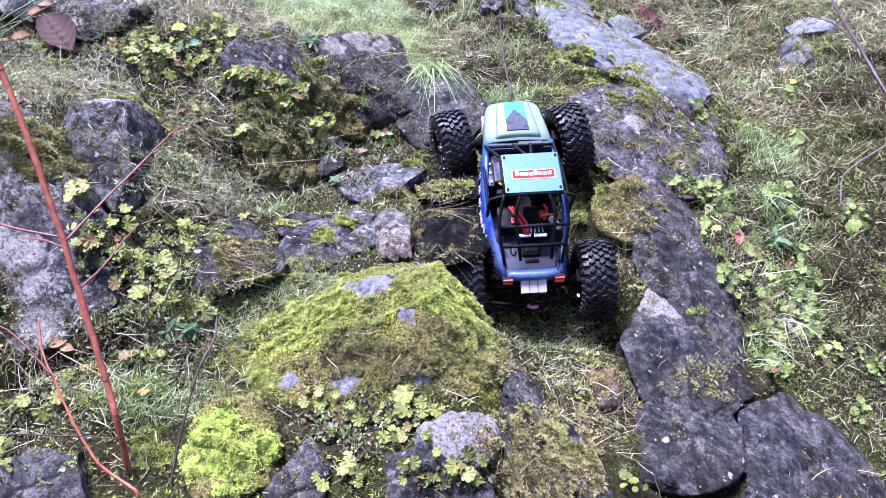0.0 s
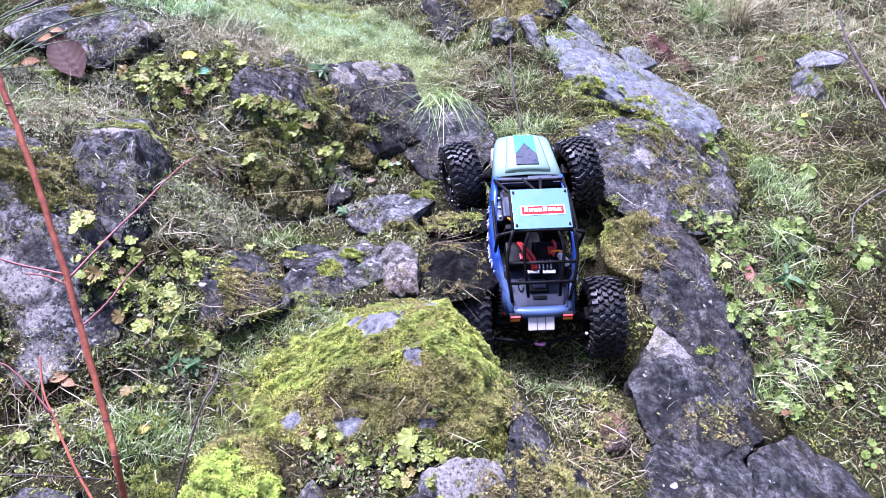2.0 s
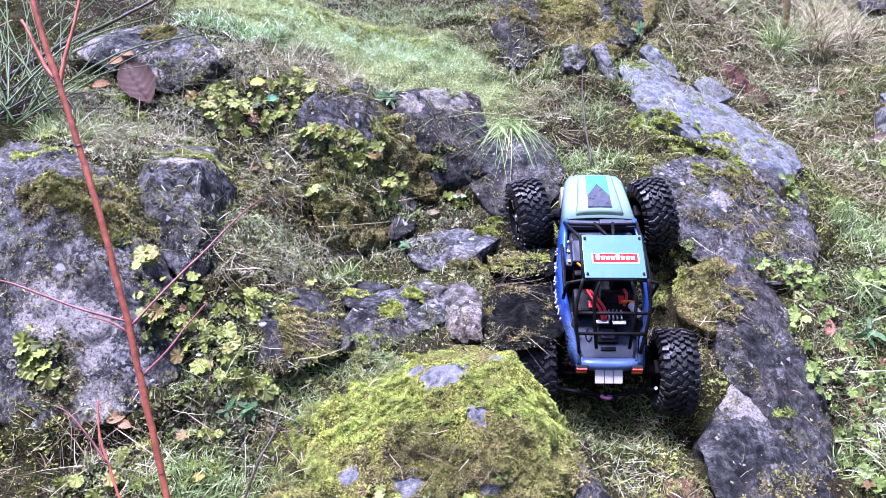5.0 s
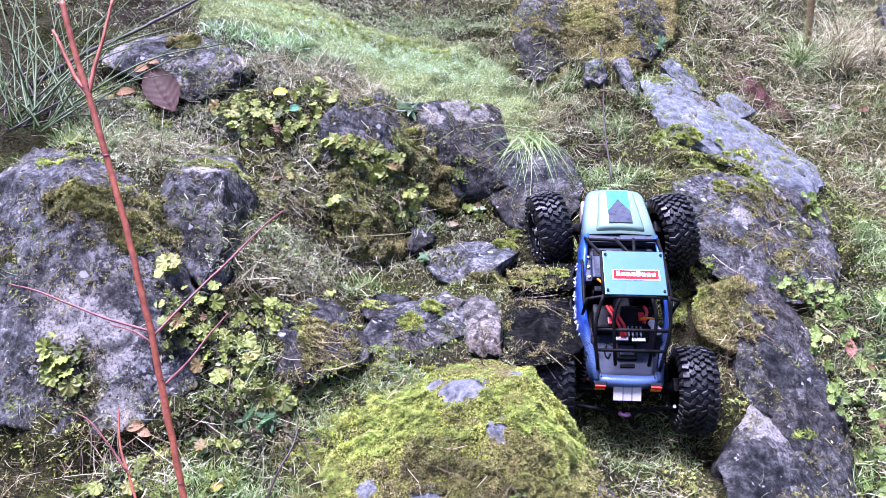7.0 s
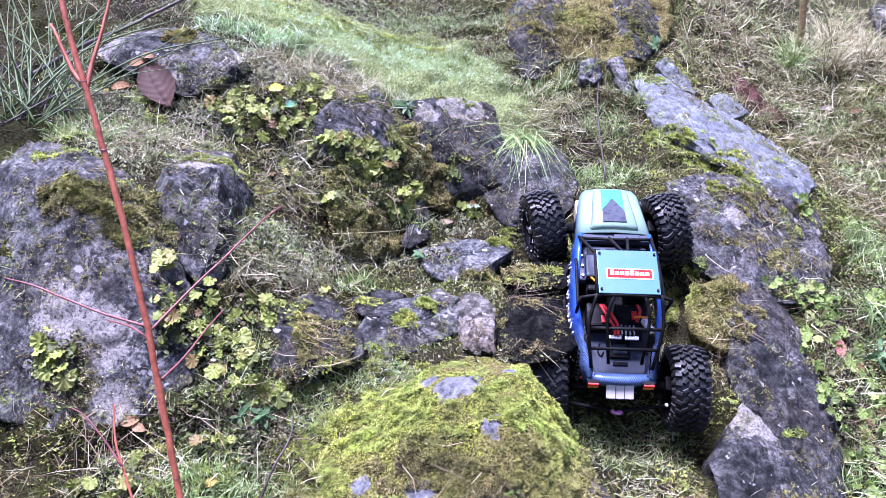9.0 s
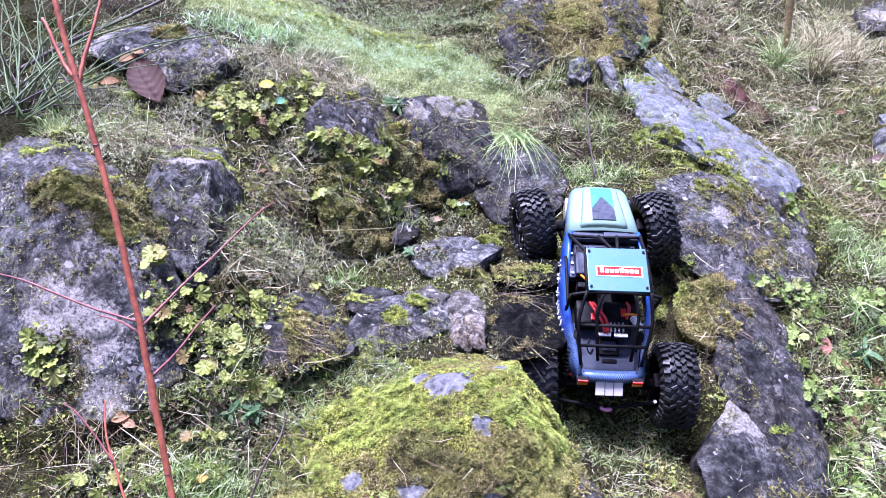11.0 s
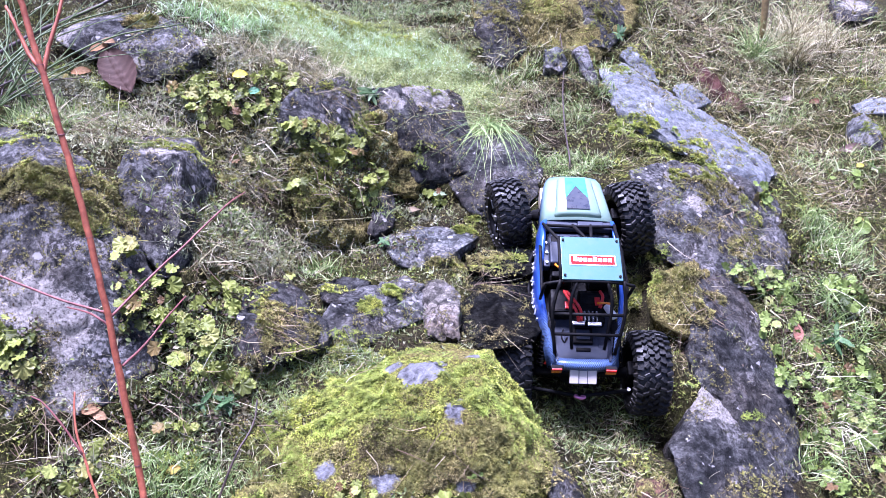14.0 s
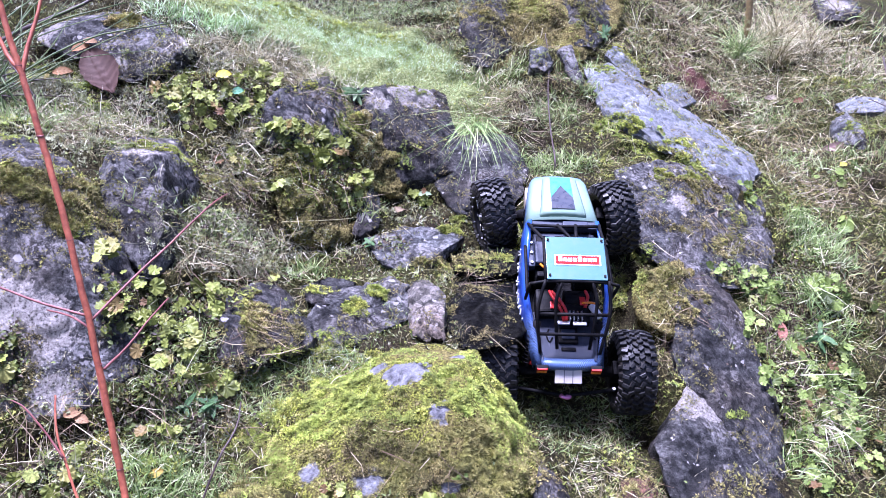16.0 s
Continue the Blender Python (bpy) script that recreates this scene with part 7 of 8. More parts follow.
HOOD, FLANK = hood_paint(), flank_paint()
RUBBER = plain("black_rubber", (0.0065, 0.0063, 0.0063), 0.45, 0, 0.4, 0.34)
BLACK = plain("black_plastic", (0.004, 0.004, 0.005), 0.6, 0, 0.12, 0.08)
TRAY = plain("slate_tray", (0.036, 0.043, 0.066), 0.45, 0, 0.25, 0.10)
STEEL = plain("bright_steel", (0.55, 0.55, 0.57), 0.3, 0.9, 0.5, 0.15)
RED = plain("red_anodised", (0.55, 0.03, 0.015), 0.35, 0.2, 0.5, 0.1)
WIRE = plain("red_wire", (0.60, 0.025, 0.02), 0.4, 0, 0.5, 0.1)
STICKER = plain("red_sticker", (0.50, 0.018, 0.016), 0.75, 0, 0.1, 0.05)
TEAL = plain("teal_roof_paint", (0.040, 0.125, 0.155), 0.40, 0.1, 0.35, 0.12, 0.2)
GREEN_TEAL = plain("bright_teal", (0.03, 0.42, 0.38), 0.35, 0, 0.5, 0.15)
SLATE = plain("dark_slate_decal", (0.028, 0.034, 0.052), 0.3, 0, 0.5, 0.15)
WHITE = plain("white_plastic", (0.75, 0.74, 0.72), 0.45, 0, 0.5, 0.2)
CREAM = plain("cream_plate", (0.66, 0.60, 0.54), 0.5, 0, 0.3, 0.2)
ORANGE = plain("orange_lens", (0.85, 0.25, 0.01), 0.25, 0, 0.5, 0.1)
LENS = plain("red_lens", (0.7, 0.02, 0.01), 0.25, 0, 0.5, 0.1)
PINK = plain("pink_anodised", (0.80, 0.30, 0.52), 0.35, 0.3, 0.5, 0.1)
BRASS = plain("pale_servo_case", (0.42, 0.36, 0.26), 0.45, 0.1, 0.5, 0.3)
BLUEP = plain("blue_anodised", (0.03, 0.10, 0.55), 0.35, 0.4, 0.5, 0.1)

crawler = new("rock_crawler")
crawler.matrix_basis = CAR
tagged(crawler, "blue and silver radio-controlled rock crawler climbing the rocks", "toy car")

# shell stations from nose to tail: y, half width, top, bottom
SHELL = [(0.182, 0.036, 0.058, 0.040), (0.176, 0.043, 0.072, 0.034), (0.160, 0.047, 0.082, 0.030), (0.115, 0.052, 0.091, 0.028), (0.068, 0.058, 0.098, 0.026),
         (0.030, 0.062, 0.094, 0.022), (-0.010, 0.066, 0.086, 0.020), (-0.055, 0.066, 0.077, 0.020), (-0.097, 0.060, 0.068, 0.024), (-0.133, 0.053, 0.060, 0.030), (-0.161, 0.049, 0.055, 0.036)]


def loft(sections, closed=False):
    bm = bmesh.new()
    rows = [[bm.verts.new(p) for p in s] for s in sections]
    for u, v in zip(rows, rows[1:]):
        n = len(u)
        for j in range(n if closed else n - 1):
            bm.faces.new((u[j], u[(j + 1) % n], v[(j + 1) % n], v[j]))
    return bm


def thicken(bm, t):
    bmesh.ops.recalc_face_normals(bm, faces=bm.faces)
    bmesh.ops.solidify(bm, geom=list(bm.faces), thickness=t)
    return bm


def build_hood():
    sections = []
    for y, w, top, bot in SHELL[:5]:
        row = [(-w - 0.003, y, bot), (-w - 0.002, y, (bot + top) / 2), (-w, y, top - 0.010), (-w + 0.005, y, top - 0.002), (-w + 0.014, y, top)]
        row += [(-0.020, y, top + 0.002), (0, y, top + 0.003), (0.020, y, top + 0.002)]
        row += [(-x, yy, z) for x, yy, z in row[4::-1]]
        sections.append(row)
    hood = part("hood", thicken(loft(sections), 0.0015), HOOD, crawler, "silver and teal painted hood", smooth=True)
    # raised middle
    s = []
    for y, w, z in ((0.168, 0.020, 0.080), (0.160, 0.024, 0.0905), (0.120, 0.0285, 0.0985), (0.080, 0.033, 0.1045), (0.074, 0.036, 0.0985)):
        s.append([(-w - 0.004, y, z - 0.006), (-w, y, z), (-w * 0.5, y, z + 0.001), (0, y, z + 0.0015), (w * 0.5, y, z + 0.001), (w, y, z), (w + 0.004, y, z - 0.006)])
    part("hood_bulge", thicken(loft(s), 0.0012), HOOD, hood, smooth=True)
    def flat(points, lift):
        bm = bmesh.new()
        bm.faces.new([bm.verts.new((x, y, 0.0905 + 0.0019 + (0.160 - y) * 0.178 + lift)) for x, y in points])
        return thicken(bm, 0.0006)
    part("hood_decal", flat([(-0.0165, 0.159), (0.0165, 0.159), (0.0182, 0.113), (0.0173, 0.1125), (0, 0.1400), (-0.0173, 0.1125), (-0.0182, 0.113)], 0.0006), GREEN_TEAL, hood, "bright teal hood stripe")
    part("hood_decal", flat([(0, 0.1385), (0.0178, 0.1100), (0.0186, 0.085), (-0.0186, 0.085), (-0.0178, 0.1100)], 0.0006), SLATE, hood, "dark slate triangle")
    # cowl and windscreen frame behind the hood
    part("cowl", box(0, 0.062, 0.090, 0.112, 0.016, 0.012, 0.003), TRAY, crawler, "slate scuttle behind the hood")
    part("vent", box(0.018, 0.058, 0.098, 0.040, 0.012, 0.008), TRAY, crawler)


def build_flanks():
    for s in (-1, 1):
        sec = [[(s * (w + 0.003), y, bot), (s * (w + 0.004), y, bot + 0.35 * (top - bot)), (s * (w + 0.001), y, top - 0.008), (s * (w - 0.002), y, top), (s * (w - 0.008), y, top + 0.001)] for y, w, top, bot in SHELL[4:]]
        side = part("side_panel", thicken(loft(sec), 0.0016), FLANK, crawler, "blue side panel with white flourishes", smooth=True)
        r = random.Random(3)
        for k in range(15):
            y = 0.045 - 0.0105 * k
            i = next(i for i in range(4, len(SHELL) - 1) if SHELL[i][0] >= y > SHELL[i + 1][0])
            (ya, wa, ta, ba), (yb, wb, tb, bb) = SHELL[i], SHELL[i + 1]
            f = (ya - y) / (ya - yb)
            w, t, b = wa + (wb - wa) * f, ta + (tb - ta) * f, ba + (bb - ba) * f
            z0 = b + (t - b) * r.uniform(0.15, 0.4)
            pts = [(s * (w + 0.0052), y + r.uniform(-0.004, 0.004), z0), (s * (w + 0.0049), y - 0.004, z0 + 0.007), (s * (w + 0.0040), y + r.uniform(-0.006, 0.002), z0 + 0.013)]
            part("flourish", rod(smooth_path(pts, 3), 0.0011, 5), WHITE, side)
    # tail lip over the tray
    y, w, top, bot = SHELL[-1]
    lip = [[(-w, y, bot), (-w * 0.5, y - 0.004, bot - 0.001), (0, y - 0.005, bot - 0.001), (w * 0.5, y - 0.004, bot - 0.001), (w, y, bot)],
           [(-w, y - 0.002, top - 0.004), (-w * 0.5, y - 0.007, top - 0.004), (0, y - 0.008, top - 0.004), (w * 0.5, y - 0.007, top - 0.004), (w, y - 0.002, top - 0.004)],
           [(-w + 0.003, y + 0.003, top), (-w * 0.5, y - 0.001, top), (0, y - 0.002, top), (w * 0.5, y - 0.001, top), (w - 0.003, y + 0.003, top)],
           [(-w + 0.006, y + 0.010, top - 0.001), (-w * 0.5, y + 0.008, top - 0.001), (0, y + 0.008, top - 0.001), (w * 0.5, y + 0.008, top - 0.001), (w - 0.006, y + 0.010, top - 0.001)]]
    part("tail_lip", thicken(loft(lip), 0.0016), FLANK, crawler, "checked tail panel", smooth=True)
    for s in (-1, 1):
        light = part("tail_light", box(s * 0.040, y - 0.006, 0.0485, 0.017, 0.006, 0.013, 0.001), BLACK, crawler)
        part("lens", box(s * 0.040, y - 0.0095, 0.0520, 0.015, 0.003, 0.0056, 0.0006), LENS, light, "red lens")
        part("lens", box(s * 0.040, y - 0.0095, 0.0456, 0.015, 0.003, 0.0056, 0.0006), ORANGE, light, "amber lens")
    tilt = Matrix.Translation((0, y - 0.013, 0.039)) @ Matrix.Rotation(radians(-55), 4, "X")
    plate = part("number_plate", box(0, 0, 0, 0.040, 0.002, 0.022, 0.0008, tilt), CREAM, crawler, "dirty white number plate")
    for k in (-1, 1):
        part("bar", box(k * 0.0064, -0.0014, 0, 0.0009, 0.0010, 0.022, 0, tilt), TRAY, plate)
    part("plate_bracket", box(0, y - 0.008, 0.024, 0.020, 0.010, 0.008), BLACK, crawler)


def build_tray():
    sec = [[(-w + 0.006, y, z + 0.012), (-w + 0.010, y, z), (0, y, z), (w - 0.010, y, z), (w - 0.006, y, z + 0.012)] for y, w, z in ((-0.070, 0.060, 0.042), (-0.097, 0.056, 0.043), (-0.133, 0.050, 0.044), (-0.157, 0.046, 0.045))]
    tray = part("rear_tray", thicken(loft(sec), 0.002), TRAY, crawler, "slate moulded rear deck", smooth=False)
    part("deck_box", box(0.002, -0.112, 0.047, 0.030, 0.026, 0.010, 0.002), BLACK, tray)
    part("deck_panel", box(0.002, -0.112, 0.0535, 0.020, 0.016, 0.003, 0.001), TRAY, tray)
    part("latch", box(0.002, -0.134, 0.046, 0.022, 0.006, 0.005, 0.0012), BLACK, tray)
    for s in (-1, 1):
        part("rib", box(s * 0.026, -0.120, 0.0445, 0.0025, 0.050, 0.003, 0.0008), TRAY, tray)
    part("hook", rod(smooth_path([(-0.026, -0.100, 0.046), (-0.030, -0.112, 0.047), (-0.026, -0.122, 0.047), (-0.021, -0.114, 0.046)], 4), 0.0012, 6), BLACK, tray)


def build_cage():
    c = 0.006
    roof = [(c - 0.045, 0.004, 0.136), (c + 0.045, 0.004, 0.136), (c + 0.046, -0.068, 0.138), (c - 0.046, -0.068, 0.138)]
    bars = [
        [(-0.056, 0.060, 0.098), (-0.050, 0.034, 0.118), roof[0]], [(0.056, 0.060, 0.098), (0.052, 0.034, 0.118), roof[1]],
        [roof[0], roof[3]], [roof[1], roof[2]], [roof[0], roof[1]], [(-0.062, -0.070, 0.128), (-0.030, -0.070, 0.137), (0.040, -0.070, 0.137), (0.068, -0.070, 0.128)],
        [roof[3], (-0.050, -0.105, 0.107), (-0.043, -0.148, 0.060)], [roof[2], (0.056, -0.105, 0.107), (0.045, -0.148, 0.060)],
        [(c - 0.022, -0.070, 0.137), (c - 0.030, -0.096, 0.116), (c - 0.024, -0.141, 0.062)], [(c + 0.022, -0.070, 0.137), (c + 0.030, -0.096, 0.116), (c + 0.024, -0.141, 0.062)],
        [(-0.051, -0.106, 0.104), (0.057, -0.106, 0.104)], [(-0.046, -0.128, 0.083), (0.051, -0.128, 0.083)],
        [(-0.062, -0.070, 0.128), (-0.064, -0.068, 0.082)], [(0.068, -0.070, 0.128), (0.064, -0.068, 0.082)],
        [(-0.054, 0.056, 0.100), (0, 0.046, 0.112), (0.054, 0.056, 0.100)], [(-0.012, 0.050, 0.110), (0.004, 0.006, 0.134)], [(0.016, 0.050, 0.110), (0.010, 0.006, 0.134)],
        [(-0.062, 0.020, 0.094), (-0.063, -0.030, 0.100), (-0.063, -0.068, 0.100)], [(0.063, 0.020, 0.094), (0.064, -0.030, 0.100), (0.064, -0.068, 0.100)],
    ]
    for b in bars:
        part("cage_tube", rod(smooth_path(b, 4) if len(b) > 2 else b, 0.0026, 8), BLACK, crawler, "black roll cage tube", smooth=True)
    top = part("roof_panel", box(c, -0.032, 0.1405, 0.088, 0.075, 0.0025, 0.0012), TEAL, crawler, "teal roof panel with a red sticker")
    part("sticker_border", box(c + 0.002, -0.036, 0.1420, 0.068, 0.018, 0.0008, 0), WHITE, top)
    part("sticker", box(c + 0.002, -0.036, 0.1425, 0.064, 0.0145, 0.0008, 0), STICKER, top, "red sticker with a pale bar")
    for k in range(8):
        part("bar", box(c - 0.0235 + 0.0072 * k, -0.036 + (0.0012 if k in (0, 4) else 0), 0.1431, 0.0056, 0.0085 if k in (0, 4) else 0.0062, 0.0006, 0), WHITE, top)
    for sx in (-1, 1):
        for y in (-0.001, -0.063):
            part("screw", drum(0.0019, 0.003, Matrix.Translation((c + sx * 0.040, y, 0.1425)), 10), BLACK, top)


def build_inside():
    part("chassis_plate", box(0, 0.0, 0.012, 0.078, 0.230, 0.010, 0.003), BLACK, crawler)
    part("skid_plate", box(0, 0.0, -0.004, 0.060, 0.090, 0.018, 0.006), BLACK, crawler)
    part("cockpit_floor", box(0, -0.010, 0.034, 0.112, 0.130, 0.004, 0.001), BLACK, crawler)
    part("dashboard", box(0, 0.040, 0.074, 0.100, 0.022, 0.026, 0.005), TRAY, crawler)
    for x, w in ((-0.034, 0.020), (-0.008, 0.014), (0.016, 0.018), (0.040, 0.014)):
        part("instrument", box(x, 0.036, 0.089, w, 0.012, 0.006, 0.0015), BLACK, crawler)
    for s in (-1, 1):
        part("shock_tower", box(s * 0.052, 0.012, 0.080, 0.010, 0.050, 0.014, 0.003), TRAY, crawler)
        for k in range(3):
            part("bolt", drum(0.0022, 0.003, Matrix.Translation((s * 0.052, 0.030 - 0.018 * k, 0.0885)), 8), STEEL, crawler)
    for s in (-1, 1):
        part("seat", box(s * 0.030, -0.012, 0.056, 0.034, 0.034, 0.036, 0.007), BLACK, crawler, "black moulded bucket seat")
        part("seat_back", box(s * 0.030, -0.030, 0.076, 0.032, 0.010, 0.036, 0.004), BLACK, crawler)
    part("gearbox", box(-0.026, 0.020, 0.070, 0.030, 0.034, 0.026, 0.005), TRAY, crawler)
    part("receiver", box(-0.038, 0.010, 0.088, 0.018, 0.040, 0.012, 0.003), TRAY, crawler)
    part("blue_connector", box(0.000, 0.010, 0.094, 0.012, 0.010, 0.008, 0.002), BLUEP, crawler)
    part("pink_connector", box(-0.012, -0.002, 0.093, 0.012, 0.008, 0.006, 0.002), PINK, crawler)
    part("speed_controller", box(0.010, -0.086, 0.066, 0.046, 0.032, 0.018, 0.003), BLACK, crawler)
    for k in range(4):
        part("cooling_fin", box(0.002 + 0.006 * k, -0.094, 0.0775, 0.0022, 0.016, 0.006, 0.0004), STEEL, crawler)
    part("steel_plate", box(-0.008, -0.106, 0.078, 0.018, 0.006, 0.003, 0.0008), STEEL, crawler)
    part("steel_plate", box(0.016, -0.107, 0.078, 0.020, 0.006, 0.003, 0.0008), STEEL, crawler)
    part("motor", drum(0.017, 0.042, Matrix.Translation((0.018, -0.060, 0.062)) @ SIDE, 20), BLACK, crawler, smooth=False)
    part("capacitor", drum(0.0055, 0.024, Matrix.Translation((0.040, -0.088, 0.083)) @ Matrix.Rotation(radians(70), 4, "X") @ Matrix.Rotation(radians(20), 4, "Y"), 12), WHITE, crawler)
    part("battery", box(-0.030, -0.064, 0.060, 0.034, 0.040, 0.026, 0.004), BLACK, crawler)
    part("battery_label", box(-0.020, -0.074, 0.0745, 0.012, 0.012, 0.003, 0.0008), WIRE, crawler)
    part("battery_label", box(0.022, -0.070, 0.0815, 0.008, 0.014, 0.002, 0.0006), WIRE, crawler)
    for pts in ([(-0.024, -0.058, 0.088), (-0.016, -0.074, 0.094), (-0.006, -0.090, 0.090), (-0.004, -0.104, 0.082)], [(-0.028, -0.056, 0.086), (-0.022, -0.074, 0.092), (-0.012, -0.092, 0.089), (-0.008, -0.104, 0.080)],
                [(0.026, -0.056, 0.088), (0.028, -0.070, 0.094), (0.024, -0.084, 0.086)], [(-0.020, 0.000, 0.092), (-0.008, -0.008, 0.100), (0.008, -0.004, 0.098)]):
        part("wire", rod(smooth_path(pts, 5), 0.0024, 7), WIRE, crawler, "red power wire", smooth=True)
    for pts in ([(0.020, -0.078, 0.090), (0.030, -0.082, 0.098), (0.040, -0.080, 0.092)], [(-0.040, -0.012, 0.092), (-0.030, -0.026, 0.098), (-0.012, -0.030, 0.094)]):
        part("wire", rod(smooth_path(pts, 5), 0.0018, 6), ORANGE, crawler, "orange signal wire", smooth=True)
    for k in range(5):
        r = random.Random(k)
        pts = [(r.uniform(-0.04, 0.04), r.uniform(-0.04, 0.03), 0.088), (r.uniform(-0.04, 0.04), r.uniform(-0.05, 0.03), 0.102), (r.uniform(-0.04, 0.04), r.uniform(-0.06, 0.03), 0.088)]
        part("cable", rod(smooth_path(pts, 5), 0.0014, 6), BLACK, crawler, smooth=True)


def build_running_gear():
    for sy in (1, -1):
        y = sy * AXLE
        axle = part("axle", rod([(-0.088, y, 0), (0.088, y, 0)], 0.0085, 12), BLACK, crawler, "black axle tube with diff housing", smooth=True)
        bm = bmesh.new()
        bmesh.ops.create_uvsphere(bm, u_segments=14, v_segments=10, radius=0.021, matrix=Matrix.Translation((0.014 * sy, y, 0.002)) @ Matrix.Diagonal((0.9, 1, 1.1, 1)))
        part("diff_housing", bm, BLACK, axle, smooth=True)
        for sx in (-1, 1):
            part("knuckle", box(sx * 0.080, y, 0, 0.014, 0.024, 0.034, 0.004), BLACK, axle)
            for dz, x0 in ((-0.004, 0.030), (0.020, 0.022)):
                part("link", rod([(sx * (x0 + 0.030), y, dz), (sx * x0, y - sy * 0.095, 0.006 + dz * 0.4)], 0.0034, 8), RED if dz > 0 and sy < 0 else BLACK, crawler, smooth=True)
            lo, hi = Vector((sx * 0.058, y - sy * 0.004, 0.008)), Vector((sx * 0.046, y - sy * 0.046, 0.070))
            shock = part("shock", rod([lo, lo.lerp(hi, 0.45)], 0.0028, 8), STEEL, crawler, "coil-over shock absorber", smooth=True)
            part("shock_body", rod([lo.lerp(hi, 0.42), hi], 0.0062, 10), BLACK, shock, smooth=True)
            ax = (hi - lo).normalized()
            a = ax.orthogonal().normalized()
            b = ax.cross(a)
            coil = [lo.lerp(hi, 0.06 + 0.66 * i / 72) + (a * math.cos(i * 0.70) + b * math.sin(i * 0.70)) * 0.0088 for i in range(73)]
            part("spring", rod(coil, 0.0014, 5), BLACK, shock, "black coil spring", smooth=True)
    part("drive_shaft", rod([(0.010, 0.030, 0.004), (0.012, AXLE - 0.02, 0.002)], 0.005, 10), STEEL, crawler, smooth=True)
    part("drive_shaft", rod([(-0.010, -0.030, 0.004), (-0.012, -AXLE + 0.02, 0.002)], 0.005, 10), STEEL, crawler, smooth=True)
    part("tie_rod", rod([(-0.076, -AXLE - 0.030, 0.000), (0.0, -AXLE - 0.040, -0.004), (0.076, -AXLE - 0.030, 0.000)], 0.0030, 8), BLACK, crawler, smooth=True)
    part("tow_hook", rod(smooth_path([(-0.005, -AXLE - 0.040, -0.002), (-0.007, -AXLE - 0.044, 0.003), (0.002, -AXLE - 0.047, 0.004), (0.007, -AXLE - 0.043, 0.000), (0.002, -AXLE - 0.041, -0.003)], 4), 0.0026, 6), PINK, crawler, "pink anodised tow hook", smooth=True)
    for s in (-1, 1):
        part("tie_rod_end", drum(0.0028, 0.005, Matrix.Translation((s * 0.074, -AXLE - 0.030, 0.002)), 10), STEEL, crawler)
    part("rear_crossmember", box(0, -0.160, 0.026, 0.090, 0.012, 0.010, 0.002), BLACK, crawler)
    part("servo", box(-0.040, AXLE + 0.006, 0.032, 0.024, 0.042, 0.030, 0.003), BRASS, crawler, "pale steering servo")
    part("front_bumper", rod(smooth_path([(-0.044, 0.160, 0.026), (-0.036, 0.186, 0.028), (0.036, 0.186, 0.028), (0.044, 0.160, 0.026)], 4), 0.004, 8), BLACK, crawler, smooth=True)
    part("antenna_wire", rod(smooth_path([(-0.062, -0.090, 0.040), (-0.082, -0.070, 0.052), (-0.108, -0.062, 0.050), (-0.132, -0.066, 0.046), (-0.133, -0.078, 0.030)], 5), 0.0005, 5), BLACK, crawler, "thin bare wire", smooth=True)
    for s in (-1, 1):
        part("rock_slider", rod(smooth_path([(s * 0.062, 0.060, 0.020), (s * 0.072, 0.030, 0.014), (s * 0.072, -0.060, 0.014), (s * 0.060, -0.100, 0.020)], 4), 0.0035, 8), BLACK, crawler, smooth=True)


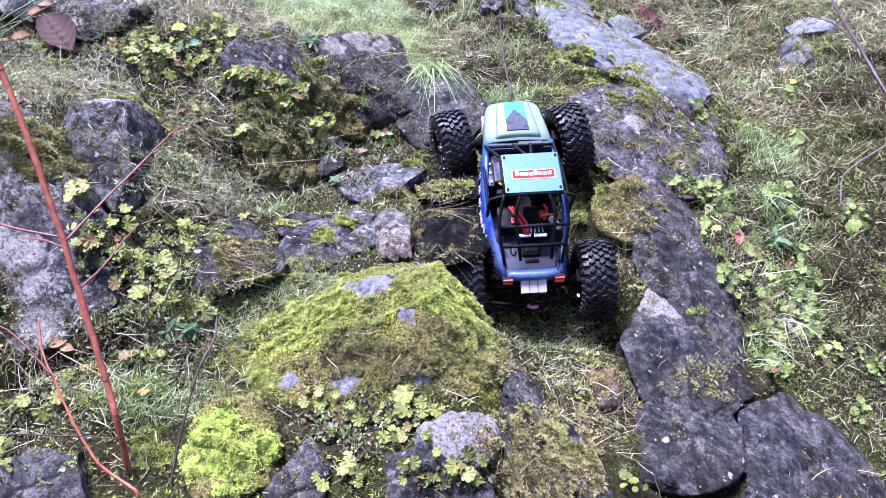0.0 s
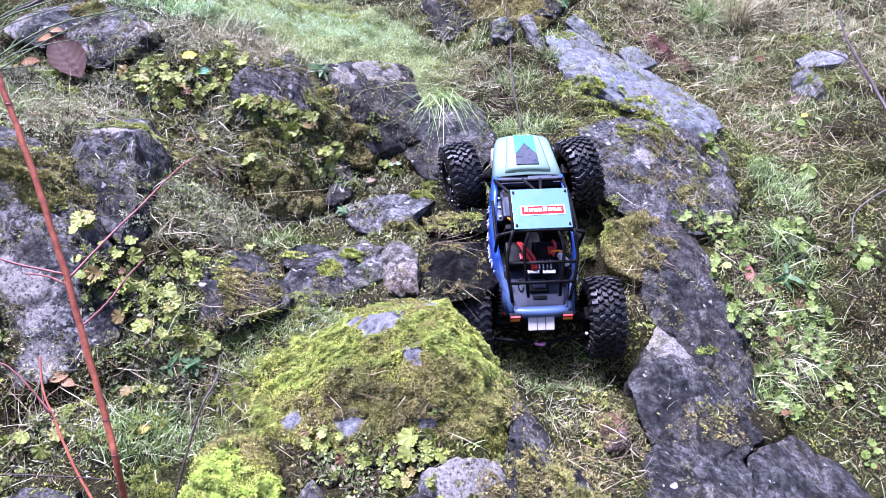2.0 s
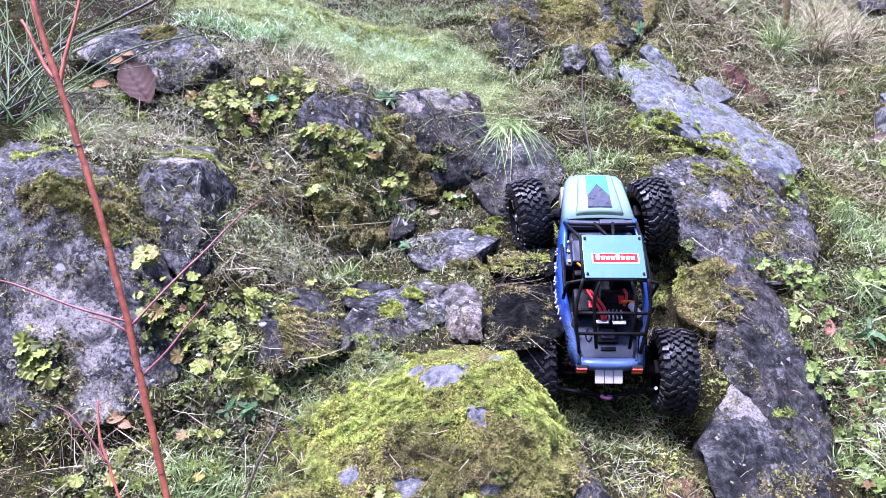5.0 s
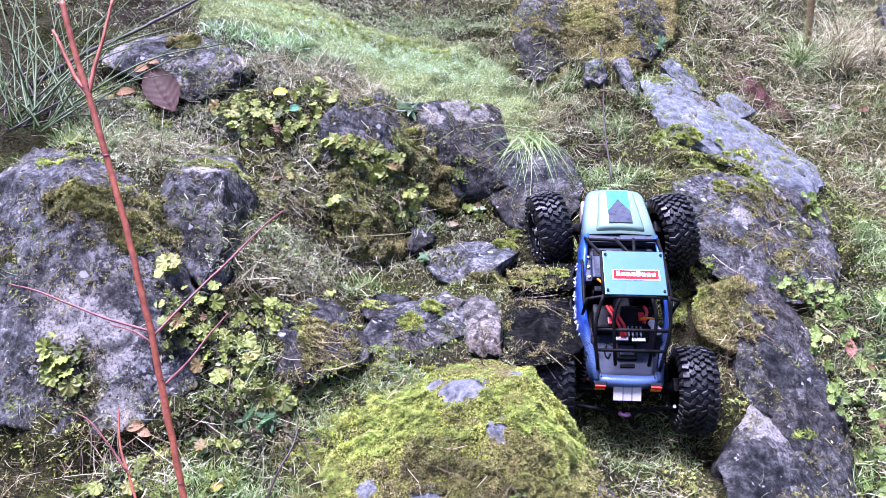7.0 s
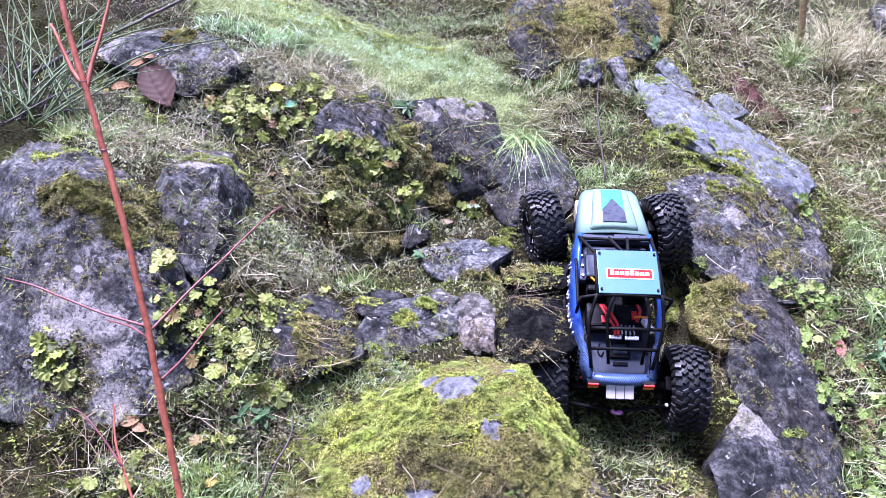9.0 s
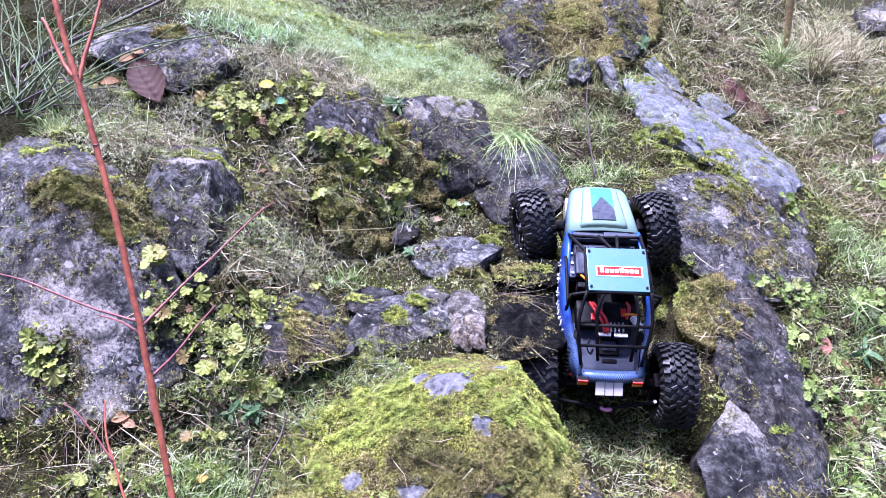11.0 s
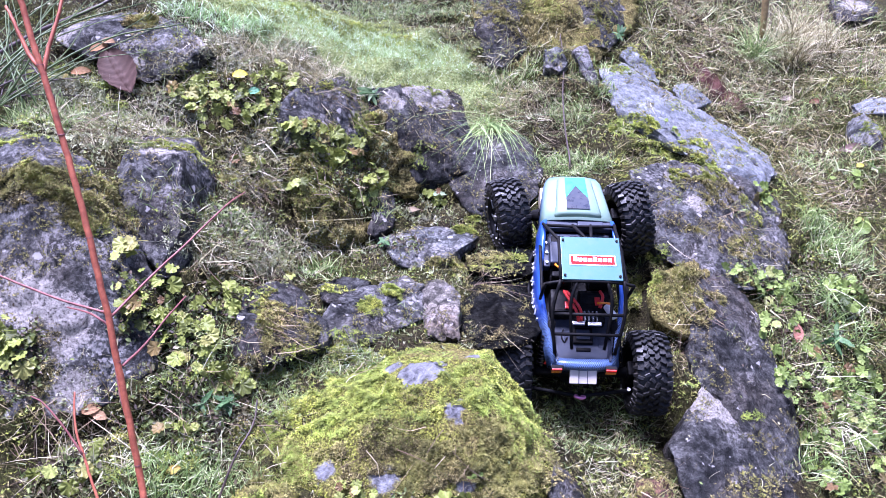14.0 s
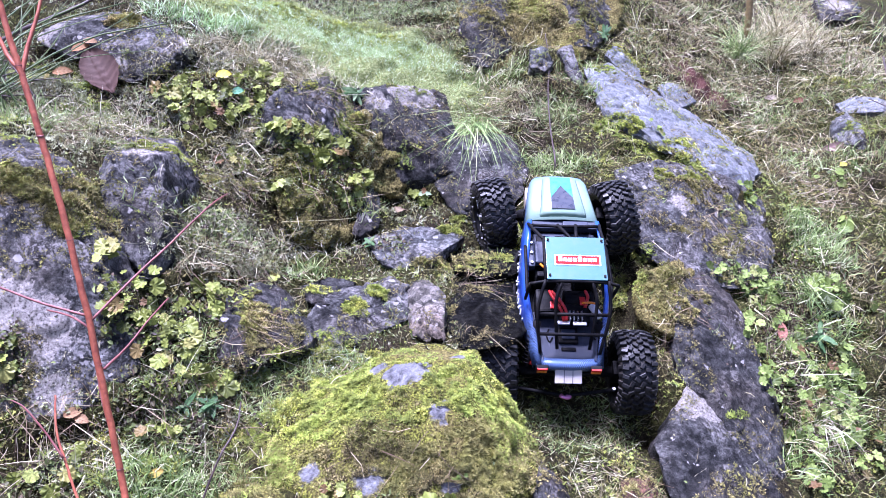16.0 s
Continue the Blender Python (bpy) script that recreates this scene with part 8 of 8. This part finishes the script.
def build_wheel():
    """One wheel about the x axis: treaded tyre, dished rim, spokes and hub nut. Its face looks to -x."""
    hub = new("wheel")
    prof = [(-0.46, 0.60), (-0.50, 0.68), (-0.50, 0.80), (-0.44, 0.90), (-0.30, 0.945), (0, 0.955), (0.30, 0.945), (0.44, 0.90), (0.50, 0.80), (0.50, 0.68), (0.46, 0.60)]
    n = 48
    sections = [[(x * TYRE_W, TYRE_R * r * math.cos(2 * math.pi * k / n), TYRE_R * r * math.sin(2 * math.pi * k / n)) for x, r in prof] for k in range(n + 1)]
    bm = loft(sections)
    bmesh.ops.remove_doubles(bm, verts=bm.verts, dist=1e-5)
    part("tyre", bm, RUBBER, hub, "knobbly black rubber tyre", smooth=True)
    blocks = []
    for w, d, h in ((0.19 * TYRE_W, 0.0056, 0.0090), (0.17 * TYRE_W, 0.0052, 0.0084), (0.012, 0.0062, 0.0035)):
        me = bpy.data.meshes.new("tread_block")
        bm = box(0, 0, 0, w, d, h, 0)
        bmesh.ops.bevel(bm, geom=[e for e in bm.edges if all(v.co.z > 0 for v in e.verts)], offset=0.0007, segments=1, affect="EDGES")
        bm.to_mesh(me)
        bm.free()
        me.materials.append(RUBBER)
        blocks.append(me)
    r = random.Random(8)
    for k in range(29):
        a = 2 * math.pi * k / 29
        for x, kind, turn, off in ((-0.38, 0, 14, 0.0), (0.38, 0, -14, 0.5), (-0.22, 1, -34, 0.30), (0.22, 1, 34, 0.80), (-0.07, 1, 30, 0.75), (0.08, 1, -30, 0.25)):
            m = Matrix.Rotation(a + off * 2 * math.pi / 29, 4, "X") @ Matrix.Translation((x * TYRE_W, 0, TYRE_R * (0.955 if kind else 0.925))) @ Matrix.Rotation(radians(turn + (25 if kind and k % 2 else 0) + r.uniform(-12, 12)), 4, "Z")
            if not kind:
                m = m @ Matrix.Rotation(radians(16 if x > 0 else -16), 4, "Y")
            ob = new("tread_block", blocks[kind])
            ob.parent, ob.matrix_basis = hub, m
        for s in (-1, 1):
            ob = new("tread_block", blocks[2])
            ob.parent = hub
            ob.matrix_basis = Matrix.Rotation(a + (0.2 if s < 0 else 0.7) * 2 * math.pi / 29, 4, "X") @ Matrix.Translation((s * 0.475 * TYRE_W, 0, TYRE_R * 0.84)) @ Matrix.Rotation(radians(s * 62), 4, "Y")
    ring = [(-0.47, 0.615), (-0.50, 0.60), (-0.50, 0.53), (-0.43, 0.50), (-0.30, 0.47), (0.30, 0.47), (0.46, 0.60)]
    sections = [[(x * TYRE_W, TYRE_R * q * math.cos(2 * math.pi * k / 36), TYRE_R * q * math.sin(2 * math.pi * k / 36)) for x, q in ring] for k in range(37)]
    bm = loft(sections)
    bmesh.ops.remove_doubles(bm, verts=bm.verts, dist=1e-5)
    rim = part("rim", bm, BLACK, hub, "black beadlock rim", smooth=True)
    part("rim_back", drum(TYRE_R * 0.48, 0.004, Matrix.Translation((-0.012, 0, 0)) @ SIDE, 28), BLACK, rim)
    for k in range(6):
        m = Matrix.Rotation(2 * math.pi * k / 6, 4, "X")
        part("spoke", box(-0.0195, 0, TYRE_R * 0.33, 0.006, 0.0075, TYRE_R * 0.34, 0.0012, m), BLACK, rim)
        part("spoke_trim", box(-0.0228, 0, TYRE_R * 0.36, 0.0012, 0.0042, TYRE_R * 0.18, 0.0004, m), STEEL, rim)
    for k in range(8):
        m = Matrix.Rotation(2 * math.pi * (k + 0.5) / 8, 4, "X")
        part("bead_bolt", drum(0.0014, 0.003, m @ Matrix.Translation((-0.0278, 0, TYRE_R * 0.565)) @ SIDE, 6), STEEL, rim)
    part("hub_nut", drum(0.0055, 0.010, Matrix.Translation((-0.020, 0, 0)) @ SIDE, 6), STEEL, rim)
    return hub


wheel = build_wheel()
first = True
for sy in (1, -1):
    for sx in (-1, 1):
        m = pose(sx * TRACK, sy * AXLE, 0, random.Random(sx + 3 * sy).uniform(0, 50), 0, (14 if sy > 0 else 0) + (180 if sx > 0 else 0))
        w = wheel if first else copy_thing(wheel, m)
        w.matrix_basis = m
        w.parent = crawler
        first = False
build_hood()
build_flanks()
build_tray()
build_cage()
build_inside()
build_running_gear()
